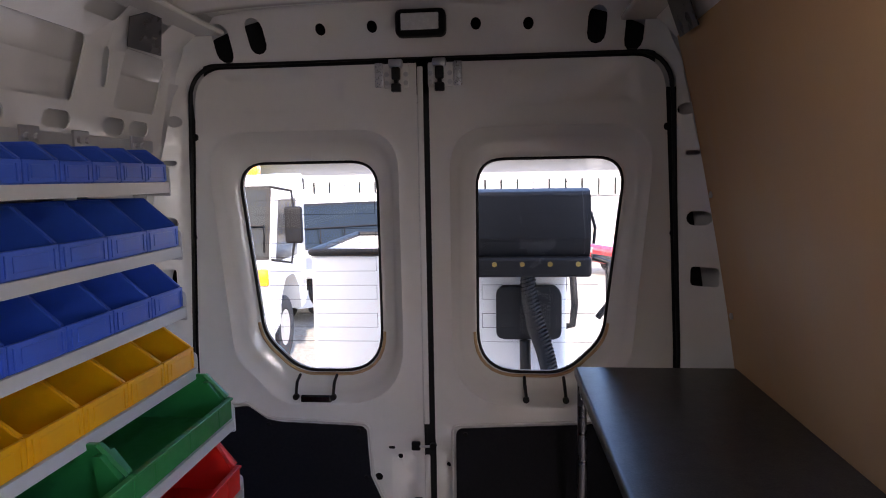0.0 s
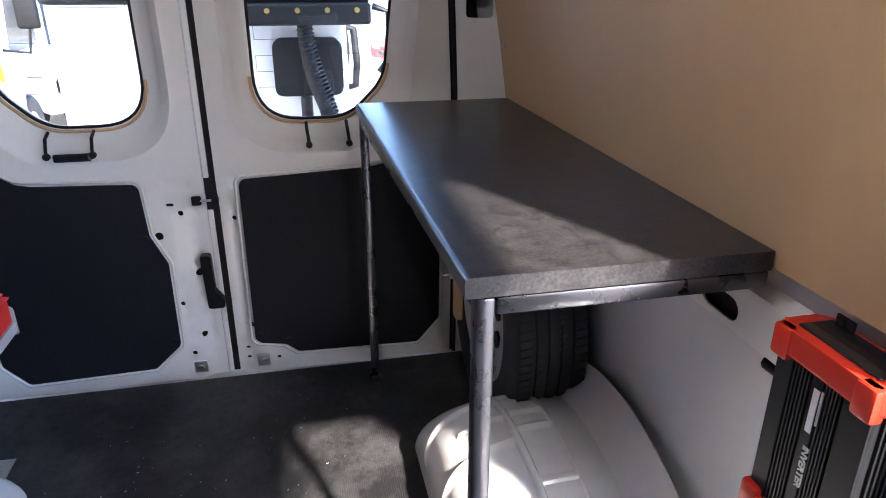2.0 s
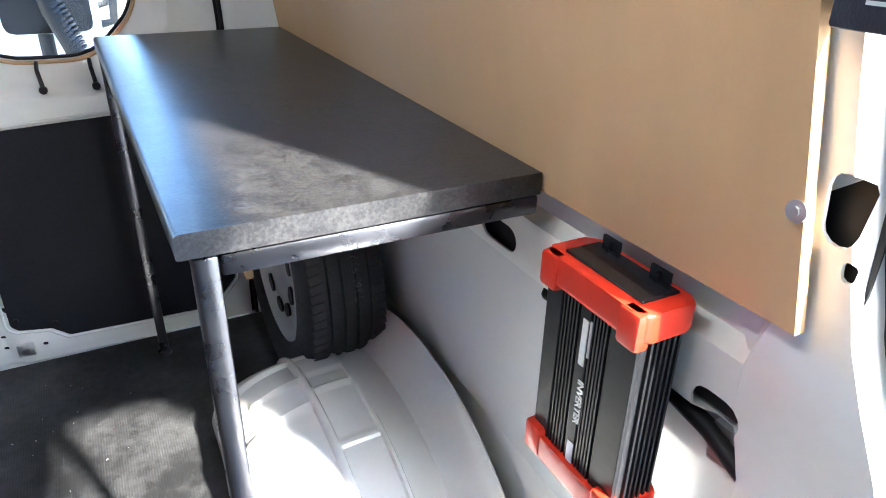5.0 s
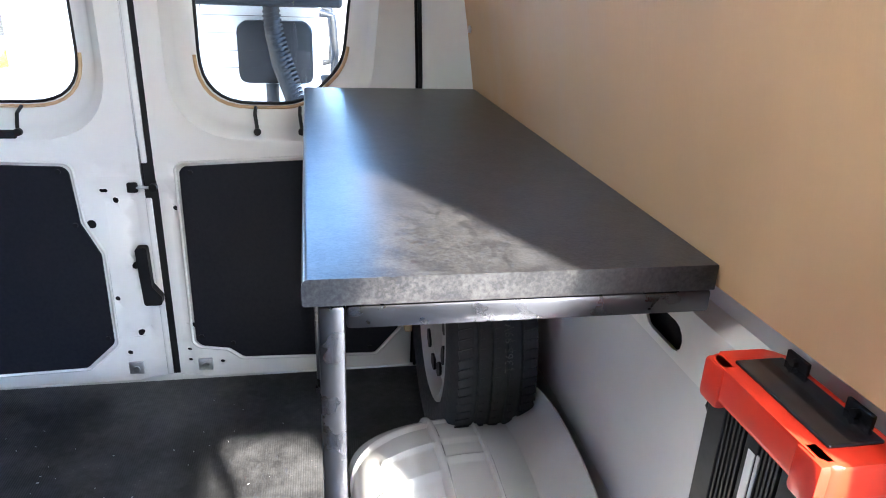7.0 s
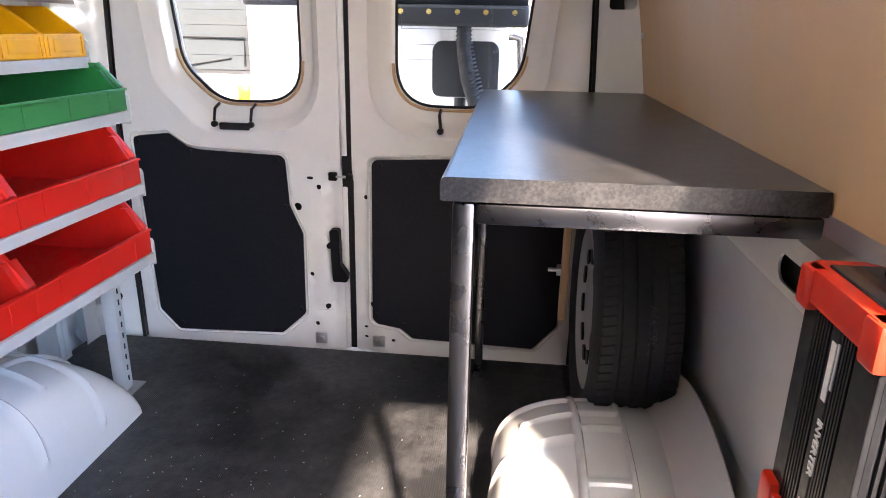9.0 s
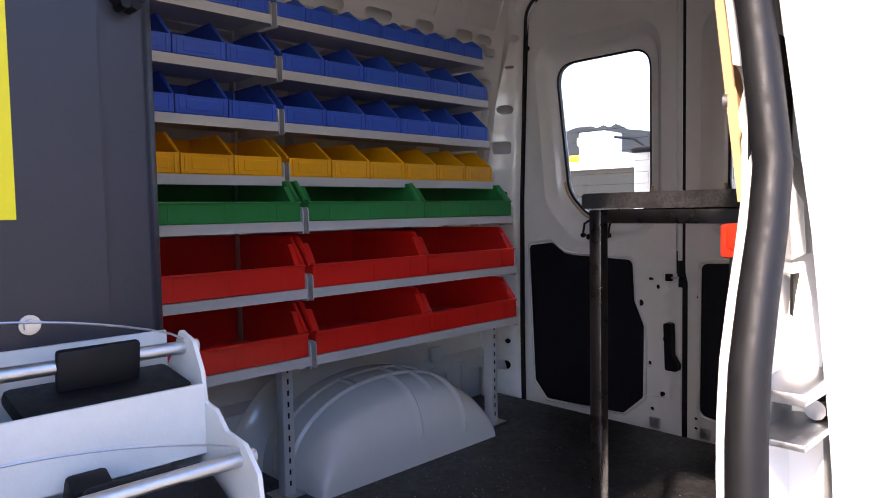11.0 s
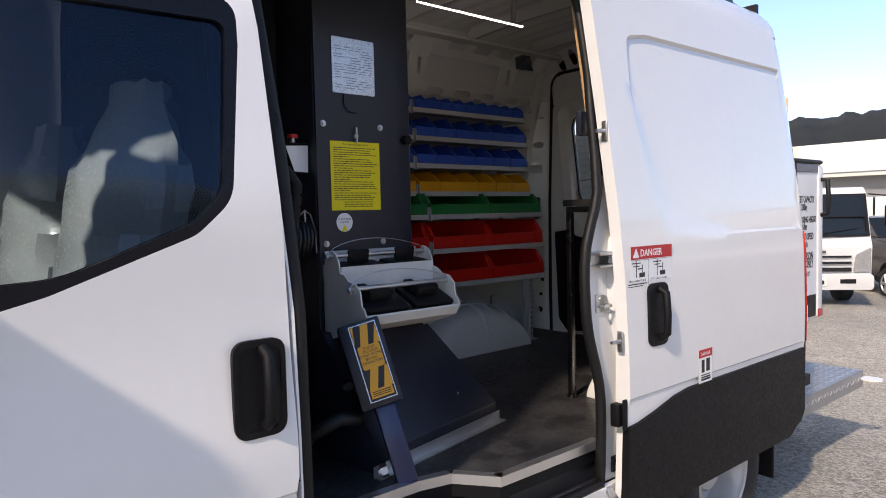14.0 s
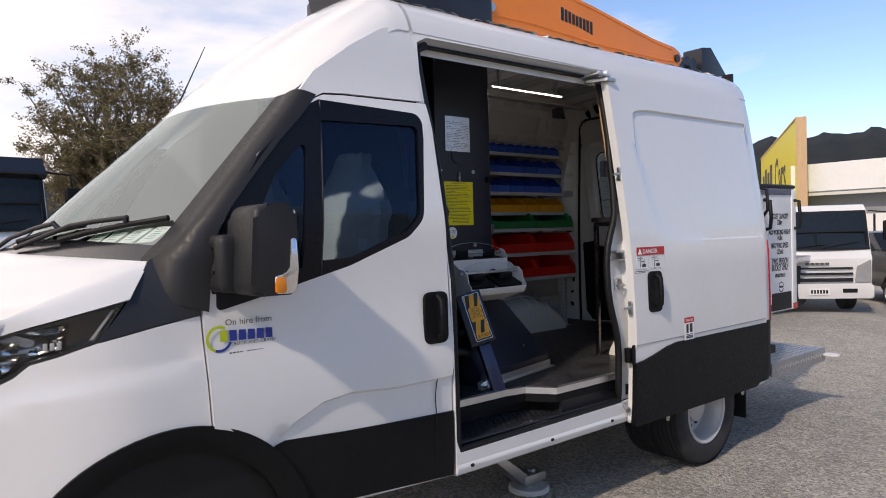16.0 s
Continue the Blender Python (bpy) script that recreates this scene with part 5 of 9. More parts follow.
def ceiling():
    bm = bm_new()
    xs = [CX + 0.66 * (-1 + 2 * i / 16) for i in range(17)]
    ys = [-0.06 - 0.0385 * j for j in range(76)]
    rows = []
    for y in ys:
        row = []
        ph = ((-y) % 0.56)
        rib = 0.035 * smooth01((0.05 - abs(ph - 0.28)) / 0.02)
        small = 0.006 * math.cos(y * 2 * math.pi / 0.11)
        for x in xs:
            u = (x - CX) / 0.66
            z = 2.600 - 0.03 * u ** 4 - rib - small
            row.append(bm.verts.new((x, y, z)))
        rows.append(row)
    for A, B in zip(rows, rows[1:]):
        for k in range(len(A) - 1):
            bm.faces.new((A[k], A[k + 1], B[k + 1], B[k]))
    part("ceiling_skin", bm, INNER, van, smooth=40)
    bm = bm_new()
    for s in (-1, 1):
        box(bm, (CX + s * 0.615 - 0.05, -2.95, 2.530), (CX + s * 0.615 + 0.05, -0.08, 2.545), 0.005)
    part("roof_rail", bm, INNER, van)
    bm = bm_new()
    box(bm, (0.1984, -1.90, 2.3815), (0.2016, -1.268, 2.385), 0.001)
    led = part("led_strip", bm, LED, van, "lit white led strip light")
    bm = bm_new()
    box(bm, (0.194, -1.905, 2.3855), (0.206, -1.262, 2.391), 0.002)
    part("led_channel", bm, ALLOY, van, "aluminium light channel")
    for y in (-1.84, -1.33):
        bm = bm_new()
        box(bm, (0.192, y - 0.010, 2.392), (0.208, y + 0.010, 2.585), 0.002)
        part("light_bracket", bm, ALLOY, van)


def rear_frame():
    """Rear portal: header over the doors and the two corner pillars."""
    inner = [(0.778, 0.63), (0.782, 1.0), (0.778, 1.58), (0.762, 2.0), (0.752, 2.345)] + arc((0.655, 2.362), 0.100, 8, 90, 8) + arc((-0.605, 2.362), 0.100, 90, 172, 8) + [(-0.698, 2.345), (-0.708, 2.0), (-0.726, 1.58), (-0.732, 1.0), (-0.728, 0.63)]
    zs = [0.63 + 0.1 * k for k in range(19)]
    outer = [(2 * CX - inner_x(z) - 0.01, z) for z in zs] + [(-0.66, 2.54), (-0.56, 2.61), (-0.4, 2.63), (0.44, 2.63), (0.60, 2.61), (0.70, 2.54)] + [(inner_x(z) + 0.012, z) for z in reversed(zs)]
    holes = [oval(x, z, 0.030, 0.030, 6) for x, z in ((-0.261, 2.538), (-0.110, 2.540), (0.186, 2.538), (0.333, 2.534))]
    holes += [oval(-0.562, 2.511, 0.052, 0.100, 6), oval(-0.456, 2.526, 0.052, 0.092, 6), oval(0.523, 2.524, 0.052, 0.092, 6), oval(0.627, 2.508, 0.052, 0.100, 6)]
    for sgn in (1, -1):
        def at(x):
            return x if sgn > 0 else 0.045 - x
        for x, z, w, h in ((0.775, 2.290, 0.040, 0.034), (0.793, 2.166, 0.036, 0.015), (0.812, 1.981, 0.062, 0.042), (0.848, 0.83, 0.075, 0.042), (0.822, 0.94, 0.024, 0.024), (0.868, 0.94, 0.024, 0.024)):
            holes.append(oval(at(x), z, w, h, 6))
        for x0, z0, x1, z1 in ((0.795, 1.786, 0.862, 1.842), (0.800, 1.03, 0.822, 1.09)):
            a, b = sorted((at(x0), at(x1)))
            holes.append(rect(a, z0, b, z1, 0.012, 4))
    swage = [2.05, 1.91, 1.72, 1.60, 0.76, 0.78]

    def lay(x, z):
        d = edge_distance((x, z), inner)
        y = -0.022 - 0.020 * smooth01(d / 0.02) - 0.085 * smooth01((d - 0.01) / 0.15)
        if z < 2.3:
            for q in swage:
                y -= 0.007 * math.exp(-((z - q) / 0.012) ** 2) * smooth01((d - 0.02) / 0.02)
        return (x, y, z)
    bm = bm_new()
    sheet(bm, outer + inner, holes, lay, 0.003, 0.022, (0, 1, 0))
    part("rear_portal", bm, INNER, van, "white pressed rear door frame", smooth=50)
    for sgn in (1, -1):
        bm = bm_new()
        vs = [bm.verts.new(p) for p in ((CX + sgn * 0.655, -0.425, 2.508), (CX + sgn * 0.62, -0.335, 2.548), (CX + sgn * 0.692, -0.213, 2.453), (CX + sgn * 0.692, -0.38, 2.448))]
        bm.faces.new(vs)
        thicken(bm, 0.003)
        part("roof_gusset", bm, RAW_STEEL, van, "grey steel corner gusset")
    # Black pieces added behind the portal's holes, in place of the cavity's shade.
    bm = bm_new()
    box(bm, (-0.66, 0.02, 2.36), (0.70, 0.05, 2.60))
    part("header_hole_backing", bm, SEAL, van)
    for s in (-1, 1):
        bm = bm_new()
        prism(bm, [(s * 0.74, 0.6), (s * 0.93 - (0.04 if s < 0 else 0) * s, 0.6), (s * 0.89 - (0.04 if s < 0 else 0) * s, 1.5), (s * 0.76, 2.36), (s * 0.70, 2.36)], "y", 0.02, 0.05)
        part("pillar_hole_backing", bm, SEAL, van)
    bm = bm_new()
    box(bm, (-0.034, -0.150, 2.497), (0.106, -0.095, 2.571), 0.016, 3)
    lamp = part("load_lamp", bm, BLACK_TRIM, van, "black framed load-space lamp, unlit", smooth=40)
    bm = bm_new()
    box(bm, (-0.016, -0.156, 2.511), (0.088, -0.148, 2.556), 0.006)
    part("lens", bm, PLASTIC_FILM, lamp, "clear ribbed lens")
    bm = bm_new()
    pipe(bm, [(-0.728, -0.01, 0.66), (-0.728, -0.01, 1.58), (-0.708, -0.01, 2.0), (-0.692, -0.01, 2.36)] + [(x, -0.01, z) for x, z in arc((-0.595, 2.362), 0.097, 170, 92, 6)] + [(0.0, -0.01, 2.466)]
         + [(x, -0.01, z) for x, z in arc((0.645, 2.362), 0.097, 88, 10, 6)] + [(0.748, -0.01, 2.3), (0.757, -0.01, 2.0), (0.775, -0.01, 1.58), (0.776, -0.01, 0.66)], 0.007, 8)
    part("rear_seal", bm, SEAL, van, "black rubber door seal", smooth=60)
    bm = bm_new()
    box(bm, (0.004, 0.02, 0.66), (0.040, 0.04, 2.465))
    part("centre_seal", bm, SEAL, van)
    for z0, z1 in ((0.66, 1.235), (1.335, 2.44)):
        bm = bm_new()
        box(bm, (0.0045, 0.010, z0), (0.022, 0.0195, z1), 0.004, 2)
        part("door_flange", bm, INNER, van, "white folded edge along the meeting rear doors", smooth=40)


def rear_door(s):
    """One rear door seen from inside; s -1 is the off-side leaf."""
    mx = 0.0225

    def fx(x):
        return x if s < 0 else 2 * mx - x
    edge = [(0.004, 0.655), (-0.716, 0.655), (-0.720, 1.0), (-0.716, 1.58), (-0.700, 1.985), (-0.682, 2.36)] + arc((-0.595, 2.362), 0.085, 165, 92, 6) + [(0.004, 2.448)]
    win = rounded([(-0.583, 2.163), (-0.133, 2.163), (-0.130, 1.494), (-0.405, 1.493), (-0.518, 1.605)], [0.085, 0.085, 0.17, 0.15, 0.15], 8)
    ring = rounded([(-0.662, 2.262), (-0.052, 2.262), (-0.048, 1.402), (-0.45, 1.395), (-0.598, 1.55)], [0.13, 0.13, 0.20, 0.14, 0.14], 8)
    small = [(-0.709, 1.985), (-0.709, 1.935)]
    holes = [win] + [oval(a, b, 0.019, 0.022, 5) for a, b in small] + [oval(-0.687, 2.245, 0.018, 0.022, 5)]
    if s < 0:
        holes += [oval(-0.072, 1.232, 0.016, 0.018, 5), oval(-0.098, 1.262, 0.022, 0.010, 5), oval(-0.106, 0.93, 0.014, 0.016, 5), oval(-0.092, 0.752, 0.016, 0.016, 5), oval(-0.142, 1.165, 0.026, 0.026, 6), oval(-0.042, 1.03, 0.026, 0.026, 6), oval(-0.055, 0.815, 0.018, 0.02, 5)]
    else:
        holes += [oval(-0.030, 0.742, 0.014, 0.010, 5), oval(-0.030, 0.705, 0.014, 0.010, 5), oval(-0.128, 0.705, 0.014, 0.012, 5), oval(-0.035, 1.20, 0.014, 0.016, 5), oval(-0.055 + 0.0, 0.83, 0.018, 0.02, 5)]

    dents = [rounded([(-0.61, 2.31), (-0.215, 2.31), (-0.215, 2.425), (-0.60, 2.425)], 0.02, 4), rounded([(-0.118, 1.30), (-0.03, 1.30), (-0.03, 1.345), (-0.118, 1.345)], 0.01, 3), rounded([(-0.125, 0.80), (-0.02, 0.80), (-0.02, 1.25), (-0.10, 1.25), (-0.10, 1.06), (-0.125, 1.02)], 0.015, 3)]

    def lay(x, z):
        y = 0.0
        if inside((x, z), ring):
            dw = edge_distance((x, z), win) if not inside((x, z), win) else 0
            dr = edge_distance((x, z), ring)
            t = dr / (dr + dw + 1e-6)
            q = max(0.0, t - 0.06) / 0.94
            y = 0.060 * (0.62 * min(1.0, q / 0.42) ** 1.5 + 0.38 * smooth01((q - 0.30) / 0.65)) - 0.005 * math.exp(-((t - 0.03) / 0.06) ** 2)
        else:
            d = edge_distance((x, z), ring)
            y = -0.004 * math.exp(-((d + 0.01) / 0.02) ** 2)
        for poly in dents:
            if inside((x, z), poly):
                y += 0.007 * smooth01(edge_distance((x, z), poly) / 0.014)
        if z < 1.33 and x > -0.13:
            y += 0.02 * smooth01((x + 0.06) / 0.03) * smooth01((1.30 - z) / 0.04)
        return (fx(x), y, z)
    bm = bm_new()
    bands = [[(a[0] + (b[0] - a[0]) * k, a[1] + (b[1] - a[1]) * k) for a, b in zip(ring, win)] for k in (0.05, 0.12, 0.20, 0.28, 0.36, 0.45, 0.55, 0.66, 0.80, 0.92)]
    inset = [[(p[0] + (sum(q[0] for q in d) / len(d) - p[0]) * 0.10, p[1] + (sum(q[1] for q in d) / len(d) - p[1]) * 0.10) for p in d] for d in dents]
    sheet(bm, edge, holes, lay, 0.004, 0.03, (0, 1, 0), lines=[ring] + bands + dents + inset)
    door = part("rear_door", bm, INNER, van, "white inner skin of a rear door with a rounded window", smooth=50)
    # outside skin
    bm = bm_new()
    sheet(bm, [(fx(a), b) for a, b in edge], [[(fx(a), b) for a, b in win]], flat("y", 0.085), 0.004, 0.15, (0, 1, 0))
    part("outer_skin", bm, WHITE, door)
    # window rubber, tan bead and pane
    bm = bm_new()
    pipe(bm, [(fx(a), 0.062, b) for a, b in win], 0.0048, 8, closed=True)
    part("window_rubber", bm, SEAL, door, smooth=60)
    bm = bm_new()
    grow = [(fx(-0.345 + (a + 0.345) * 1.045), 1.83 + (b - 1.83) * 1.03) for a, b in win]
    low = [(a, 0.054, b) for a, b in grow if b < 1.80]
    k = max(range(len(low)), key=lambda i: (Vector(low[i]) - Vector(low[i - 1])).length)
    pipe(bm, low[k:] + low[:k], 0.005, 6)
    part("adhesive_bead", bm, TAN_WOOD, door, "brown line of window adhesive", smooth=60)
    bm = bm_new()
    sheet(bm, [(fx(a), b) for a, b in win], [], flat("y", 0.066), 0.0, 0)
    p = part("pane", bm, GLASS, door)
    p.visible_shadow = False
    bm = bm_new()
    a0, a1 = (-0.545, -0.145)
    for i in range(12):
        z = 2.09 - i * 0.0455
        l0 = a0 + (0.05 * (i / 11) if i > 2 else 0)
        x0, x1 = sorted((fx(l0 + 0.01), fx(a1)))
        box(bm, (x0, 0.0640, z - 0.0006), (x1, 0.0648, z + 0.0006))
        if i % 2 and i < 11:
            xx = fx(a1) if s < 0 else fx(a1)
            box(bm, (xx - 0.0006, 0.0640, z - 0.0455), (xx + 0.0006, 0.0648, z))
    part("heater_wire", bm, SEAL, p)
    # black lining board
    top = [(-0.682, 1.378), (-0.56, 1.392), (-0.50, 1.350), (-0.46, 1.342), (-0.19, 1.332), (-0.176, 1.318), (-0.168, 1.17), (-0.127, 1.075), (-0.130, 0.79), (-0.215, 0.712), (-0.590, 0.702), (-0.655, 0.775)]
    if s > 0:
        top = [(-0.682, 1.378), (-0.56, 1.392), (-0.50, 1.356), (-0.46, 1.348), (-0.075, 1.330), (-0.062, 1.318), (-0.058, 0.785), (-0.075, 0.768), (-0.155, 0.755), (-0.195, 0.722), (-0.600, 0.712), (-0.676, 0.80)]
    board = rounded(top, 0.022, 4)
    bm = bm_new()
    sheet(bm, [(fx(a), b) for a, b in board], [], flat("y", -0.008), 0.006, 0.15, (0, 1, 0))
    pb = part("lining_board", bm, PANEL_BLACK, door, "black lining board")
    n = len(top)
    for k in range(n):
        c = (sum(p[0] for p in top) / n, sum(p[1] for p in top) / n)
        a, b = top[k][0] + (c[0] - top[k][0]) * 0.06, top[k][1] + (c[1] - top[k][1]) * 0.06
        if k % 2 == 0:
            bm = bm_new()
            bar(bm, (fx(a), -0.008, b), (fx(a), -0.012, b), 0.007, 10)
            part("board_clip", bm, BLACK_TRIM, pb)
    # pressed edge round the board: a shallow rolled lip
    bm = bm_new()
    lip = [(fx(-0.40 + (a + 0.40) * 1.035), 1.05 + (b - 1.05) * 1.03) for a, b in board]
    pipe(bm, [(a, -0.0005, b) for a, b in lip], 0.0045, 6, closed=True)
    part("pressed_lip", bm, INNER, door, smooth=60)
    # latch, wiring recess and pull under the window
    for a in (-0.395, -0.275):
        bm = bm_new()
        pipe(bm, [(fx(a), 0.03, 1.487), (fx(a), -0.006, 1.475), (fx(a - 0.004), -0.010, 1.437)], 0.005, 6)
        bar(bm, (fx(a - 0.004), -0.004, 1.427), (fx(a - 0.004), -0.016, 1.427), 0.010, 10)
        part("wire_clip", bm, SEAL, door)
    bm = bm_new()
    if s < 0:
        box(bm, (-0.385, -0.012, 1.408), (-0.285, 0.0, 1.432), 0.008)
        part("grab_recess", bm, GLOSS_BLACK, door)
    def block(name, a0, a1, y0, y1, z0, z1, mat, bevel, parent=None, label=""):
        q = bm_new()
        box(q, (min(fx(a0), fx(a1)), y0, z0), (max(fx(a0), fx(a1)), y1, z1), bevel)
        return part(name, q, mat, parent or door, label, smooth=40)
    # Added black sheets make the door holes as dark as a closed cavity.
    block("door_hole_backing", -0.165, -0.006, 0.036, 0.042, 0.67, 1.37, SEAL, 0.0)
    block("door_hole_backing", -0.714, -0.672, 0.030, 0.036, 1.45, 2.30, SEAL, 0.0)
    o = 0.0 if s < 0 else 0.024
    block("striker_plate", o - 0.120, o - 0.094, -0.010, 0.001, 2.378, 2.450, PLATE, 0.010, None, "dull steel plate")
    latch = block("top_latch", o - 0.092, o - 0.018, -0.004, 0.001, 2.376, 2.446, INNER, 0.002, None, "pressed latch plate with steel bolts")
    block("latch_bracket", o - 0.074, o - 0.034, -0.034, -0.004, 2.434, 2.456, STEEL, 0.004, latch, "folded steel latch bracket")
    block("latch_hook", o - 0.066, o - 0.042, -0.030, -0.004, 2.398, 2.434, SEAL, 0.004, latch, "black latch hook")
    block("latch_hook", o - 0.060, o - 0.048, -0.024, -0.004, 2.385, 2.400, SEAL, 0.002, latch, "black latch hook")
    block("latch_foot", o - 0.068, o - 0.040, -0.028, -0.004, 2.363, 2.387, SEAL, 0.003, latch, "black latch foot")
    for a in (-0.084, -0.026):
        for z in (2.390, 2.415):
            q = bm_new()
            bar(q, (fx(a + o), -0.002, z), (fx(a + o), -0.009, z), 0.0075, 8)
            part("latch_bolt", q, STEEL, latch)
    for a, z in ((-0.078, 0.700),):
        bm = bm_new()
        box(bm, (min(fx(a - 0.022), fx(a + 0.022)), -0.010, z - 0.02), (max(fx(a - 0.022), fx(a + 0.022)), 0.0, z + 0.022), 0.008, 2)
        bar(bm, (fx(a), -0.010, z), (fx(a), -0.014, z), 0.010, 10)
        part("lashing_eye", bm, STEEL, door, smooth=40)
    if s < 0:
        bm = bm_new()
        o = rounded([(-0.032, 1.10), (0.0, 1.10), (0.002, 0.98), (0.026, 0.945), (0.024, 0.92), (-0.025, 0.92)], 0.010)
        sheet(bm, o, [], flat("y", -0.030), 0.03, 0, (0, 1, 0))
        part("release_lever", bm, BLACK_TRIM, door, "black release lever", smooth=40)
        bm = bm_new()
        box(bm, (-0.034, -0.014, 1.258), (-0.006, 0.0, 1.286), 0.004)
        latch = part("centre_latch", bm, BLACK_TRIM, door, "black latch block")
        bm = bm_new()
        bar(bm, (-0.010, -0.010, 1.272), (0.030, -0.010, 1.272), 0.004, 8)
        part("latch_pin", bm, STEEL, latch, "steel latch pin", smooth=40)
        bm = bm_new()
        bar(bm, (0.034, 0.002, 1.272), (0.034, -0.014, 1.272), 0.011, 12)
        part("latch_bolt", bm, BLACK_TRIM, latch, smooth=40)
    return door


left_wall()
right_wall()
ceiling()
rear_frame()
rear_door(-1)
rear_door(1)

# rear hinges handle on the corner pillar
bm = bm_new()
box(bm, (-0.80, -0.10, 1.47), (-0.765, -0.05, 1.62), 0.012)
part("grab_handle", bm, BLACK_TRIM, van, smooth=40)

# floor mat
bm = bm_new()
prism(bm, [(0.922, -0.085), (-0.855, -0.085), (-0.855, -2.92), (0.745, -2.92), (0.745, -2.38), (0.775, -2.262), (0.897, -2.175), (0.897, -1.70), (0.922, -1.68)], "z", FLOOR - 0.004, FLOOR)
tagged(part("floor_mat", bm, MAT, None, "black ribbed rubber floor mat, scuffed and dusty"), category="floor mat")


def crumbs():
    """Pale chips and crumbs left on the rubber floor."""
    random.seed(21)
    bm = bm_new()
    for k in range(300):
        x, y = random.gauss(-0.03, 0.20), random.gauss(-0.98, 0.22)
        if k % 3 == 0:
            x, y = random.uniform(-0.40, 0.40), random.uniform(-1.9, -0.2)
        if -0.42 < x < 0.42 and y < -0.12:
            ln, w = random.uniform(0.0008, 0.0030), random.uniform(0.0005, 0.0012)
            box(bm, (-ln, -w, 0.0), (ln, w, w), 0, 1, Matrix.Translation((x, y, FLOOR)) @ Matrix.Rotation(random.uniform(0, 3.1), 4, 'Z'))
    tagged(part("crumb", bm, SHELF_GREY, None, "pale crumbs and chips scattered on the rubber floor"), category="debris", kind="stuff")


crumbs()


def wheel_box(s):
    """Pressed wheel box rising from the floor along the side wall: an arch with a domed inner side and pressed ribs."""
    bm = bm_new()
    n, k = 190, 150
    y0, y1, top = (-1.315, -0.525, 0.975) if s < 0 else (-1.28, -0.54, 0.970)
    yc, hl = (y0 + y1) / 2, (y1 - y0) / 2
    depth = 0.405
    wall = 0.838 if s < 0 else 0.945

    def sup(q, e):
        return math.copysign(abs(q) ** e, q)

    def ridge(d, w):
        return math.exp(-(d / w) ** 8)
    rows = []
    for i in range(n + 1):
        b = math.pi * i / n
        cy, cz = -sup(math.cos(b), 0.90), sup(max(0.0, math.sin(b)), 0.92)
        row = []
        for j in range(k + 1):
            v = j / k
            if v < 0.34:
                t, sc = 0.40 * v / 0.34, 1.0
            else:
                w = (v - 0.34) / 0.66 * math.pi / 2
                t, sc = 0.40 + 0.60 * sup(math.sin(w), 0.90), sup(max(0.0, math.cos(w)), 0.50)
            yy = cy * (0.94 + 0.06 * sc)
            out = 0.008 * ridge(v - 0.30, 0.011) + 0.009 * ridge(v - 0.45, 0.012)
            if v > 0.45:
                for q, low in ((0.02, 0.97), (0.27, 0.70), (0.54, 0.98)):
                    out = max(out, 0.009 * ridge(yy - q, 0.020) * smooth01((v - 0.45) / 0.02) * smooth01((low - v) / 0.03))
            elif 0.30 < v:
                for q in (-0.32, 0.12, 0.30, 0.58):
                    out = max(out, 0.006 * ridge(yy - q, 0.022))
            out *= smooth01(cz / 0.25)
            g = 1 + out / 0.30
            row.append(bm.verts.new((s * (wall - depth * t - out * 0.5 * smooth01((v - 0.5) / 0.3)), yc + hl * yy * g, FLOOR + (top - FLOOR) * cz * sc * g)))
        rows.append(row)
    for A, B in zip(rows, rows[1:]):
        for j in range(k):
            bm.faces.new((A[j], A[j + 1], B[j + 1], B[j]))
    bmesh.ops.remove_doubles(bm, verts=bm.verts, dist=0.0002)
    part("wheel_box", bm, INNER, van, "white pressed wheel box", smooth=35)
    bm = bm_new()
    strip = []
    for i in range(41):
        a = math.pi * i / 40
        y, h = -math.cos(a), max(0.0, math.sin(a)) ** 0.9
        strip.append([bm.verts.new((s * (wall - 0.075), yc + hl * y, FLOOR + (top - FLOOR) * h + 0.002)),
                      bm.verts.new((s * (wall - 0.020), yc + (hl + 0.035) * y, FLOOR + (top - FLOOR + 0.036) * h + 0.004)),
                      bm.verts.new((s * (wall - 0.006), yc + (hl + 0.080) * y, FLOOR + (top - FLOOR + 0.080) * h + 0.004))])
    for A, B in zip(strip, strip[1:]):
        for j in range(2):
            bm.faces.new((A[j], A[j + 1], B[j + 1], B[j]))
    thicken(bm, 0.003)
    part("wheel_box_flange", bm, INNER, van, smooth=60)


wheel_box(-1)
wheel_box(1)


# ---------------------------------------------------------------- plywood lining
bm = bm_new()
sheet(bm, [(-0.12, 1.541), (-0.12, 2.475), (-1.622, 2.475), (-1.661, 1.80), (-1.684, 1.546), (-1.30, 1.541)], [], lambda y, z: (inner_x(z) - 0.004, y, z), 0.012, 0.12, (1, 0, 0))
ply = part("plywood_lining", bm, PLY, None, "varnished birch plywood lining bolted to the side wall", smooth=30)
tagged(ply, category="wall lining")
for y, z in ((-1.669, 1.653), (-1.60, 2.35), (-0.16, 1.72), (-0.15, 2.05), (-0.9, 2.45)):
    x = inner_x(z) - 0.004
    bm = bm_new()
    bar(bm, (x, y, z), (x - 0.005, y, z), 0.009, 16)
    bar(bm, (x - 0.005, y, z), (x - 0.007, y, z), 0.004, 8)
    part("screw", bm, STEEL, ply, smooth=40)

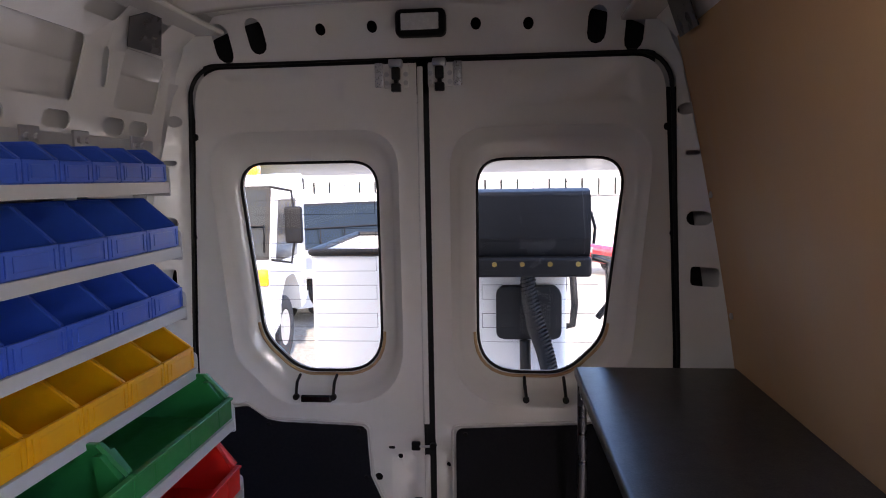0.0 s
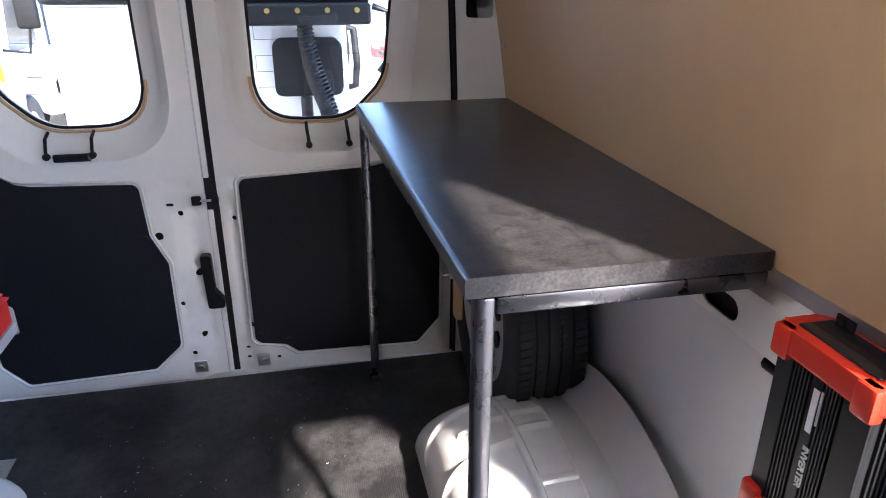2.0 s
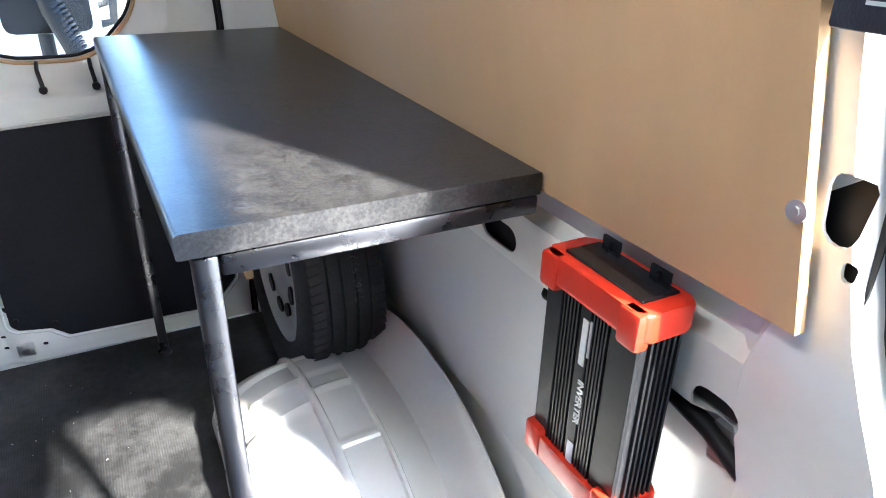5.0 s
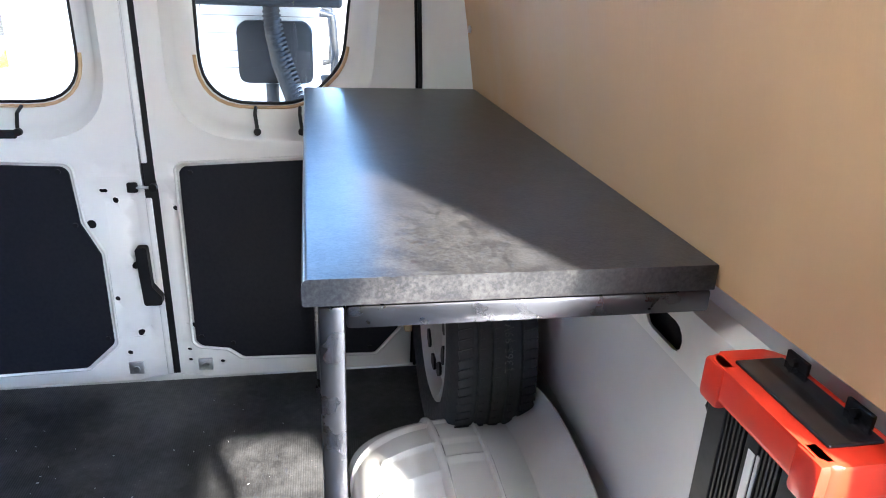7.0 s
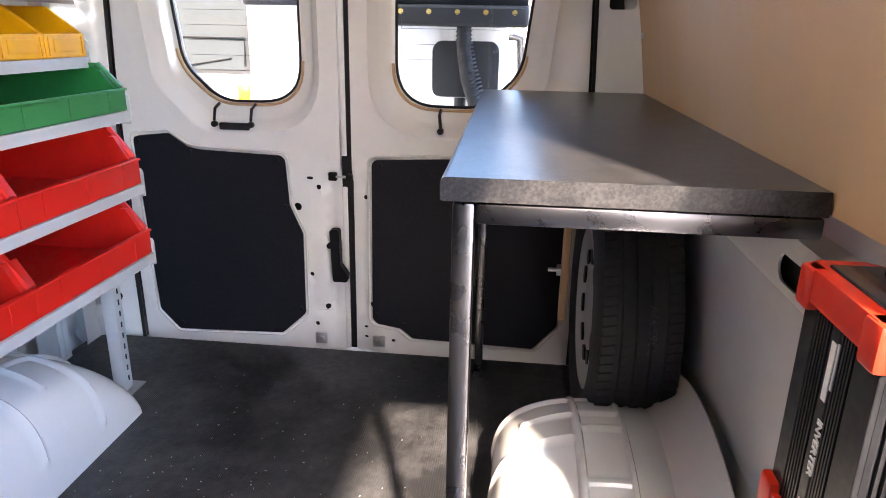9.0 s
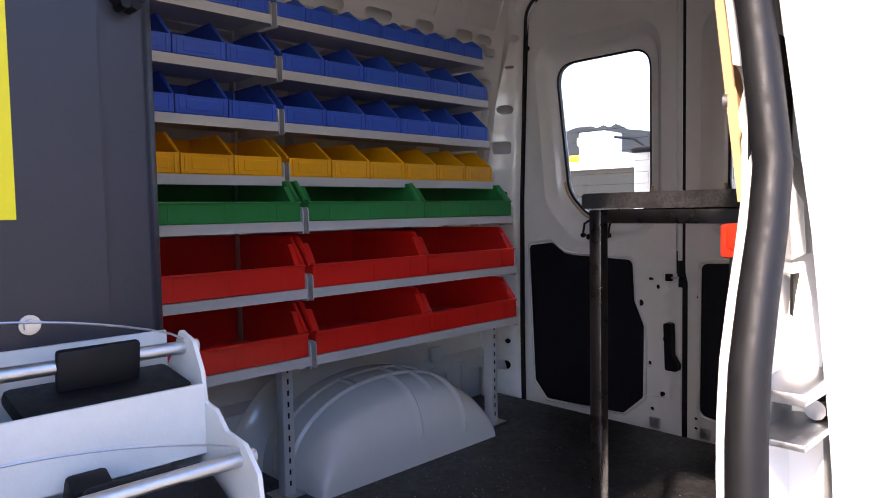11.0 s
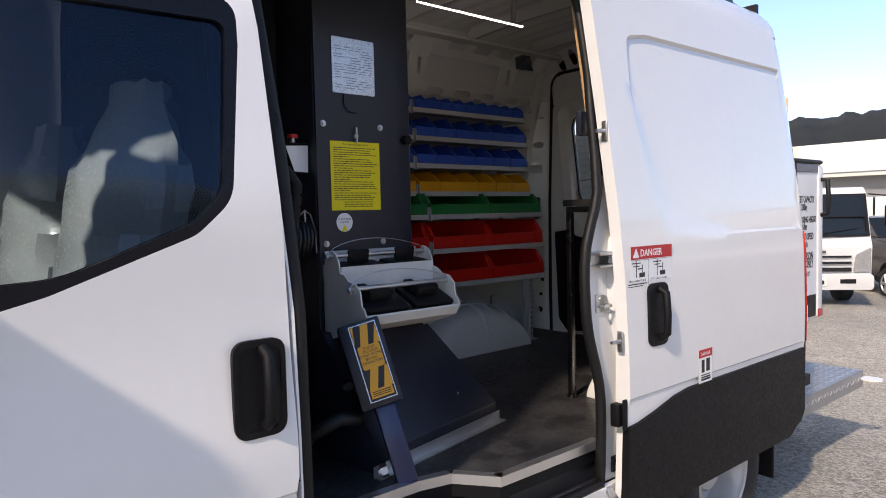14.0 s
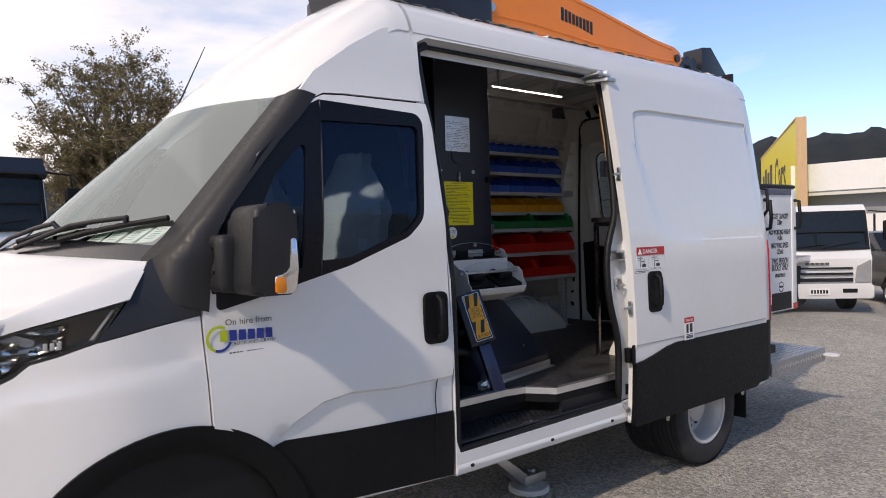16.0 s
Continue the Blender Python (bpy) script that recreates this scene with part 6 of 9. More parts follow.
# ---------------------------------------------------------------- workbench
bench = thing("workbench", "steel-framed workbench with a dark slate-look laminate top against the plywood", "workbench", (0, 0, FLOOR))
TOP = 0.868
bm = bm_new()
prism(bm, rounded([(0.457, TOP - 0.028), (0.899, TOP - 0.028), (0.899, TOP), (0.457, TOP)], [0.004, 0.001, 0.001, 0.008]), "y", -1.332, -0.138)
for v in bm.verts:
    if v.co.x < 0.6:
        v.co.x += 0.020 * (-0.140 - v.co.y) / 1.197
part("worktop", bm, SLATE, bench, "dark slate-look laminate worktop", smooth=30)


def square_tube(name, a, b, w=0.025):
    a, b = Vector(a), Vector(b)
    bm = bm_new()
    d = b - a
    vs = box(bm, (-w / 2, -w / 2, -d.length / 2), (w / 2, w / 2, d.length / 2), 0.004)
    bmesh.ops.transform(bm, matrix=Matrix.Translation((a + b) / 2) @ d.to_track_quat("Z", "Y").to_matrix().to_4x4(), verts=vs)
    part(name, bm, RAW_STEEL, bench, "bare steel square tube", smooth=30)


zt = TOP - 0.0425
square_tube("rail", (0.518, -1.318, zt), (0.898, -1.318, zt))
square_tube("rail", (0.505, -1.304, zt), (0.475, -0.203, zt))
square_tube("rail", (0.470, -0.165, zt), (0.895, -0.165, zt), 0.025)
square_tube("rail", (0.885, -1.304, zt), (0.885, -0.18, zt), 0.025)
square_tube("leg", (0.504, -1.318, zt + 0.0125), (0.504, -1.318, 0.0), 0.026)
square_tube("leg", (0.472, -0.190, zt + 0.0120), (0.476, -0.190, 0.0), 0.024)
for x, y, r in ((0.476, -0.190, 0.018), (0.504, -1.318, 0.022)):
    bm = bm_new()
    bar(bm, (x, y, 0.0), (x, y, 0.012), r, 12)
    part("foot", bm, RAW_STEEL, bench, smooth=40)

# ---------------------------------------------------------------- shelving on the off side
# height of the tray, how far its front stands from the wall, kind of bin, number in a bay
LEVELS = [(1.136, -0.400, "red", 2), (1.325, -0.407, "red", 2), (1.512, -0.420, "green", 2), (1.641, -0.510, "yellow", 6), (1.797, -0.530, "blue", 6), (1.948, -0.532, "blue", 6), (2.105, -0.553, "small", 9)]
BAYS = [(-1.343, -0.446), (-2.255, -1.358)]
BACK = -0.80
shelf_unit = thing("shelving_unit", "light grey steel van shelving with seven tilted trays of coloured bins", "shelving", (0, 0, FLOOR))


def shelving():
    for y0, y1 in BAYS:
        for z, xf, kind, n in LEVELS:
            bm = bm_new()
            zz = z - FLOOR
            deep = BACK if z < 2 else BACK + 0.03
            prism(bm, [(xf, zz - 0.022), (xf + 0.004, zz - 0.022), (xf + 0.004, zz + 0.004), (deep, zz + 0.004), (deep, zz), (xf, zz)], "y", y0, y1)
            tray = part("shelf", bm, SHELF_GREY, shelf_unit)
            for y in (y0, y1 - 0.003):
                bm = bm_new()
                o = rounded([(xf + 0.006, zz - 0.030), (deep, zz - 0.02), (deep, zz + 0.07), (xf + 0.02 - 0.06, zz + 0.045), (xf + 0.006, zz + 0.045)], [0.004, 0, 0, 0.02, 0.015])
                prism(bm, o, "y", y, y + 0.003)
                part("end_plate", bm, SHELF_GREY, tray)
        for y in ((y0 - 0.008, y1 + 0.020) if y0 > -2 else (y0 + 0.03,)):
            bm = bm_new()
            xl = -0.555
            box(bm, (xl - 0.020, y - 0.018, 0.0), (xl + 0.020, y + 0.018, 0.415), 0.003)
            box(bm, (xl - 0.075, y - 0.012, 0.392), (xl + 0.10, y + 0.012, 0.412), 0.003)
            up = part("upright", bm, SHELF_GREY, shelf_unit, smooth=30)
            bm = bm_new()
            box(bm, (xl - 0.045, y - 0.045, 0.0), (xl + 0.045, y + 0.045, 0.004), 0.001)
            part("foot_plate", bm, STEEL, up, "galvanised foot plate")
            bm = bm_new()
            for k in range(11):
                box(bm, (xl + 0.0195, y - 0.0028, 0.03 + 0.034 * k), (xl + 0.0212, y + 0.0028, 0.046 + 0.034 * k))
            tagged(part("slot_strip", bm, SEAL, up), kind="stuff")
            bm = bm_new()
            box(bm, (BACK + 0.005, y - 0.018, 0.37), (BACK + 0.035, y + 0.018, 1.44), 0.003)
            part("back_post", bm, SHELF_GREY, shelf_unit, smooth=30)


shelving()
bm = bm_new()
box(bm, (-0.755, -2.22, 2.192 - FLOOR), (-0.737, -0.165, 2.226 - FLOOR), 0.003)
part("mounting_rail", bm, SHELF_GREY, shelf_unit, "grey steel mounting rail")
for y in (-0.255, -0.50, -0.675, -1.02, -1.55):
    bm = bm_new()
    box(bm, (-0.738, y - 0.03, 2.188 - FLOOR), (-0.731, y + 0.03, 2.234 - FLOOR), 0.002)
    for k in (-0.015, 0.015):
        bar(bm, (-0.733, y + k, 2.211 - FLOOR), (-0.723, y + k, 2.211 - FLOOR), 0.008, 6)
    part("rail_clamp", bm, STEEL, shelf_unit, "zinc rail clamp")


def storage_bin(w, d, h, mat, name, label, lip):
    """Open-fronted stacking bin: x runs from the front (0) to the back (-d), y across."""
    root = thing(name, label, "storage bin", group=label)
    t = 0.003
    cut = d * (0.34 if w < 0.2 else 0.17)
    side = rounded([(0.0, 0.0), (0.0, h * lip), (-0.02 * d, h * lip), (-cut, h), (-d, h), (-d, 0.0)], [0.004, 0.003, 0.01, 0.012, 0.004, 0.004], 3)
    bm = bm_new()
    for y in (-w / 2, w / 2 - t):
        prism(bm, side, "y", y, y + t)
    box(bm, (-d, -w / 2 + t, 0.0), (0.0, w / 2 - t, t))
    box(bm, (-d, -w / 2 + t, t), (-d + t, w / 2 - t, h))
    # flared rims along the top of the sides and the front corner posts
    for s in (-1, 1):
        y = s * (w / 2)
        box(bm, (-d, y - 0.004, h - 0.006), (-cut, y + 0.004, h + 0.001), 0.001)
        pts = [(-cut, y, h - 0.002), (-0.02 * d, y, h * lip)]
        a, b = Vector(pts[0]), Vector(pts[1])
        pipe(bm, [a, b], 0.0038 if w < 0.2 else 0.0075, 6)
    if w > 0.2:
        for s in (-1, 1):
            y = s * (w / 2 - 0.012)
            prism(bm, rounded([(-0.012, 0.01), (-0.012, h * lip), (-0.045, h * 0.86), (-0.062, h * 0.86), (-0.05, 0.01)], 0.004, 2), "y", y - 0.009, y + 0.009)
    part("tub", bm, mat, root)
    bm = bm_new()
    box(bm, (-0.004, -w / 2, 0.002), (0.004, w / 2, h * lip), 0.0015)
    front = part("front_wall", bm, mat, root)
    n = 3 if w > 0.2 else 2
    for k in range(n):
        y = -w / 2 + w * (k + 0.5) / n if w > 0.2 else (-w / 2 + 0.012, w / 2 - 0.012)[k]
        bm = bm_new()
        box(bm, (0.0035, y - 0.0025, 0.006), (0.0052 if w > 0.2 else 0.0065, y + 0.0025, h * lip - 0.006), 0.001)
        part("front_rib", bm, mat, front)
    bm = bm_new()
    if w < 0.2:
        box(bm, (0.003, -w * 0.30, h * lip * 0.25), (0.0055, w * 0.30, h * lip * 0.80), 0.001)
        part("label_panel", bm, mat, front)
    else:
        box(bm, (0.0, -w / 2, h * lip - 0.006), (0.010, w / 2, h * lip), 0.002)
        part("front_lip", bm, mat, front)
    return root


KINDS = {"red": (0.143, BIN_RED, "large red plastic bin on a grey steel shelf", 0.47, 0.395),
         "green": (0.114, BIN_GREEN, "green plastic bin on a grey steel shelf", 0.49, 0.36),
         "yellow": (0.115, BIN_YELLOW, "yellow plastic bin on a grey steel shelf", 0.47, 0.26),
         "blue": (0.118, BIN_BLUE, "blue plastic bin on a grey steel shelf", 0.42, 0.24),
         "small": (0.078, BIN_BLUE, "small blue plastic bin on the top shelf", 0.55, 0.14)}
made_bins = {}
for z, xf, kind, n in LEVELS:
    h, mat, label, lip, d = KINDS[kind]
    for y0, y1 in BAYS:
        w = (y1 - y0 - 0.008) / n
        for k in range(n):
            m = pose(xf - 0.004, y0 + 0.004 + w * (k + 0.5), z + 0.0045, 0, 0, 0)
            key = (kind, round(w, 4))
            if key not in made_bins:
                made_bins[key] = storage_bin(w - 0.003, d, h, mat, "storage_bin", label, lip)
                made_bins[key].matrix_basis = m
            else:
                copy_thing(made_bins[key], m)
# ---------------------------------------------------------------- spare wheel under the bench
spare = wheel("spare wheel standing under the workbench behind the wheel box", (0.842, -0.415, FLOOR + 0.347), r=0.345, w=0.185, facing=-1, rim_in=False)
tagged(spare, category="wheel")
bm = bm_new()
box(bm, (0.695, -0.375, 0.98), (0.715, -0.335, 1.25), 0.004)
part("clamp_board", bm, TAN_WOOD, None, "pine clamp board on the spare wheel").name = "clamp_board"
clamp = bpy.data.objects["clamp_board"]
tagged(clamp, "pine board clamping the spare wheel", "clamp")
bm = bm_new()
bar(bm, (0.66, -0.355, 1.12), (0.72, -0.355, 1.12), 0.006, 10)
bar(bm, (0.683, -0.355, 1.12), (0.694, -0.355, 1.12), 0.016, 6)
part("clamp_bolt", bm, STEEL, clamp)
SPARE_TEXT = [("195/75R16C", 0.55), ("T365 99V", -0.35)]
for txt, a in SPARE_TEXT:
    lettering("size_lettering", txt, 0.026, Matrix.Rotation(a + radians(95), 4, 'X') @ Matrix.Translation((0.03, 0, 0.347)) @ Matrix.Rotation(radians(90), 4, 'Z'), CAR_GREY, spare, thick=0.0004)

# ---------------------------------------------------------------- inverter on the side wall
inv = thing("inverter", "black finned power inverter with red end caps on the wall", "inverter", (0.880, -1.501, 1.381))
W, D, Hh = 0.146, 0.062, 0.278
bm = bm_new()
box(bm, (-D / 2 + 0.006, -W / 2, -Hh / 2 + 0.03), (D / 2, W / 2, Hh / 2 - 0.03), 0.006)
sink = part("heatsink", bm, INV_BLACK, inv, "black finned heatsink")
for u0, u1, cnt in ((0.22, 0.38, 5), (0.56, 0.70, 5)):
    for k in range(cnt):
        y = W / 2 - W * (u0 + (u1 - u0) * k / (cnt - 1))
        bm = bm_new()
        box(bm, (-D / 2 + 0.001, y - 0.0014, -Hh / 2 + 0.03), (-D / 2 + 0.007, y + 0.0014, Hh / 2 - 0.03))
        part("fin", bm, INV_BLACK, sink)
for u0, u1 in ((0.0, 0.19), (0.41, 0.53), (0.73, 1.0)):
    bm = bm_new()
    box(bm, (-D / 2 + 0.001, W / 2 - W * u1, -Hh / 2 + 0.03), (-D / 2 + 0.007, W / 2 - W * u0, Hh / 2 - 0.03), 0.0015)
    part("flat_panel", bm, INV_BLACK, sink)
for k in range(6):
    x = -D / 2 + 0.016 + k * 0.0072
    for s in (-1, 1):
        bm = bm_new()
        box(bm, (x - 0.0015, s * W / 2 - 0.004, -Hh / 2 + 0.03), (x + 0.0015, s * W / 2 + 0.003, Hh / 2 - 0.03))
        part("fin", bm, INV_BLACK, sink)
for s in (-1, 1):
    bm = bm_new()
    z0, z1 = (Hh / 2 - 0.032, Hh / 2) if s > 0 else (-Hh / 2, -Hh / 2 + 0.032)
    o = rounded([(-D / 2 - 0.006, -W / 2 - 0.008), (D / 2 + 0.004, -W / 2 - 0.008), (D / 2 + 0.004, W / 2 + 0.008), (-D / 2 - 0.006, W / 2 + 0.008)], 0.014, 4)
    prism(bm, o, "z", z0, z1, 0.004)
    for yy in (-W / 2 - 0.006, W / 2 - 0.024):
        box(bm, (-D / 2 - 0.009, yy, min(z0, z1) - (0.010 if s > 0 else 0)), (-D / 2 + 0.01, yy + 0.030, max(z0, z1) + (0.010 if s < 0 else 0)), 0.005)
    cap = part("end_cap", bm, INV_RED, inv, "red plastic end cap", smooth=40)
    bm = bm_new()
    box(bm, (-D / 2 + 0.010, -W / 2 + 0.012, s * Hh / 2 - 0.001), (D / 2 - 0.004, W / 2 - 0.012, s * Hh / 2 + 0.003), 0.003)
    face = part("face_plate", bm, GLOSS_BLACK, cap, "black control face")
for y in (-0.03, 0.045):
    bm = bm_new()
    box(bm, (D / 2 - 0.003, y - 0.014, Hh / 2 - 0.012), (D / 2 + 0.001, y + 0.014, Hh / 2 + 0.012), 0.001)
    bar(bm, (D / 2 - 0.008, y, Hh / 2 + 0.006), (D / 2 - 0.002, y, Hh / 2 + 0.006), 0.004, 6)
    part("bracket", bm, BLACK_TRIM, inv, "black mounting bracket")
face_m = Matrix.Translation((-D / 2 - 0.0008 + 0.0065, 0, 0)) @ Euler((radians(90), 0, radians(-90))).to_matrix().to_4x4() @ Matrix.Rotation(radians(-90), 4, 'Z')
lettering("title", "INVERTER", 0.0135, face_m @ Matrix.Translation((0.018, -0.002, 0.0052)), SIGN_WHITE, inv, bold=0.0003)
bm = bm_new()
box(bm, (-D / 2 + 0.0002, -0.0025, 0.030), (-D / 2 + 0.0012, 0.0065, 0.088))
part("model_bar", bm, SIGN_WHITE, inv, "white model bar")
bm = bm_new()
box(bm, (-D / 2 + 0.0002, -0.0085, 0.045), (-D / 2 + 0.0012, -0.0050, 0.090))
part("maker_bar", bm, SHELF_GREY, inv, "grey maker bar")
bm = bm_new()
box(bm, (-D / 2 + 0.0002, -0.004, -0.108), (-D / 2 + 0.0012, 0.007, -0.078))
part("rating_bar", bm, SIGN_WHITE, inv, "white rating label")
# its cables on the wall
bm = bm_new()
pipe(bm, [(0.950, -1.30, 1.372), (0.951, -1.42, 1.376), (0.950, -1.54, 1.372), (0.948, -1.60, 1.364), (0.944, -1.655, 1.346)], 0.011, 8)
cb = part("wiring_conduit", bm, SEAL, None, "black corrugated conduit clipped along the wall", smooth=60)
tagged(cb, category="conduit")

# small control box on the door pillar
pil = thing("control_box", "small dark blue-black control box screwed to the white door pillar", "control box", (0.868, -1.692, 1.786))
bm = bm_new()
box(bm, (-0.010, -0.030, 0.0), (0.012, 0.020, 0.085), 0.003)
part("housing", bm, TOWER, pil, smooth=30)
bm = bm_new()
box(bm, (-0.0106, -0.022, 0.016), (-0.0100, -0.002, 0.0185))
part("text_bar", bm, SHELF_GREY, pil, "pale text bar")

# ---------------------------------------------------------------- lift pedestal inside the side door
tower = thing("lift_pedestal", "black powder-coated lift pedestal rising from floor to roof", "lift pedestal", (0, 0, FLOOR))


def tz(z):
    return z - FLOOR


bm = bm_new()
prism(bm, rounded([(0.338, -2.475), (0.338, -2.065), (0.315, -2.045), (0.285, -2.075), (0.16, -2.13), (-0.42, -2.13), (-0.42, -2.475)], [0.004, 0.015, 0.015, 0.02, 0.05, 0.03, 0.03]), "z", 0.0, tz(2.56))
part("column", bm, TOWER, tower, smooth=30)
bm = bm_new()
prism(bm, rounded([(-2.473, tz(1.26)), (-2.125, tz(1.26)), (-2.125, tz(2.50)), (-2.473, tz(2.50))], 0.006), "x", 0.338, 0.350, 0.002)
part("front_cover", bm, TOWER, tower, "black removable cover")
bm = bm_new()
box(bm, (-0.42, -2.53, tz(0.72)), (0.10, -2.476, tz(2.50)), 0.01)
part("back_plate", bm, TOWER, tower)
for y in (-2.446, -2.208):
    for z in (1.838, 1.425):
        bm = bm_new()
        bar(bm, (0.350, y, tz(z)), (0.353, y, tz(z)), 0.011, 16)
        bar(bm, (0.353, y, tz(z)), (0.360, y, tz(z)), 0.0075, 6)
        part("bolt", bm, STEEL, tower, "zinc bolt", smooth=30)
bm = bm_new()
bar(bm, (0.350, -2.318, tz(1.80)), (0.362, -2.318, tz(1.80)), 0.008, 12)
box(bm, (0.358, -2.321, tz(1.775)), (0.366, -2.315, tz(1.832)), 0.002)
part("quarter_turn_catch", bm, STEEL, tower, "steel quarter-turn catch")
bm = bm_new()
for k in range(6):
    a = math.pi * k / 3
    bar(bm, (0.338, -2.09 + 0.012 * math.cos(a), tz(1.80) + 0.012 * math.sin(a)), (0.365, -2.09 + 0.012 * math.cos(a), tz(1.80) + 0.012 * math.sin(a)), 0.006, 8)
bar(bm, (0.338, -2.09, tz(1.80)), (0.363, -2.09, tz(1.80)), 0.014, 12)
part("star_knob", bm, BLACK_TRIM, tower)
bm = bm_new()
pipe(bm, [(0.352, -2.36, tz(1.945)), (0.354, -2.362, tz(1.91)), (0.358, -2.345, tz(1.885)), (0.356, -2.31, tz(1.882))], 0.002, 6)
part("tether_wire", bm, SEAL, tower)
bm = bm_new()
prism(bm, rounded([(-2.405, tz(1.948)), (-2.229, tz(1.948)), (-2.229, tz(2.140)), (-2.405, tz(2.140))], 0.006), "x", 0.3515, 0.3535)
rp = part("rating_plate", bm, PLATE, tower, "engraved aluminium rating plate")
bm = bm_new()
random.seed(4)
for k in range(17):
    z = tz(2.108) - k * 0.0088
    y = -2.395
    while y < -2.245:
        w = random.uniform(0.02, 0.06)
        if random.random() < 0.8:
            box(bm, (0.3536, y, z - 0.0011), (0.3539, min(-2.24, y + w), z + 0.0011))
        y += w + 0.012
tagged(part("engraving_bar", bm, CAR_GREY, rp), kind="stuff")
# yellow instruction sheet
bm = bm_new()
box(bm, (0.3515, -2.4220, tz(1.540)), (0.3530, -2.2155, tz(1.781)))
sheet_y = part("instruction_sign", bm, SIGN_YELLOW, tower, "yellow operating instruction sign")
ROT_X = Euler((radians(90), 0, radians(90))).to_matrix().to_4x4()
lettering("heading", "Brief operating instructions", 0.0095, Matrix.Translation((0.3533, -2.318, tz(1.7685))) @ ROT_X, INK, sheet_y, thick=0.0001)
bm = bm_new()
for k in range(27):
    z = tz(1.7585) - k * 0.0079
    y, end = -2.410, -2.229 - random.uniform(0, 0.03) - (0.10 if k % 5 == 4 else 0)
    if k > 23:
        y, end = -2.37, -2.25
    while y < end:
        w = random.uniform(0.008, 0.022)
        box(bm, (0.3530, y, z - 0.0012), (0.3533, min(end, y + w), z + 0.0014))
        y += w + 0.0035
tagged(part("text_bar", bm, INK, sheet_y), kind="stuff")
bm = bm_new()
lathe(bm, [(0.033, 0), (0.033, 0.0015), (0.002, 0.0016)], Matrix.Translation((0.3515, -2.372, tz(1.498))) @ Euler((0, radians(90), 0)).to_matrix().to_4x4(), 32)
rs = part("round_sign", bm, SIGN_WHITE, tower, "round white outrigger sign")
lettering("words", "Out Riggers\nrequired", 0.0105, Matrix.Translation((0.3534, -2.372, tz(1.507))) @ ROT_X, INK, rs, thick=0.0001)
bm = bm_new()
prism(bm, rounded([(-2.385, tz(1.468)), (-2.359, tz(1.468)), (-2.372, tz(1.492))], 0.002), "x", 0.3531, 0.3535)
part("warning_triangle", bm, SIGN_YELLOW, rs)

# cover over the base of the pedestal
cover = thing("base_cover", "black folded steel cover at the foot of the pedestal", "cover", (0, 0, FLOOR))
bm = bm_new()
A = [(0.33, -2.50, 0.0), (0.655, -2.46, 0.0), (0.50, -1.785, 0.0), (0.30, -1.80, 0.0)]
B = [(0.33, -2.50, 0.425), (0.385, -2.49, 0.425), (0.385, -2.045, 0.415), (0.33, -2.045, 0.415)]
va = [bm.verts.new(p) for p in A]
vb = [bm.verts.new((0.655, -2.46, 0.07)), bm.verts.new((0.50, -1.785, 0.07))]
vt = [bm.verts.new(p) for p in B]
for f in ((va[1], va[2], vb[1], vb[0]), (vb[0], vb[1], vt[2], vt[1]), (vt[0], vt[1], vt[2], vt[3]), (va[2], va[3], vt[3], vt[2], vb[1]), (va[0], va[1], vb[0], vt[1], vt[0]), (va[3], va[0], vt[0], vt[3])):
    bm.faces.new(f)
bmesh.ops.bevel(bm, geom=bm.edges[:], offset=0.004, segments=2, affect='EDGES', profile=0.5)
part("folded_cover", bm, TOWER, cover, smooth=30)
bm = bm_new()
q = [Vector((0.662, -2.49, 0)), Vector((0.505, -1.775, 0))]
nx = Vector((0.03, 0.007, 0))
vs = [bm.verts.new(p) for p in (q[0], q[1], q[1] + nx, q[0] + nx)] + [bm.verts.new(p + Vector((0, 0, 0.004))) for p in (q[0], q[1], q[1] + nx, q[0] + nx)]
for f in ((0, 1, 2, 3), (4, 5, 6, 7), (0, 1, 5, 4), (1, 2, 6, 5), (2, 3, 7, 6), (3, 0, 4, 7)):
    bm.faces.new([vs[i] for i in f])
w2 = [bm.verts.new(p) for p in (q[0] + Vector((0, 0, 0.004)), q[1] + Vector((0, 0, 0.004)), q[1] + Vector((0, 0, 0.038)), q[0] + Vector((0, 0, 0.038)))]
bm.faces.new(w2)
part("angle_strip", bm, ALLOY, cover, "aluminium angle along its foot")
for t, h in ((0.18, 0.75), (0.62, 0.80), (0.30, 0.25), (0.75, 0.22), (0.5, 0.5)):
    p0 = Vector((0.655, -2.46, 0.07)).lerp(Vector((0.50, -1.785, 0.07)), t)
    p1 = Vector((0.385, -2.49, 0.425)).lerp(Vector((0.385, -2.045, 0.415)), t)
    p = p0.lerp(p1, h)
    bm = bm_new()
    bar(bm, p - Vector((0.002, 0, 0.002)), p + Vector((0.004, 0, 0.003)), 0.006, 10)
    part("rivet", bm, STEEL, cover)

# cream pad rack
rack = thing("pad_rack", "off-white steel rack holding black outrigger pads on the pedestal", "rack", (0, 0, 1.10))


def rz(z):
    return z - 1.10


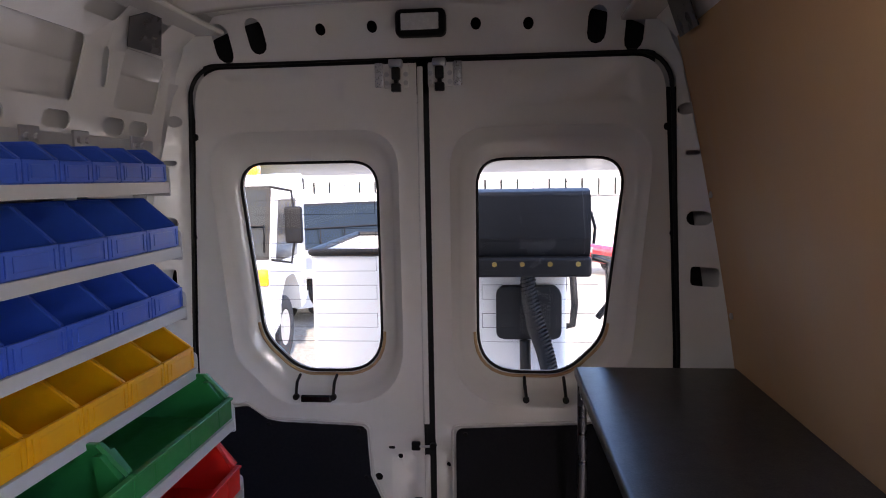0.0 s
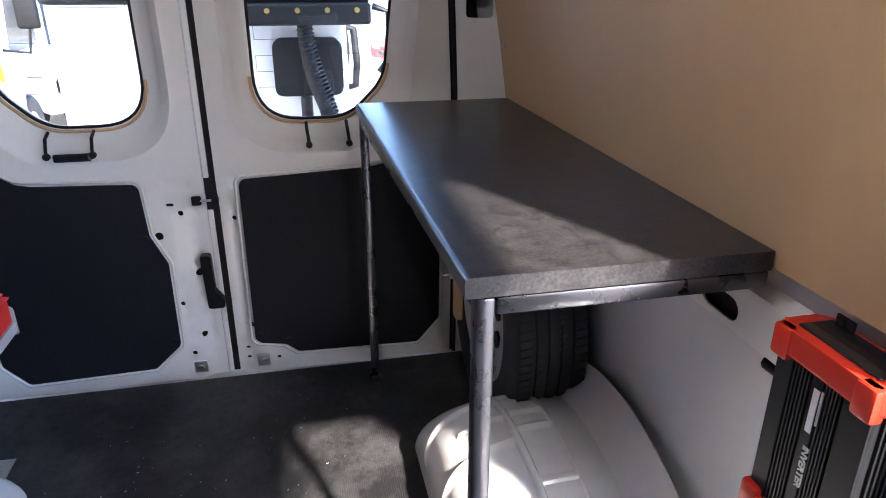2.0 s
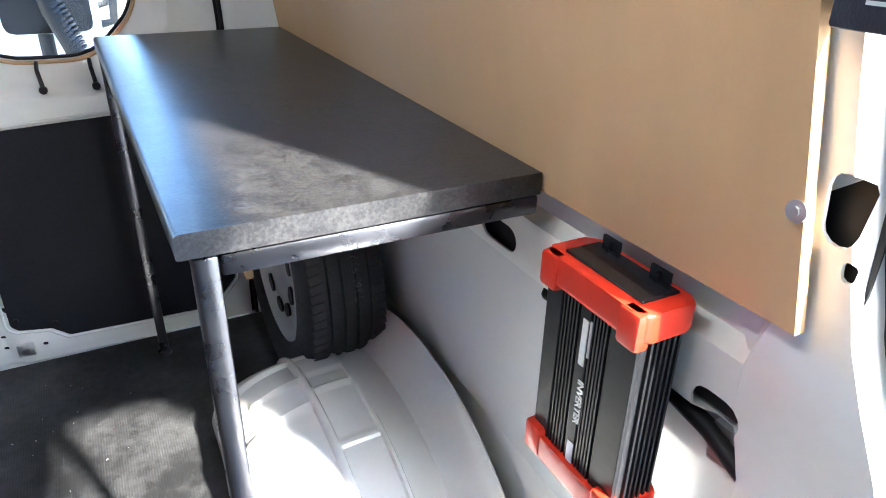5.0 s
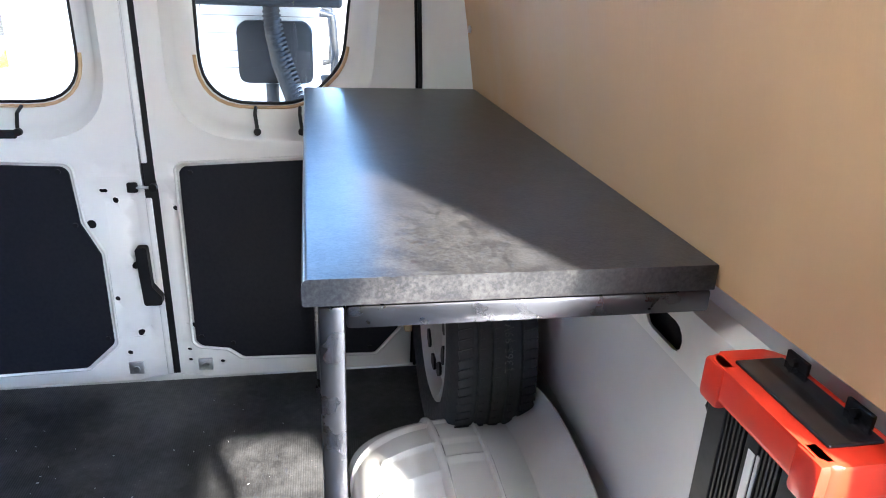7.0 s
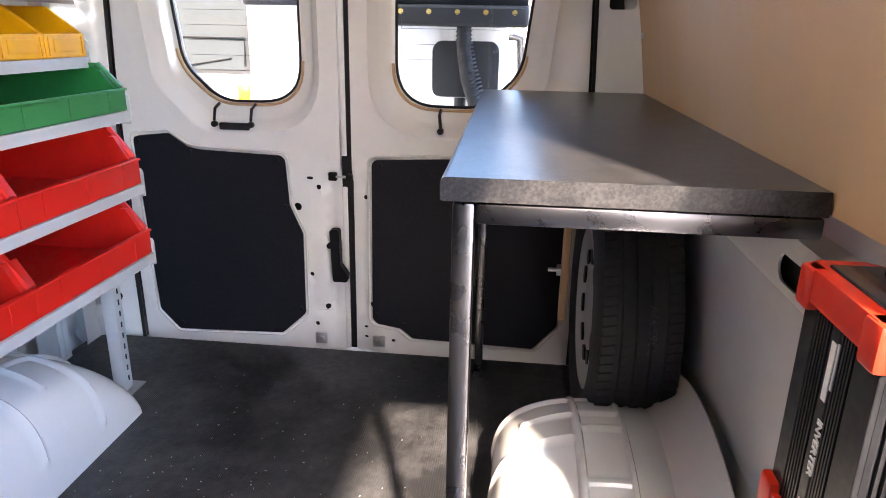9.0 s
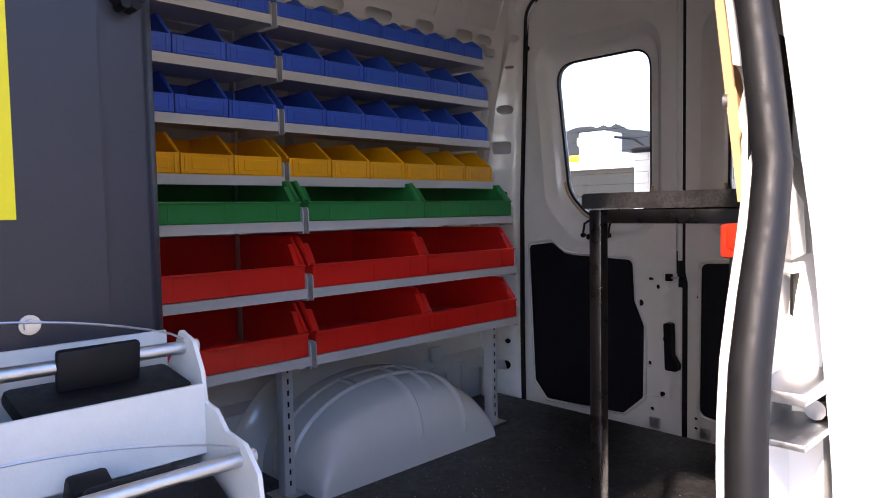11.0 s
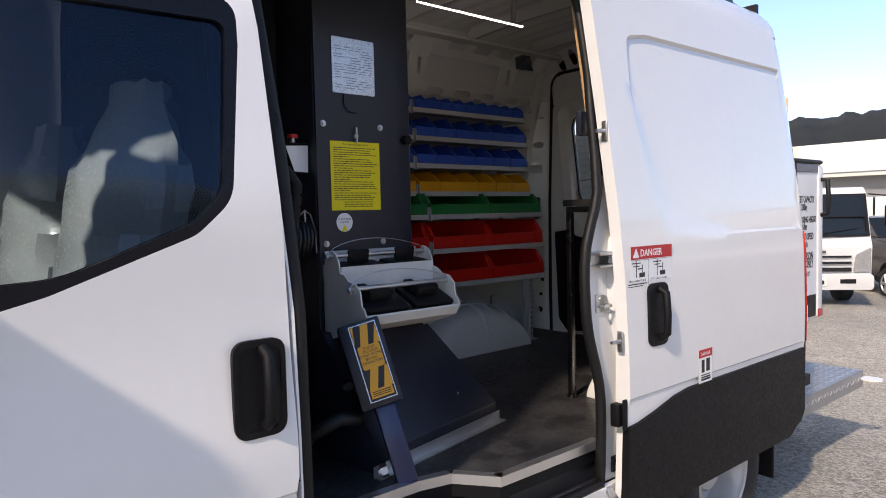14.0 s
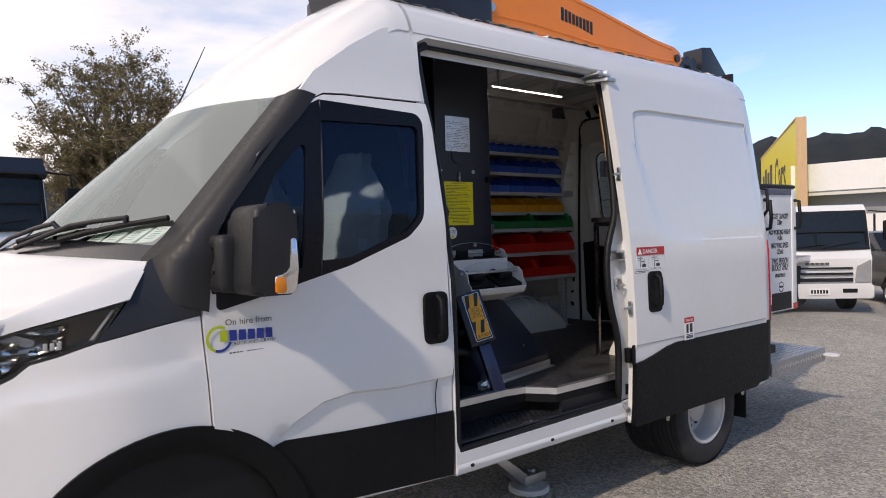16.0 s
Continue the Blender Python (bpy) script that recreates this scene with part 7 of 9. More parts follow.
prof = [(0.350, rz(1.105)), (0.385, rz(1.10)), (0.575, rz(1.160)), (0.603, rz(1.200)), (0.592, rz(1.222)), (0.580, rz(1.228)), (0.572, rz(1.275)), (0.545, rz(1.300)), (0.505, rz(1.305)), (0.480, rz(1.325)), (0.455, rz(1.328)),
        (0.450, rz(1.362)), (0.430, rz(1.395)), (0.395, rz(1.405)), (0.375, rz(1.375)), (0.350, rz(1.350))]
for y in (-2.462, -2.062):
    bm = bm_new()
    prism(bm, rounded(prof, 0.006, 3), "y", y, y + 0.005)
    part("side_plate", bm, CREAM, rack, smooth=30)
bm = bm_new()
prism(bm, [(0.375, rz(1.105)), (0.58, rz(1.165)), (0.60, rz(1.195)), (0.596, rz(1.200)), (0.576, rz(1.172)), (0.375, rz(1.112))], "y", -2.457, -2.062)
part("bottom_plate", bm, CREAM, rack)
bm = bm_new()
prism(bm, [(0.452, rz(1.27)), (0.457, rz(1.27)), (0.457, rz(1.350)), (0.452, rz(1.350))], "y", -2.457, -2.062)
part("middle_plate", bm, CREAM, rack)
bm = bm_new()
prism(bm, [(0.352, rz(1.11)), (0.357, rz(1.11)), (0.357, rz(1.40)), (0.352, rz(1.40))], "y", -2.457, -2.062)
part("rear_plate", bm, CREAM, rack)
for y0 in (-2.445, -2.245):
    for up in (0, 1):
        bm = bm_new()
        m = Matrix.Translation((0.520, y0 + 0.09, rz(1.232))) @ Matrix.Rotation(radians(24), 4, 'Y') if not up else Matrix.Translation((0.405, y0 + 0.09, rz(1.348))) @ Matrix.Rotation(radians(8), 4, 'Y')
        wx = 0.066 if not up else 0.042
        box(bm, (-wx, -0.087, -0.012), (wx, 0.087, 0.010), 0.008, 2, m)
        box(bm, (-0.034 if not up else -0.006, -0.056 if not up else -0.045, 0.010), (0.022 if not up else 0.006, 0.040, 0.050 if not up else 0.056), 0.010 if not up else 0.004, 2, m)
        if not up:
            box(bm, (-wx, -0.06, 0.010), (-wx + 0.03, -0.02, 0.038), 0.006, 2, m)
        part("outrigger_pad", bm, BLACK_TRIM, rack, "black rubber outrigger pad", smooth=30)
for x, z in ((0.535, 1.282), (0.405, 1.385)):
    bm = bm_new()
    bar(bm, (x, -2.485, rz(z)), (x, -2.045, rz(z)), 0.008, 12)
    part("retaining_rod", bm, STEEL, rack, "steel retaining rod", smooth=40)
    bm = bm_new()
    pipe(bm, [(x + 0.008 * math.sin(math.pi * i / 16), -2.478 + 0.428 * i / 16, rz(z) + 0.004 + 0.052 * math.sin(math.pi * (i / 16) ** 0.8) ** 0.7) for i in range(17)], 0.0014, 6)
    pipe(bm, [(x, -2.475, rz(z) + 0.01), (x + 0.012, -2.480, rz(z) - 0.012), (x + 0.018, -2.478, rz(z) + 0.004)], 0.0025, 6)
    part("safety_cable", bm, STEEL, rack, "steel safety cable")

# outrigger leg with its label
leg = thing("stabiliser", "black boxed stabiliser leg with a yellow striped label", "stabiliser", (0.66, -2.49, 1.07))
lz_ax = Vector((-0.33, -0.10, 0.93)).normalized()
ly_ax = Vector((0.50, 0.86, 0.05))
ly_ax = (ly_ax - lz_ax * ly_ax.dot(lz_ax)).normalized()
lx_ax = ly_ax.cross(lz_ax)
leg.matrix_basis = Matrix.Translation(Vector((0.661, -2.482, 1.071)) - lx_ax * 0.0105) @ Matrix((lx_ax, ly_ax, lz_ax)).transposed().to_4x4()
bm = bm_new()
box(bm, (-0.15, -0.075, -0.14), (0.008, 0.058, 0.13), 0.006)
part("cover_box", bm, TOWER, leg, smooth=30)
bm = bm_new()
box(bm, (0.008, -0.043, -0.122), (0.0105, 0.044, 0.120))
lab = part("label_plate", bm, PLATE, leg, "striped ground-condition label")
bm = bm_new()
box(bm, (0.0105, -0.040, -0.119), (0.0112, 0.041, 0.117))
part("label_field", bm, INK, lab)
for pts in ([(-0.022, 0.052), (0.003, 0.052), (0.019, 0.116), (-0.006, 0.116)], [(0.020, 0.052), (0.040, 0.052), (0.040, 0.112)], [(-0.038, 0.060), (-0.038, 0.116), (-0.030, 0.116)],
            [(-0.034, -0.085), (-0.008, -0.085), (0.012, -0.022), (-0.014, -0.022)], [(0.012, -0.085), (0.040, -0.085), (0.040, -0.022), (0.032, -0.022)]):
    bm = bm_new()
    prism(bm, pts, "x", 0.0112, 0.0115)
    part("stripe", bm, BIN_YELLOW, lab)
bm = bm_new()
prism(bm, rounded([(-0.034, -0.022), (0.036, -0.022), (0.036, 0.052), (-0.034, 0.052)], 0.008), "x", 0.0115, 0.0121)
part("text_field", bm, BIN_YELLOW, lab)
bm = bm_new()
prism(bm, rounded([(-0.034, -0.112), (0.036, -0.112), (0.036, -0.085), (-0.034, -0.085)], 0.004), "x", 0.0115, 0.0121)
part("text_field", bm, BIN_YELLOW, lab)
lettering("words", "CHECK\nGROUND\nCONDITIONS\nBEFORE\nOPERATION", 0.0115, Matrix.Translation((0.0123, 0.001, 0.040)) @ ROT_X, INK, lab, thick=0.0001)
bm = bm_new()
for k in range(3):
    box(bm, (0.0121, -0.028, -0.094 - k * 0.006), (0.0123, 0.030, -0.0915 - k * 0.006))
tagged(part("text_bar", bm, INK, lab), kind="stuff")
for z, y in ((-0.05, -0.078), (-0.33, -0.05)):
    bm = bm_new()
    bar(bm, (-0.06, y, z), (-0.06, y - 0.022, z), 0.022, 6)
    bar(bm, (-0.06, y - 0.022, z), (-0.06, y - 0.03, z), 0.012, 12)
    part("pivot_bolt", bm, STEEL if z < -0.2 else BLACK_TRIM, leg, "large steel pivot bolt", smooth=30)

bm = bm_new()
box(bm, (-0.085, -0.035, -0.385), (-0.020, 0.030, -0.13), 0.006)
part("inner_leg", bm, NAVY, leg, "navy blue steel leg", smooth=30)
bm = bm_new()
box(bm, (0.615, -2.40, 0.446), (0.70, -2.30, 0.500), 0.006)
part_below = part("leg_bracket", bm, NAVY, None, "navy steel bracket of the outrigger in the step well", smooth=30)
tagged(part_below, category="bracket")

# hydraulic hoses looping out of the dark behind the leg
bm = bm_new()
pipe(bm, [(0.40, -2.62, 0.72), (0.50, -2.66, 0.78), (0.58, -2.66, 0.86), (0.62, -2.58, 0.90), (0.60, -2.50, 0.88)], 0.022, 10)
hs = part("hydraulic_hose", bm, SEAL, None, "black hydraulic hose beside the outrigger leg", smooth=60)
tagged(hs, category="hose")

# ---------------------------------------------------------------- remote control, hose reel
remote = thing("remote_control", "black remote control with a white face and red stop button", "remote control", (0.30, -2.53, 1.71))
bm = bm_new()
front = [(0.0, -0.035, 0.053), (0.0, 0.052, 0.057), (0.0, 0.050, -0.039), (0.0, -0.003, -0.036)]
back = [(-0.06, -0.085, 0.047), (-0.06, 0.052, 0.060), (-0.06, 0.050, -0.039), (-0.06, -0.052, -0.040)]
va, vb = [bm.verts.new(p) for p in front], [bm.verts.new(p) for p in back]
bm.faces.new(va)
bm.faces.new(vb[::-1])
for i in range(4):
    bm.faces.new((va[i], va[(i + 1) % 4], vb[(i + 1) % 4], vb[i]))
bmesh.ops.bevel(bm, geom=bm.edges[:], offset=0.003, segments=2, affect='EDGES', profile=0.5)
part("housing", bm, BLACK_TRIM, remote, smooth=30)
bm = bm_new()
vs = [bm.verts.new((p[0] + 0.0012, p[1] * 0.97, p[2] * 0.96)) for p in front]
bm.faces.new(vs)
thicken(bm, 0.001)
part("face", bm, SIGN_WHITE, remote, "white face plate")
bm = bm_new()
vs = [bm.verts.new(p) for p in ((0.012, -0.055, 0.060), (0.012, 0.053, 0.064), (-0.062, 0.053, 0.066), (-0.062, -0.092, 0.054))]
bm.faces.new(vs)
thicken(bm, 0.003)
part("hood", bm, BLACK_TRIM, remote, "black hood plate")
bm = bm_new()
bar(bm, (-0.02, 0.005, 0.062), (-0.02, 0.005, 0.082), 0.009, 14)
part("button_stem", bm, STEEL, remote, smooth=40)
bm = bm_new()
bar(bm, (-0.02, 0.005, 0.080), (-0.02, 0.005, 0.093), 0.0195, 20, 0.0165)
part("stop_button", bm, BIN_RED, remote, "red mushroom stop button", smooth=40)
bm = bm_new()
bar(bm, (-0.02, -0.005, -0.036), (-0.02, -0.030, -0.125), 0.021, 14, 0.015)
for k in range(7):
    z = -0.125 - k * 0.0105
    bar(bm, (-0.02, -0.030 - 0.002 * k, z), (-0.02, -0.031 - 0.002 * k, z - 0.0075), 0.0165 - 0.0006 * k, 12)
bar(bm, (-0.02, -0.032, -0.125), (-0.02, -0.046, -0.20), 0.009, 10)
part("cable_gland", bm, BLACK_TRIM, remote, "ribbed cable strain relief", smooth=40)

reel = thing("cable_reel", "coiled black control cable on a wire hanger", "cable reel", (0.265, -2.555, 1.442))
CABLE = material("black cable sheath", (0.012, 0.012, 0.013), 0.35, vary=0.15, spec=0.5)
for k in range(9):
    bm = bm_new()
    y = -0.058 + k * 0.0150
    r = 0.074 - 0.002 * (k % 3)
    pipe(bm, [(r * math.cos(2 * math.pi * i / 28), y + 0.004 * math.sin(2 * math.pi * i / 28), r * math.sin(2 * math.pi * i / 28)) for i in range(28)], 0.0080, 8, closed=True)
    part("coil", bm, CABLE, reel, "black coiled cable", smooth=60)
bm = bm_new()
bar(bm, (0, -0.066, 0), (0, 0.079, 0), 0.050, 20)
part("drum", bm, BLACK_TRIM, reel)
for pts in (((0.075, -0.105, -0.010), (0.082, -0.100, 0.055), (0.085, -0.080, 0.098), (0.088, -0.050, 0.070), (0.092, -0.032, 0.0), (0.092, -0.030, -0.045), (0.075, -0.062, -0.035), (0.075, -0.105, -0.010)),
            ((0.085, -0.080, 0.098), (0.084, -0.078, 0.035), (0.078, -0.062, 0.0), (0.076, -0.062, -0.035)),
            ((0.085, 0.012, 0.085), (0.085, 0.028, 0.100), (0.088, 0.048, 0.085), (0.093, 0.062, 0.03), (0.093, 0.065, -0.045)),
            ((0.085, 0.028, 0.100), (0.085, 0.030, 0.060)),
            ((0.060, -0.098, 0.070), (0.070, -0.085, 0.030), (0.072, -0.070, 0.010))):
    bm = bm_new()
    pipe(bm, pts, 0.0026, 6)
    part("wire_hanger", bm, STEEL, reel, "bent steel wire hanger", smooth=60)
bm = bm_new()
pipe(bm, [(0.05, -0.078, 0.03), (0.055, -0.086, -0.04), (0.058, -0.080, -0.10), (0.06, -0.060, -0.145), (0.06, -0.042, -0.150), (0.06, -0.022, -0.125), (0.065, -0.012, -0.07), (0.062, -0.010, -0.04)], 0.0075, 8)
part("cable_loop", bm, CABLE, reel, "hanging loop of black cable", smooth=60)

# tool pouch
tb = thing("tool_pouch", "black tool pouch with green grips and orange rope", "tool pouch", (0.20, -2.64, FLOOR))
bm = bm_new()
box(bm, (-0.16, -0.088, 0.0), (0.0, 0.085, 0.43), 0.015, 3)
part("pouch_body", bm, BLACK_TRIM, tb, smooth=40)
bm = bm_new()
prism(bm, rounded([(-0.042, 0.585), (0.032, 0.585), (0.058, 0.49), (0.05, 0.42), (-0.03, 0.43)], 0.006), "x", -0.035, -0.005, 0.004)
part("flap", bm, PANEL_BLACK, tb, "black pouch flap", smooth=30)
for pts in (((-0.03, 0.545), (0.04, 0.54)),):
    bm = bm_new()
    bar(bm, (-0.006, 0.01, 0.50), (0.0, 0.01, 0.50), 0.006, 8)
    part("press_stud", bm, STEEL, tb)
for p0, p1 in (((0.005, 0.002, 0.475), (0.012, -0.019, 0.385)), ((0.005, 0.030, 0.44), (0.012, 0.070, 0.415))):
    bm = bm_new()
    bar(bm, p0, p1, 0.0085, 12, 0.0095)
    part("grip", bm, GREEN_GRIP, tb, "green rubber grip", smooth=40)
for pts in (((0.01, -0.055, 0.410), (0.014, -0.040, 0.430), (0.012, -0.015, 0.455)), ((0.01, 0.035, 0.395), (0.014, 0.050, 0.402), (0.012, 0.078, 0.415)), ((0.01, 0.012, 0.442), (0.012, 0.026, 0.440))):
    bm = bm_new()
    pipe(bm, pts, 0.0075, 8)
    part("rope", bm, ORANGE_ROPE, tb, "orange and black rope", smooth=60)

# ribbed grab handle on the front door pillar
gx, gy = 0.862, -2.838
bm = bm_new()
pipe(bm, [(gx + 0.01, gy - 0.055, 1.640), (gx, gy - 0.02, 1.632), (gx + 0.004, gy, 1.605), (gx - 0.002, gy - 0.004, 1.55), (gx - 0.008, gy - 0.010, 1.47), (gx - 0.010, gy - 0.02, 1.442), (gx - 0.01, gy - 0.055, 1.437)], 0.016, 10)
cl = part("grab_handle", bm, BLACK_TRIM, van, "black ribbed rubber entry grab handle", smooth=40)
for k in range(5):
    z = 1.462 + k * 0.029
    q = (z - 1.45) / 0.15
    bm = bm_new()
    bar(bm, (gx - 0.009 + 0.012 * q, gy - 0.012 + 0.012 * q, z), (gx - 0.007 + 0.012 * q, gy - 0.010 + 0.012 * q, z + 0.025), 0.0195, 12)
    part("rubber_rib", bm, BLACK_TRIM, cl, smooth=40)

# ---------------------------------------------------------------- cab interior
def cab_seat(x):
    seat = thing("cab_seat", "dark cab seat under a clear plastic cover", "seat", (x, -3.42, 0.75))
    bm = bm_new()
    box(bm, (-0.24, -0.28, 0.0), (0.24, 0.24, 0.36), 0.06, 3)
    part("seat_base", bm, SEAT, seat, smooth=50)
    bm = bm_new()
    box(bm, (-0.23, 0.16, 0.28), (0.23, 0.32, 0.86), 0.07, 3, Matrix.Rotation(radians(-8), 4, 'X'))
    part("backrest", bm, SEAT, seat, smooth=50)
    bm = bm_new()
    box(bm, (-0.13, 0.33, 0.84), (0.13, 0.44, 1.08), 0.05, 3)
    part("headrest", bm, SEAT, seat, smooth=50)
    bm = bm_new()
    rows = []
    random.seed(int(x * 100) + 50)
    for j in range(15):
        z = 1.12 - j * 0.055
        w = 0.10 + 0.16 * smooth01(j / 5) + 0.03 * (j / 14)
        d = 0.07 + 0.07 * smooth01(j / 5)
        row = []
        for i in range(22):
            a = 2 * math.pi * i / 22
            k = 1 + random.uniform(-0.09, 0.09)
            row.append(bm.verts.new((w * k * math.cos(a), 0.34 - 0.008 * j + d * k * math.sin(a), z + random.uniform(-0.008, 0.008))))
        rows.append(row)
    for A, B in zip(rows, rows[1:]):
        for i in range(22):
            bm.faces.new((A[i], A[(i + 1) % 22], B[(i + 1) % 22], B[i]))
    bm.faces.new(rows[0])
    part("plastic_cover", bm, PLASTIC_FILM, seat, "crumpled clear plastic cover", smooth=25)


cab_seat(0.50)
cab_seat(-0.46)
dash = thing("dashboard", "charcoal dashboard under the windscreen", "dashboard", (0, 0, 0.9))
bm = bm_new()
prism(bm, rounded([(-3.72, 0.0), (-3.74, 0.38), (-3.86, 0.46), (-4.28, 0.50), (-4.30, 0.0)], 0.05), "x", -0.80, 0.84)
part("dash_body", bm, DASH, dash, smooth=40)
for k in range(5):
    x = 0.62 - k * 0.11
    bm = bm_new()
    box(bm, (-0.045, -0.055, 0.0), (0.045, 0.055, 0.002), 0, 2, Matrix.Translation((x, -4.06, 1.385)) @ Euler((radians(-18), 0, radians(38))).to_matrix().to_4x4())
    pc = part("paper_card", bm, SIGN_WHITE, None, "white card lying on the dashboard")
    tagged(pc, "white card lying behind the windscreen", "card")
st = thing("steering_wheel", "black steering wheel on the off side", "steering wheel", (-0.42, -3.66, 1.36))
bm = bm_new()
pipe(bm, [(0.20 * math.cos(2 * math.pi * i / 28), 0.10 * math.sin(2 * math.pi * i / 28), 0.17 * math.sin(2 * math.pi * i / 28)) for i in range(28)], 0.016, 8, closed=True)
part("rim", bm, SEAT, st, smooth=60)
bm = bm_new()
bar(bm, (0, 0, 0), (0, -0.12, -0.06), 0.05, 14)
box(bm, (-0.19, -0.012, -0.02), (0.19, 0.008, 0.01), 0.006)
part("hub", bm, SEAT, st, smooth=50)
# wipers: blade, arm and pivot of each
for blade, arm in ((((0.50, 0.945), (0.62, 0.895), (0.78, 0.840), (0.935, 0.790)), ((0.80, 0.825), (0.66, 0.855), (0.54, 0.885), (0.30, 1.03))),
                   (((0.10, 0.965), (0.28, 0.925), (0.42, 0.885), (0.56, 0.850)), ((0.40, 0.875), (0.26, 0.910), (0.05, 0.97), (-0.12, 1.05)))):
    bm = bm_new()
    pipe(bm, [SCREEN(u, v) + Vector((0, -0.012, 0.012)) for u, v in blade], 0.011, 6)
    wiper = part("wiper_blade", bm, SEAL, van, "black wiper blade", smooth=50)
    bm = bm_new()
    pipe(bm, [SCREEN(u, v) + Vector((0, -0.028, 0.030)) for u, v in arm], 0.009, 8)
    bar(bm, SCREEN(*arm[0]) + Vector((0, -0.032, 0.034)), SCREEN(*blade[2]) + Vector((0, -0.012, 0.014)), 0.010, 8)
    part("wiper_arm", bm, SATIN_BLACK, wiper, smooth=50)

# ---------------------------------------------------------------- signs on the outside
dx = outer_x(1.30) + 0.062 - 0.0005
DY0, DY1 = -1.672, -1.414


def danger_sign():
    bm = bm_new()
    box(bm, (dx, DY0, 1.245), (dx + 0.0012, DY1, 1.392))
    s = part("danger_sign", bm, SIGN_WHITE, slide, "red and white danger sign")
    bm = bm_new()
    box(bm, (dx + 0.0012, DY0, 1.347), (dx + 0.0018, DY1, 1.392))
    band = part("red_band", bm, SIGN_RED, s)
    lettering("word", "DANGER", 0.034, Matrix.Translation((dx + 0.002, -1.548, 1.357)) @ ROT_X, SIGN_WHITE, s, bold=0.0006, thick=0.0001)
    bm = bm_new()
    prism(bm, rounded([(-1.662, 1.353), (-1.622, 1.353), (-1.642, 1.387)], 0.003), "x", dx + 0.0018, dx + 0.0022)
    part("triangle", bm, SIGN_WHITE, s)
    bm = bm_new()
    for y0, y1, z in ((-1.690, -1.575, 1.262), (-1.690, -1.60, 1.254), (-1.555, -1.56, 1.25)):
        if y1 > y0:
            box(bm, (dx + 0.0012, y0, z - 0.0018), (dx + 0.0016, y1, z + 0.0018))
    # pictograms: pole, wires, boom truck as plain strokes
    for y, k in ((-1.640, 1), (-1.510, 1)):
        box(bm, (dx + 0.0012, y - 0.0022, 1.284), (dx + 0.0016, y + 0.0022, 1.342))
        box(bm, (dx + 0.0012, y - 0.026, 1.332), (dx + 0.0016, y + 0.026, 1.3355))
        box(bm, (dx + 0.0012, y - 0.020, 1.322), (dx + 0.0016, y + 0.020, 1.3250))
        box(bm, (dx + 0.0012, y + 0.018, 1.284), (dx + 0.0016, y + 0.052, 1.300))
        box(bm, (dx + 0.0012, y + 0.034, 1.300), (dx + 0.0016, y + 0.038, 1.328))
        box(bm, (dx + 0.0012, y + 0.008, 1.312), (dx + 0.0016, y + 0.036, 1.316))
    box(bm, (dx + 0.0012, -1.567, 1.25), (dx + 0.0016, -1.566, 1.345))
    for z in (1.2475, 1.345):
        box(bm, (dx + 0.0012, DY0, z - 0.0012), (dx + 0.0015, DY1, z))
    part("pictogram", bm, INK, s)
    lettering("words", "Electrocution Hazard", 0.0115, Matrix.Translation((dx + 0.0014, -1.633, 1.270)) @ ROT_X, INK, s, thick=0.0001)
    lettering("words", "STAY CLEAR of machine", 0.0105, Matrix.Translation((dx + 0.0014, -1.500, 1.270)) @ ROT_X, INK, s, thick=0.0001)
    # small sign
    d2 = outer_x(0.95) + 0.062 + 0.0015
    bm = bm_new()
    box(bm, (d2, -1.236, 0.834), (d2 + 0.001, -1.134, 0.970))
    s2 = part("danger_sign", bm, SIGN_WHITE, slide, "small red and white danger sign")
    bm = bm_new()
    box(bm, (d2 + 0.001, -1.236, 0.939), (d2 + 0.0015, -1.134, 0.970))
    part("red_band", bm, SIGN_RED, s2)
    lettering("word", "DANGER", 0.0185, Matrix.Translation((d2 + 0.0017, -1.185, 0.947)) @ ROT_X, SIGN_WHITE, s2, thick=0.0001)
    bm = bm_new()
    box(bm, (d2 + 0.001, -1.215, 0.880), (d2 + 0.0014, -1.193, 0.930))
    box(bm, (d2 + 0.001, -1.180, 0.882), (d2 + 0.0014, -1.152, 0.932))
    for k in range(3):
        box(bm, (d2 + 0.001, -1.218, 0.868 - k * 0.010), (d2 + 0.0014, -1.148, 0.872 - k * 0.008))
    part("pictogram", bm, INK, s2)


danger_sign()


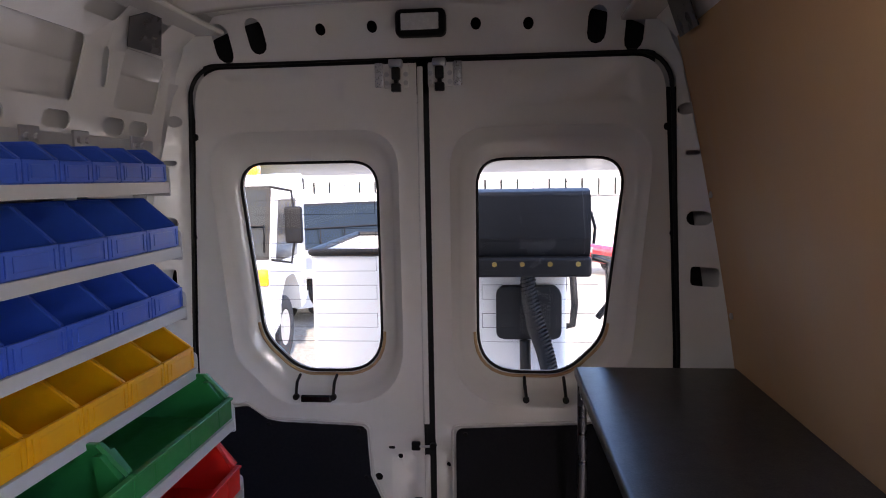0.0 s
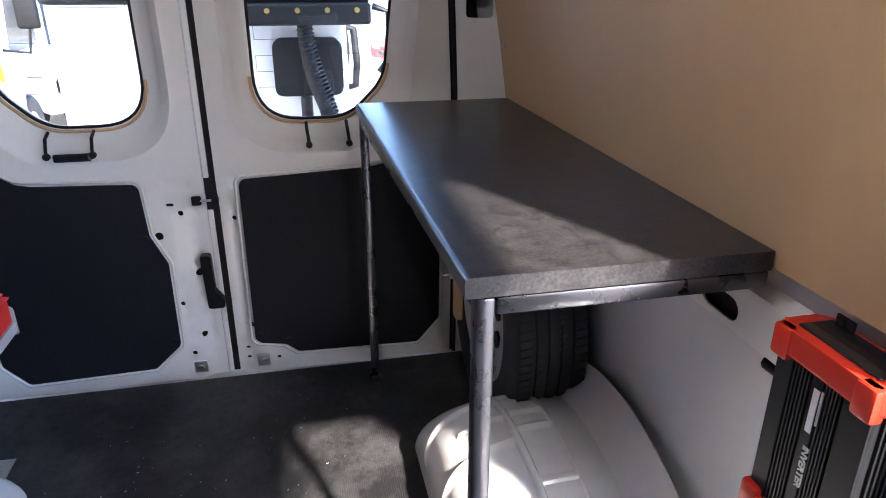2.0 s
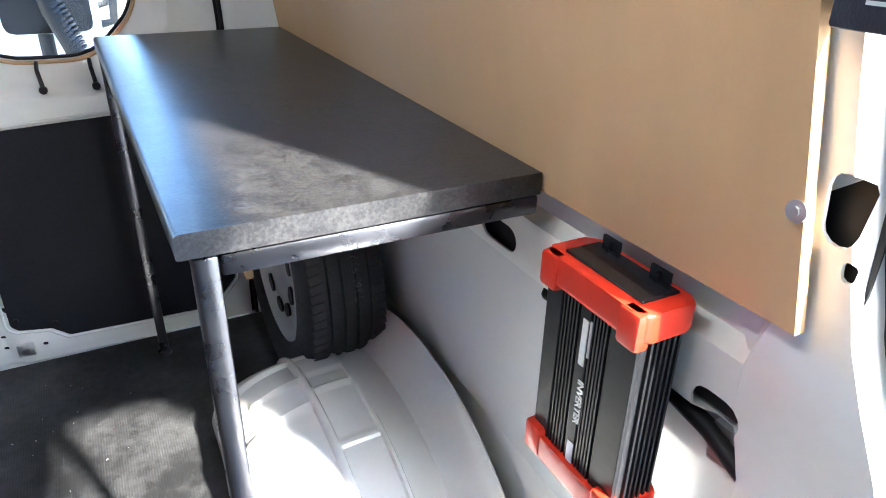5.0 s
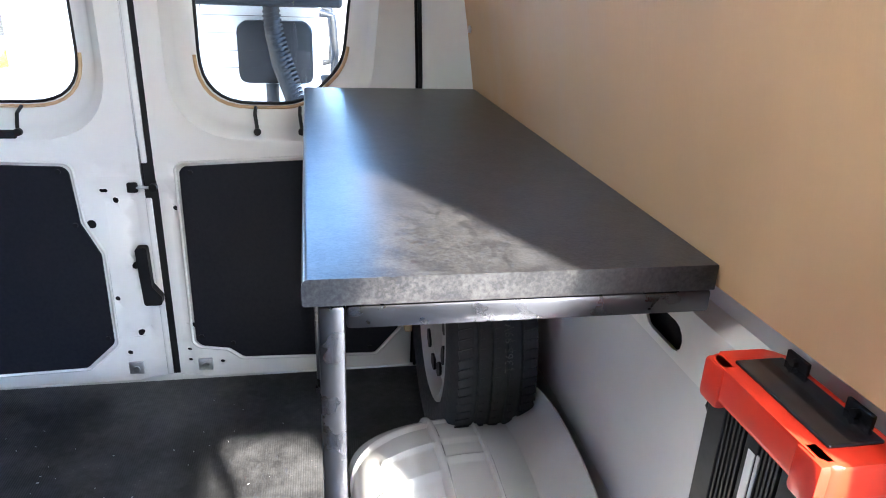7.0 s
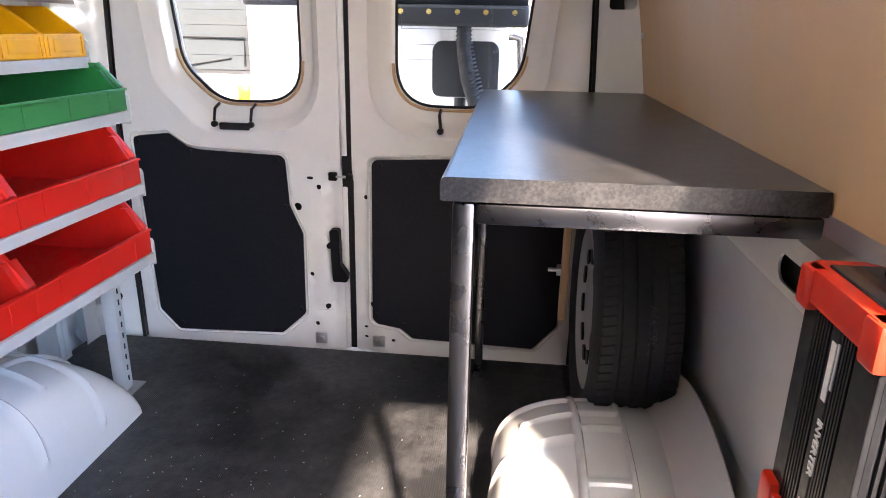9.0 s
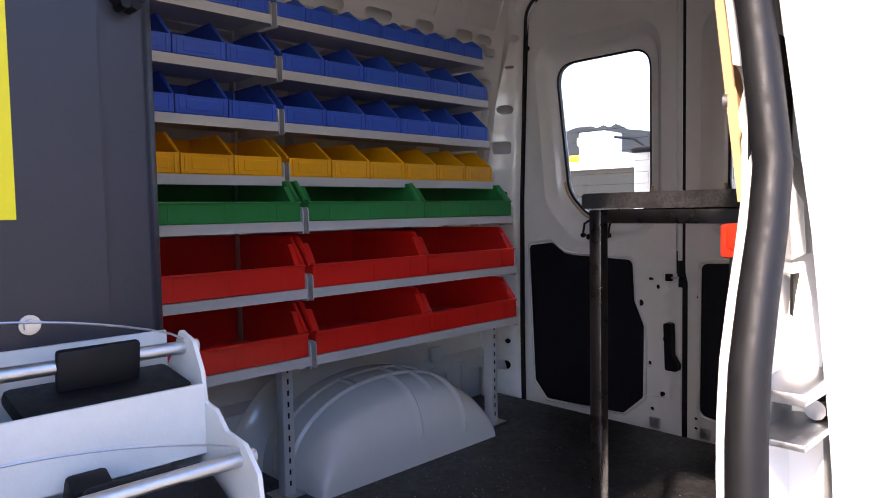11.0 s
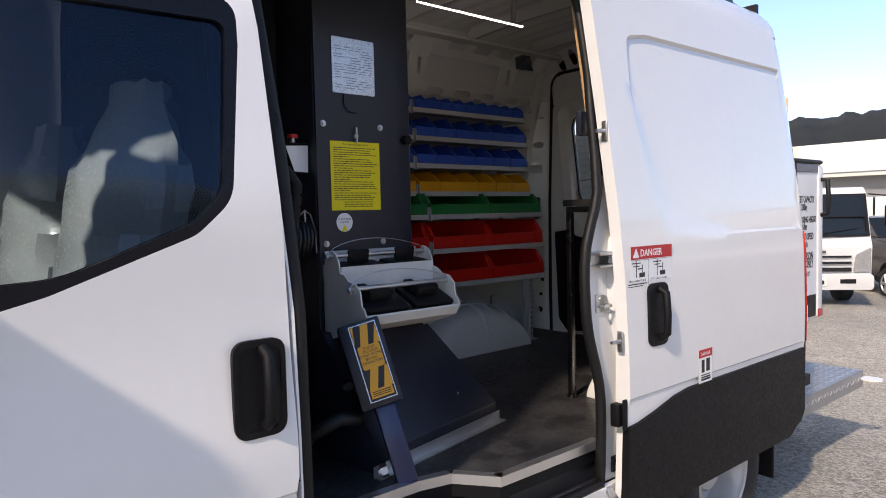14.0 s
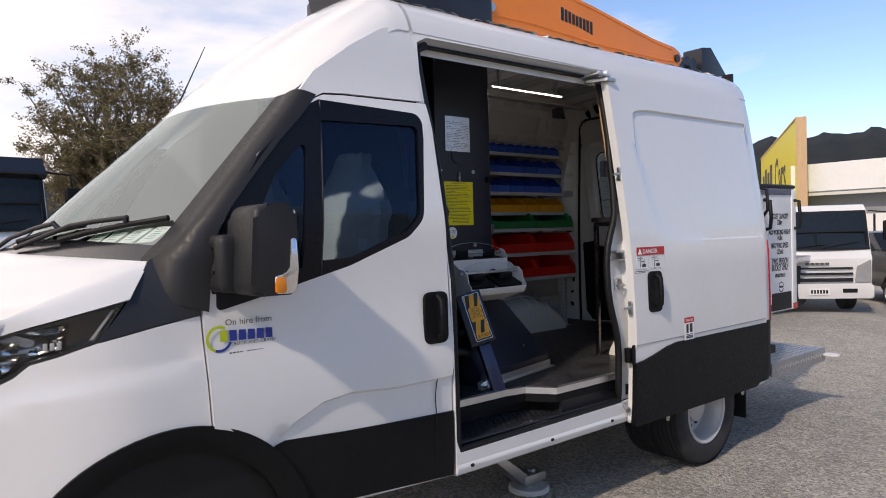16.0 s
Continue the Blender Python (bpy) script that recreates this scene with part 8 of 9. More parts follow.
def door_logo():
    x = outer_x(1.18) + 0.0012
    root = cab_door_kerb
    lettering("words", "On hire from", 0.031, Matrix.Translation((x, -3.820, 1.209)) @ ROT_X, INK, root, thick=0.0001)
    c = (-3.925, 1.166)
    bm = bm_new()
    prism(bm, arc(c, 0.045, 60, 250, 20) + arc(c, 0.036, 250, 60, 20), "x", x, x + 0.0008)
    part("emblem_arc", bm, LIME_INK, root, "lime arc of a round emblem")
    bm = bm_new()
    prism(bm, arc(c, 0.045, -110, -20, 14) + arc(c, 0.036, -20, -110, 14), "x", x, x + 0.0008)
    part("emblem_arc", bm, BLUE_INK, root, "blue arc of a round emblem")
    for k in range(6):
        y = -3.922 + k * 0.0322
        bm = bm_new()
        prism(bm, [(y, 1.157 - 0.0008 * k), (y + 0.025, 1.156 - 0.0008 * k), (y + 0.025, 1.192 - 0.0012 * k), (y, 1.194 - 0.0012 * k)], "x", x, x + 0.0008)
        part("emblem_bar", bm, BLUE_INK if k else LIME_INK, root, "coloured emblem bar")
    lettering("words", "TRUCK AND CRANE", 0.0165, Matrix.Translation((x, -3.806, 1.139)) @ ROT_X, INK, root, thick=0.0001, spacing=1.08)
    bm = bm_new()
    for k in range(10):
        y = -3.892 + k * 0.0125
        if k != 4:
            box(bm, (x, y, 1.104), (x + 0.0006, y + 0.0085, 1.117))
    tagged(part("small_bar", bm, INK, root), kind="stuff")


door_logo()

# permit cards behind the windscreen
for k, (u, v, h) in enumerate(((0.655, 0.885, 0.040), (0.735, 0.880, 0.042), (0.820, 0.872, 0.044), (0.900, 0.858, 0.046))):
    card = thing("permit_card", "printed pale green permit card behind the windscreen", "card", tuple(SCREEN(u, v)), group="permit cards")
    ex = (SCREEN(u + 0.03, v - 0.006) - SCREEN(u - 0.03, v + 0.006)).normalized()
    ez = (SCREEN(u, v - 0.03) - SCREEN(u, v + 0.03)).normalized()
    ez = (ez + ex * 0.55).normalized()
    en = ex.cross(ez).normalized()
    bm = bm_new()
    vs = [bm.verts.new(ex * (a * 0.034) + ez * (b * h) - en * 0.010 * (1 if en.y < 0 else -1)) for a, b in ((-1, -1), (1, -1), (1, 1), (-1, 1))]
    bm.faces.new(vs)
    thicken(bm, 0.001)
    part("sheet", bm, CARD, card)
    bm = bm_new()
    for j in range(5):
        z0 = h * (0.62 - 0.28 * j)
        vs = [bm.verts.new(ex * (a * 0.019) + ez * (z0 + b * h * 0.05) - en * 0.008 * (1 if en.y < 0 else -1)) for a, b in ((-1, -1), (1 - 0.3 * (j % 2), -1), (1 - 0.3 * (j % 2), 1), (-1, 1))]
        bm.faces.new(vs)
    tagged(part("print", bm, CARD_INK, card), kind="stuff")
# ---------------------------------------------------------------- lift on the roof
lift = thing("aerial_lift", "orange and black aerial lift folded along the van roof", "aerial lift", (0, 0, 2.60))


def lz(z):
    return z - 2.60


bm = bm_new()
box(bm, (-0.40, -2.83, 0.06), (0.36, -2.02, 0.28), 0.03, 3)
prism(bm, rounded([(-2.86, 0.10), (-2.0, 0.08), (-1.95, 0.20), (-2.1, 0.60), (-2.7, 0.60), (-2.9, 0.30)], 0.05), "x", -0.25, 0.25)
part("turret", bm, TOWER, lift, "black turret", smooth=40)
bm = bm_new()
box(bm, (-0.36, -3.02, -0.03), (0.34, -2.2, 0.03), 0.01)
part("mounting_frame", bm, PLATE, lift)
bm = bm_new()
lo = [(-2.05, lz(2.745)), (-1.70, lz(2.750)), (-1.0, lz(2.715)), (-0.2, lz(2.725)), (0.02, lz(2.735)), (0.075, lz(2.79)), (0.065, lz(2.846)), (-0.02, lz(2.882)), (-0.3, lz(2.905)), (-1.0, lz(3.015)), (-1.6, lz(3.09)), (-2.05, lz(3.11))]
prism(bm, rounded(lo, [0.02, 0.1, 0.2, 0.1, 0.04, 0.04, 0.02, 0.04, 0.1, 0.1, 0.1, 0.02]), "x", 0.06, 0.27, 0.012)
boom = part("boom", bm, ORANGE, lift, "orange painted boom", smooth=40)
for rows in (([-2.05, 2.79], [-1.6, 2.795], [-1.0, 2.765], [-0.2, 2.765], [-0.05, 2.775]), ([-2.05, 3.09], [-1.6, 3.07], [-1.0, 2.995], [-0.3, 2.885], [-0.06, 2.862])):
    bm = bm_new()
    pipe(bm, [(0.268, y, lz(z)) for y, z in rows], 0.009, 8)
    part("boom_flange", bm, ORANGE, boom, smooth=50)
bm = bm_new()
bar(bm, (0.26, -1.962, lz(2.832)), (0.285, -1.962, lz(2.832)), 0.028, 16)
part("pivot_pin", bm, STEEL, lift, smooth=40)
bm = bm_new()
bar(bm, (0.265, 0.0, lz(2.80)), (0.285, 0.0, lz(2.80)), 0.03, 16)
part("pivot_cap", bm, TOWER, lift, smooth=40)
for k in range(9):
    bm = bm_new()
    y0 = -1.335 + k * 0.0365
    z0 = lz(2.908 - 0.0055 * k)
    h0 = 0.034 + 0.009 * abs(k - 4) / 4
    prism(bm, [(y0, z0 - h0), (y0 + 0.027, z0 - h0 - 0.003), (y0 + 0.027, z0 + h0 - 0.003), (y0, z0 + h0)], "x", 0.27, 0.2715)
    part("maker_bar", bm, INK, lift, "black maker bar")
bm = bm_new()
prism(bm, [(0.06, lz(2.68)), (0.46, lz(2.68)), (0.46, lz(2.76)), (0.30, lz(2.78)), (0.06, lz(2.79))], "x", 0.10, 0.24)
bar(bm, (0.10, 0.20, lz(2.80)), (0.24, 0.20, lz(2.80)), 0.055, 16)
bar(bm, (0.12, 0.36, lz(2.82)), (0.20, 0.36, lz(2.82)), 0.05, 12)
part("boom_rest", bm, TOWER, lift)
bm = bm_new()
prism(bm, rounded([(0.455, lz(2.68)), (0.90, lz(2.68)), (0.865, lz(2.765)), (0.600, lz(2.985)), (0.46, lz(2.965))], 0.012), "x", 0.05, 0.22, 0.006)
part("head_cover", bm, TOWER, lift, "black head cover", smooth=30)
# aerial whip on the roof front
bm = bm_new()
bar(bm, (-0.30, -3.62, -0.42), (-0.30, -3.47, -0.098), 0.0045, 6, 0.002)
part("aerial", bm, SEAL, van, "thin black aerial").location = (0, 0, 2.60)

# ---------------------------------------------------------------- work bucket behind the van
bucket = thing("work_bucket", "white two-person lift bucket hanging behind the rear doors", "bucket", (0, 0, 0.74))


def bz(z):
    return z - 0.74


BX0, BX1, BY0, BY1 = -0.52, 0.50, 0.60, 1.47
bm = bm_new()
outer = rounded([(BX0, BY0), (BX1, BY0), (BX1, BY1), (BX0, BY1)], 0.03, 4)
inn = rounded([(BX0 + 0.02, BY0 + 0.02), (BX1 - 0.02, BY0 + 0.02), (BX1 - 0.02, BY1 - 0.02), (BX0 + 0.02, BY1 - 0.02)], 0.02, 4)
O0 = [bm.verts.new((x, y, 0.0)) for x, y in outer]
O1 = [bm.verts.new((x, y, bz(1.81))) for x, y in outer]
I1 = [bm.verts.new((x, y, bz(1.81))) for x, y in inn]
I0 = [bm.verts.new((x, y, 0.06)) for x, y in inn]
n = len(outer)
bm.faces.new(O0[::-1])
bm.faces.new(I0)
for P, Q in ((O0, O1), (O1, I1), (I1, I0)):
    for i in range(n):
        bm.faces.new((P[i], P[(i + 1) % n], Q[(i + 1) % n], Q[i]))
part("tub", bm, SIGN_WHITE, bucket, "white fibreglass tub", smooth=40)
bm = bm_new()
pipe(bm, [(x, y, bz(1.818)) for x, y in outer], 0.016, 8, closed=True)
part("rim_pad", bm, SEAL, bucket, "dark padded rim", smooth=60)
bm = bm_new()
box(bm, (BX1 - 0.002, BY0 + 0.04, bz(1.745)), (BX1 + 0.008, BY1 - 0.08, bz(1.80)), 0.003)
part("rim_band", bm, NAVY, bucket, "dark blue band under the rim")
bm = bm_new()
box(bm, (BX1 - 0.02, BY1 - 0.075, 0.0), (BX1 + 0.010, BY1 + 0.004, bz(1.79)), 0.008)
part("corner_rail", bm, SIGN_WHITE, bucket, smooth=30)
bm = bm_new()
box(bm, (BX1 - 0.002, BY0 + 0.08, 0.01), (BX1 + 0.006, BY1 - 0.10, 0.16), 0.002)
part("kick_panel", bm, SEAL, bucket)
bm = bm_new()
box(bm, (BX1 + 0.008, BY1 - 0.075, 0.0), (BX1 + 0.014, BY1 + 0.002, 0.055), 0.002)
part("reflector", bm, TAIL_RED, bucket, "red reflector")
lines = [("BUCKET CAPACITY", 0.062, 1.540), ("230kg", 0.062, 1.488), ("MAX WORKING HEIGHT", 0.058, 1.404), ("14.8m", 0.062, 1.356), ("MAX WIND SPEED", 0.062, 1.288), ("12.5m/s", 0.062, 1.236), ("TWO PERSON", 0.078, 1.146), ("BUCKET ONLY", 0.074, 1.094), ("INSULATION LV", 0.042, 1.036)]
for txt, size, z in lines:
    lettering("words", txt, size, Matrix.Translation((BX1 + 0.001, 1.175, bz(z))) @ ROT_X @ Matrix.Diagonal((0.62, 1.0, 1.0, 1.0)), INK, bucket, bold=0.002, thick=0.0004)
bm = bm_new()
prism(bm, arc((1.19, bz(0.95)), 0.045, 20, 160, 10) + arc((1.19, bz(0.95)), 0.038, 160, 20, 10), "x", BX1, BX1 + 0.0015)
prism(bm, arc((1.19, bz(0.95)), 0.045, 200, 340, 10) + arc((1.19, bz(0.95)), 0.038, 340, 200, 10), "x", BX1, BX1 + 0.0015)
box(bm, (BX1, 1.15, bz(0.942)), (BX1 + 0.0015, 1.23, bz(0.958)))
part("emblem", bm, INK, bucket, "round dark emblem")
for y in (BY0 + 0.30, BY1 - 0.03):
    bm = bm_new()
    pipe(bm, [(BX1, y, bz(1.70)), (BX1 + 0.05, y, bz(1.69)), (BX1 + 0.06, y, bz(1.55)), (BX1 + 0.05, y, bz(1.46)), (BX1, y, bz(1.45))], 0.016, 8)
    part("grab_bar", bm, SEAL, bucket, "black grab bar", smooth=60)
ctl = thing("control_console", "black control console on the front of the lift bucket", "control console", (0, 0, 1.45))
bm = bm_new()
prism(bm, rounded([(0.49, 0.355), (0.585, 0.355), (0.585, 0.615), (0.475, 0.60), (0.465, 0.43)], 0.02), "x", 0.075, 0.575, 0.008)
part("housing", bm, SEAL, ctl, "black moulded console housing", smooth=30)
bm = bm_new()
box(bm, (0.060, 0.455, 0.285), (0.578, 0.585, 0.36), 0.012, 2)
part("valve_plate", bm, SEAL, ctl)
BRASS = material("brass", (0.55, 0.38, 0.12), 0.35, metal=1.0)
for k in range(5):
    x = 0.12 + k * 0.102
    bm = bm_new()
    bar(bm, (x, 0.457, 0.335), (x, 0.450, 0.335), 0.010, 6)
    part("brass_nut", bm, BRASS, ctl, "brass nut")
bm = bm_new()
prism(bm, rounded([(0.225, 0.03), (0.475, 0.03), (0.475, 0.215), (0.45, 0.235), (0.25, 0.235), (0.225, 0.215)], 0.03, 5), "y", 0.545, 0.60, 0.008)
part("valve_cover", bm, SEAL, ctl, "black square valve cover", smooth=30)
bm = bm_new()
pipe(bm, [(0.345, 0.50, 0.29), (0.348, 0.49, 0.20), (0.365, 0.485, 0.10), (0.40, 0.485, 0.0), (0.43, 0.49, -0.12), (0.43, 0.52, -0.3)], 0.027, 10)
for k in range(30):
    t = k / 29
    z = 0.28 - 0.40 * t
    x = 0.345 + 0.085 * smooth01((0.28 - z) / 0.40)
    bar(bm, (x, 0.4885, z), (x + 0.002, 0.4885, z - 0.006), 0.031, 12)
part("corrugated_hose", bm, SEAL, ctl, "black corrugated hose", smooth=40)
bm = bm_new()
pipe(bm, [(0.335, 0.53, 0.03), (0.335, 0.525, -0.05), (0.345, 0.53, -0.3)], 0.022, 10)
part("lower_hose", bm, SEAL, ctl, smooth=40)
bm = bm_new()
pipe(bm, [(0.585, 0.56, 0.52), (0.60, 0.55, 0.46), (0.595, 0.55, 0.40)], 0.006, 6)
pipe(bm, [(0.60, 0.62, 0.34), (0.66, 0.62, 0.32), (0.665, 0.62, 0.16), (0.62, 0.62, 0.10)], 0.013, 8)
part("grab_bar", bm, SEAL, ctl, smooth=50)

# ---------------------------------------------------------------- rear step
step = thing("rear_step", "aluminium tread-plate rear step below the bucket", "step", (0, 0, 0.40))
bm = bm_new()
box(bm, (-0.86, 0.14, 0.075), (0.905, 1.04, 0.085), 0.002)
box(bm, (-0.86, 1.03, 0.0), (0.905, 1.04, 0.08), 0.002)
box(bm, (0.895, 0.14, -0.02), (0.905, 1.04, 0.08), 0.002)
part("tread_plate", bm, TREAD, step, "aluminium tread plate")
bm = bm_new()
for i in range(38):
    for j in range(21):
        x, y = -0.83 + i * 0.046, 0.17 + j * 0.042
        s = 1 if (i + j) % 2 else -1
        box(bm, (-0.015, -0.004, 0), (0.015, 0.004, 0.003), 0, 1, Matrix.Translation((x, y, 0.085)) @ Matrix.Rotation(s * radians(45), 4, 'Z'))
tagged(part("tread_bar", bm, ALLOY, step), kind="stuff")
bm = bm_new()
for j in range(20):
    y, s = 0.17 + j * 0.044, 1 if j % 2 else -1
    box(bm, (-0.002, -0.004, -0.014), (0.002, 0.004, 0.014), 0, 1, Matrix.Translation((0.906, y, 0.035)) @ Matrix.Rotation(s * radians(45), 4, 'X'))
tagged(part("edge_bar", bm, ALLOY, step), kind="stuff")
bm = bm_new()
box(bm, (0.60, 0.0, -0.12), (0.66, 1.0, 0.0), 0.005)
box(bm, (-0.62, 0.0, -0.12), (-0.56, 1.0, 0.0), 0.005)
part("bracket", bm, SEAL, step)
bm = bm_new()
o = rounded([(0.93, 1.00), (1.0, 0.985), (1.045, 1.02), (1.045, 1.06), (1.0, 1.09), (0.93, 1.07)], 0.025)
prism(bm, [(p[0] - 0.03, p[1]) for p in o], "z", 0.03, 0.042, 0.003)
part("marker_plate", bm, SIGN_WHITE, step, "white marker plate")

# outrigger foot under the sill
foot = thing("stabiliser_jack", "galvanised stabiliser jack with a round pad below the sill", "stabiliser", (0.49, -1.965, 0.0))
bm = bm_new()
lathe(bm, [(0.10, 0.0), (0.118, 0.006), (0.118, 0.020), (0.106, 0.030), (0.085, 0.024), (0.02, 0.026)], Matrix.Identity(4), 40)
part("pad", bm, CREAM, foot, "round off-white pad", smooth=40)
bm = bm_new()
prism(bm, rounded([(-0.085, 0.062), (0.075, 0.062), (0.085, 0.070), (0.085, 0.100), (0.070, 0.108), (-0.085, 0.108)], 0.006), "x", -0.055, 0.055, 0.003)
bar(bm, (0, 0.02, 0.10), (0, 0.02, 0.122), 0.024, 6)
bar(bm, (0, 0, 0.024), (0, 0, 0.066), 0.034, 16)
part("shoe", bm, STEEL, foot, "zinc shoe with a hex bolt", smooth=30)
bm = bm_new()
prism(bm, [(-0.40, 0.33), (-0.33, 0.33), (-0.05, 0.108), (-0.085, 0.062)], "x", -0.048, 0.048, 0.003)
part("swing_arm", bm, STEEL, foot, "zinc plated swing arm", smooth=30)
bm = bm_new()
box(bm, (-0.050, -0.46, 0.30), (0.050, -0.30, 0.45), 0.006)
part("ram", bm, NAVY, foot)

# ---------------------------------------------------------------- the yard
bm = bm_new()
def ground_z(x, y):
    """The yard falls gently away behind the van."""
    return -0.034 * max(0.0, min(y, 48.0) - 1.0)


strips = [-900.0, -60.0, 1.0, 12.0, 24.0, 36.0, 48.0, 900.0]
gv = [[bm.verts.new((x, y, ground_z(x, y))) for x in (-900.0, -40.0, 0.0, 40.0, 900.0)] for y in strips]
for P, Q in zip(gv, gv[1:]):
    for i in range(4):
        bm.faces.new((P[i], P[i + 1], Q[i + 1], Q[i]))
tagged(part("ground", bm, GROUND, None, "grey crushed gravel yard"), category="ground", kind="structure")


def pebbles():
    random.seed(11)
    bm = bm_new()
    for k in range(5200):
        y = random.uniform(-3.0, 9.0)
        x = random.uniform(0.9, 6.0) if y < 1 else random.uniform(-2.0, 6.0)
        r = random.uniform(0.005, 0.017)
        z = r * 0.35
        q = [Vector((random.uniform(0.7, 1.2) * r * math.cos(a), random.uniform(0.7, 1.2) * r * math.sin(a), 0)) for a in (0, 1.3, 2.5, 3.8, 5.0)]
        c = Vector((x, y, ground_z(x, y)))
        t = bm.verts.new(c + Vector((random.uniform(-0.3, 0.3) * r, 0, r * 0.7)))
        vs = [bm.verts.new(c + p + Vector((0, 0, -0.001))) for p in q]
        for i in range(5):
            bm.faces.new((vs[i], vs[(i + 1) % 5], t))
    tagged(part("gravel", bm, GROUND, None, "loose grey gravel stones"), category="gravel", kind="stuff")


pebbles()


def light_truck(name, label, at, yaw, body_mat, visor=False, box_load=False, beacon=False):
    """Forward-control light truck, front towards -y in its own space, 1.95 m wide."""
    t = thing(name, label, "truck", at)
    t.rotation_euler = (0, 0, radians(yaw))
    W = 0.97
    bm = bm_new()
    side = rounded([(-0.02, 0.42), (-0.06, 1.08), (0.01, 1.24), (0.20, 2.00), (0.32, 2.13), (1.55, 2.14), (1.62, 2.0), (1.62, 0.55), (1.30, 0.50), (1.22, 0.80), (0.98, 0.98), (0.62, 0.98), (0.40, 0.80), (0.34, 0.52)], [0.05, 0.1, 0.06, 0.08, 0.12, 0.08, 0.1, 0.05, 0.03, 0.15, 0.2, 0.2, 0.15, 0.03], 5)
    prism(bm, side, "x", -W, W, 0.05)
    part("cab", bm, body_mat, t, smooth=40)
    bm = bm_new()

    def scr(u, v):
        return Vector((u * 0.905, 0.014 + 0.175 * v - 0.014 - 0.03 * (1 - u * u), 1.28 + 0.69 * v))
    g = [[bm.verts.new(scr(-1 + 0.25 * i, j / 3)) for i in range(9)] for j in range(4)]
    for j in range(3):
        for i in range(8):
            bm.faces.new((g[j][i], g[j][i + 1], g[j + 1][i + 1], g[j + 1][i]))
    part("windscreen", bm, TRUCK_GLASS, t, smooth=50)
    bm = bm_new()
    g = [[bm.verts.new(scr((-1 + 0.25 * i) * 1.06, -0.05 + 1.11 * j / 3) + Vector((0, 0.006, 0))) for i in range(9)] for j in range(4)]
    for j in range(3):
        for i in range(8):
            bm.faces.new((g[j][i], g[j][i + 1], g[j + 1][i + 1], g[j + 1][i]))
    part("screen_surround", bm, SEAL, t, "black windscreen surround", smooth=50)
    for s in (-1, 1):
        bm = bm_new()
        sheet(bm, rounded([(0.22, 1.20), (1.20, 1.18), (1.20, 1.86), (0.42, 1.86)], 0.05), [], flat("x", s * (W + 0.003)), 0.004, 0, (-s, 0, 0))
        part("side_window", bm, TRUCK_GLASS, t)
        bm = bm_new()
        lathe(bm, [(0.36, -0.10), (0.37, -0.08), (0.37, 0.08), (0.35, 0.10), (0.22, 0.09), (0.20, 0.05), (0.05, 0.06)], Matrix.Translation((s * 0.80, 0.80, 0.37)) @ Euler((0, s * radians(90), 0)).to_matrix().to_4x4(), 28)
        wl = part("wheel", bm, RUBBER, t, smooth=40)
        bm = bm_new()
        lathe(bm, [(0.21, 0.088), (0.19, 0.075), (0.12, 0.06), (0.08, 0.10), (0.02, 0.10)], Matrix.Translation((s * 0.80, 0.80, 0.37)) @ Euler((0, s * radians(90), 0)).to_matrix().to_4x4(), 24)
        part("rim", bm, ALLOY, wl, smooth=40)
        bm = bm_new()
        sheet(bm, rounded([(s * 0.66, 0.62), (s * 0.95, 0.62), (s * 0.95, 1.06), (s * 0.70, 0.92)], 0.03), [], flat("y", -0.075), 0.02, 0, (0, 1, 0))
        part("headlamp", bm, HEADLAMP, t, "clear headlamp")
        bm = bm_new()
        box(bm, (s * (W + 0.30) - 0.10, -0.08, 1.42), (s * (W + 0.30) + 0.10, -0.01, 1.80), 0.03, 3)
        pipe(bm, [(s * W, 0.12, 2.0), (s * (W + 0.28), -0.03, 1.96), (s * (W + 0.30), -0.04, 1.78)], 0.014, 6)
        pipe(bm, [(s * W, 0.05, 1.24), (s * (W + 0.26), -0.05, 1.22), (s * (W + 0.30), -0.04, 1.44)], 0.014, 6)
        part("mirror", bm, BLACK_TRIM, t, smooth=40)
        bm = bm_new()
        lathe(bm, [(0.36, -0.18), (0.37, -0.15), (0.37, 0.15), (0.35, 0.18), (0.10, 0.16)], Matrix.Translation((s * 0.70, 3.7, 0.37)) @ Euler((0, s * radians(90), 0)).to_matrix().to_4x4(), 24)
        part("wheel", bm, RUBBER, t, smooth=40)
    bm = bm_new()
    for z, h in ((0.895, 0.018), (0.785, 0.022), (0.665, 0.036)):
        box(bm, (-0.60 - 0.03 * (z < 0.9), -0.088, z - h), (0.60 + 0.03 * (z < 0.9), -0.05, z + h), 0.01)
    part("grille", bm, GLOSS_BLACK, t)
    bm = bm_new()
    for k in range(5):
        box(bm, (-0.22 + k * 0.088, -0.090, 0.965), (-0.15 + k * 0.088, -0.055, 1.005), 0.002)
    tagged(part("maker_bar", bm, CAR_GREY, t), kind="stuff")
    bm = bm_new()
    prism(bm, rounded([(-W, 0.31), (W, 0.31), (W, 0.55), (0.9, 0.60), (-0.9, 0.60), (-W, 0.55)], 0.04), "y", -0.14, 0.06, 0.02)
    bp = part("bumper", bm, body_mat, t, smooth=40)
    for s in (-1, 1):
        bm = bm_new()
        box(bm, (s * 0.55 - 0.13, -0.146, 0.42), (s * 0.55 + 0.13, -0.135, 0.50), 0.005)
        part("bumper_vent", bm, SEAL, bp)
    bm = bm_new()
    box(bm, (-0.19, -0.160, 0.38), (0.19, -0.147, 0.51), 0.004)
    pl = part("number_plate", bm, SIGN_WHITE, bp, "white plate with plain bars")
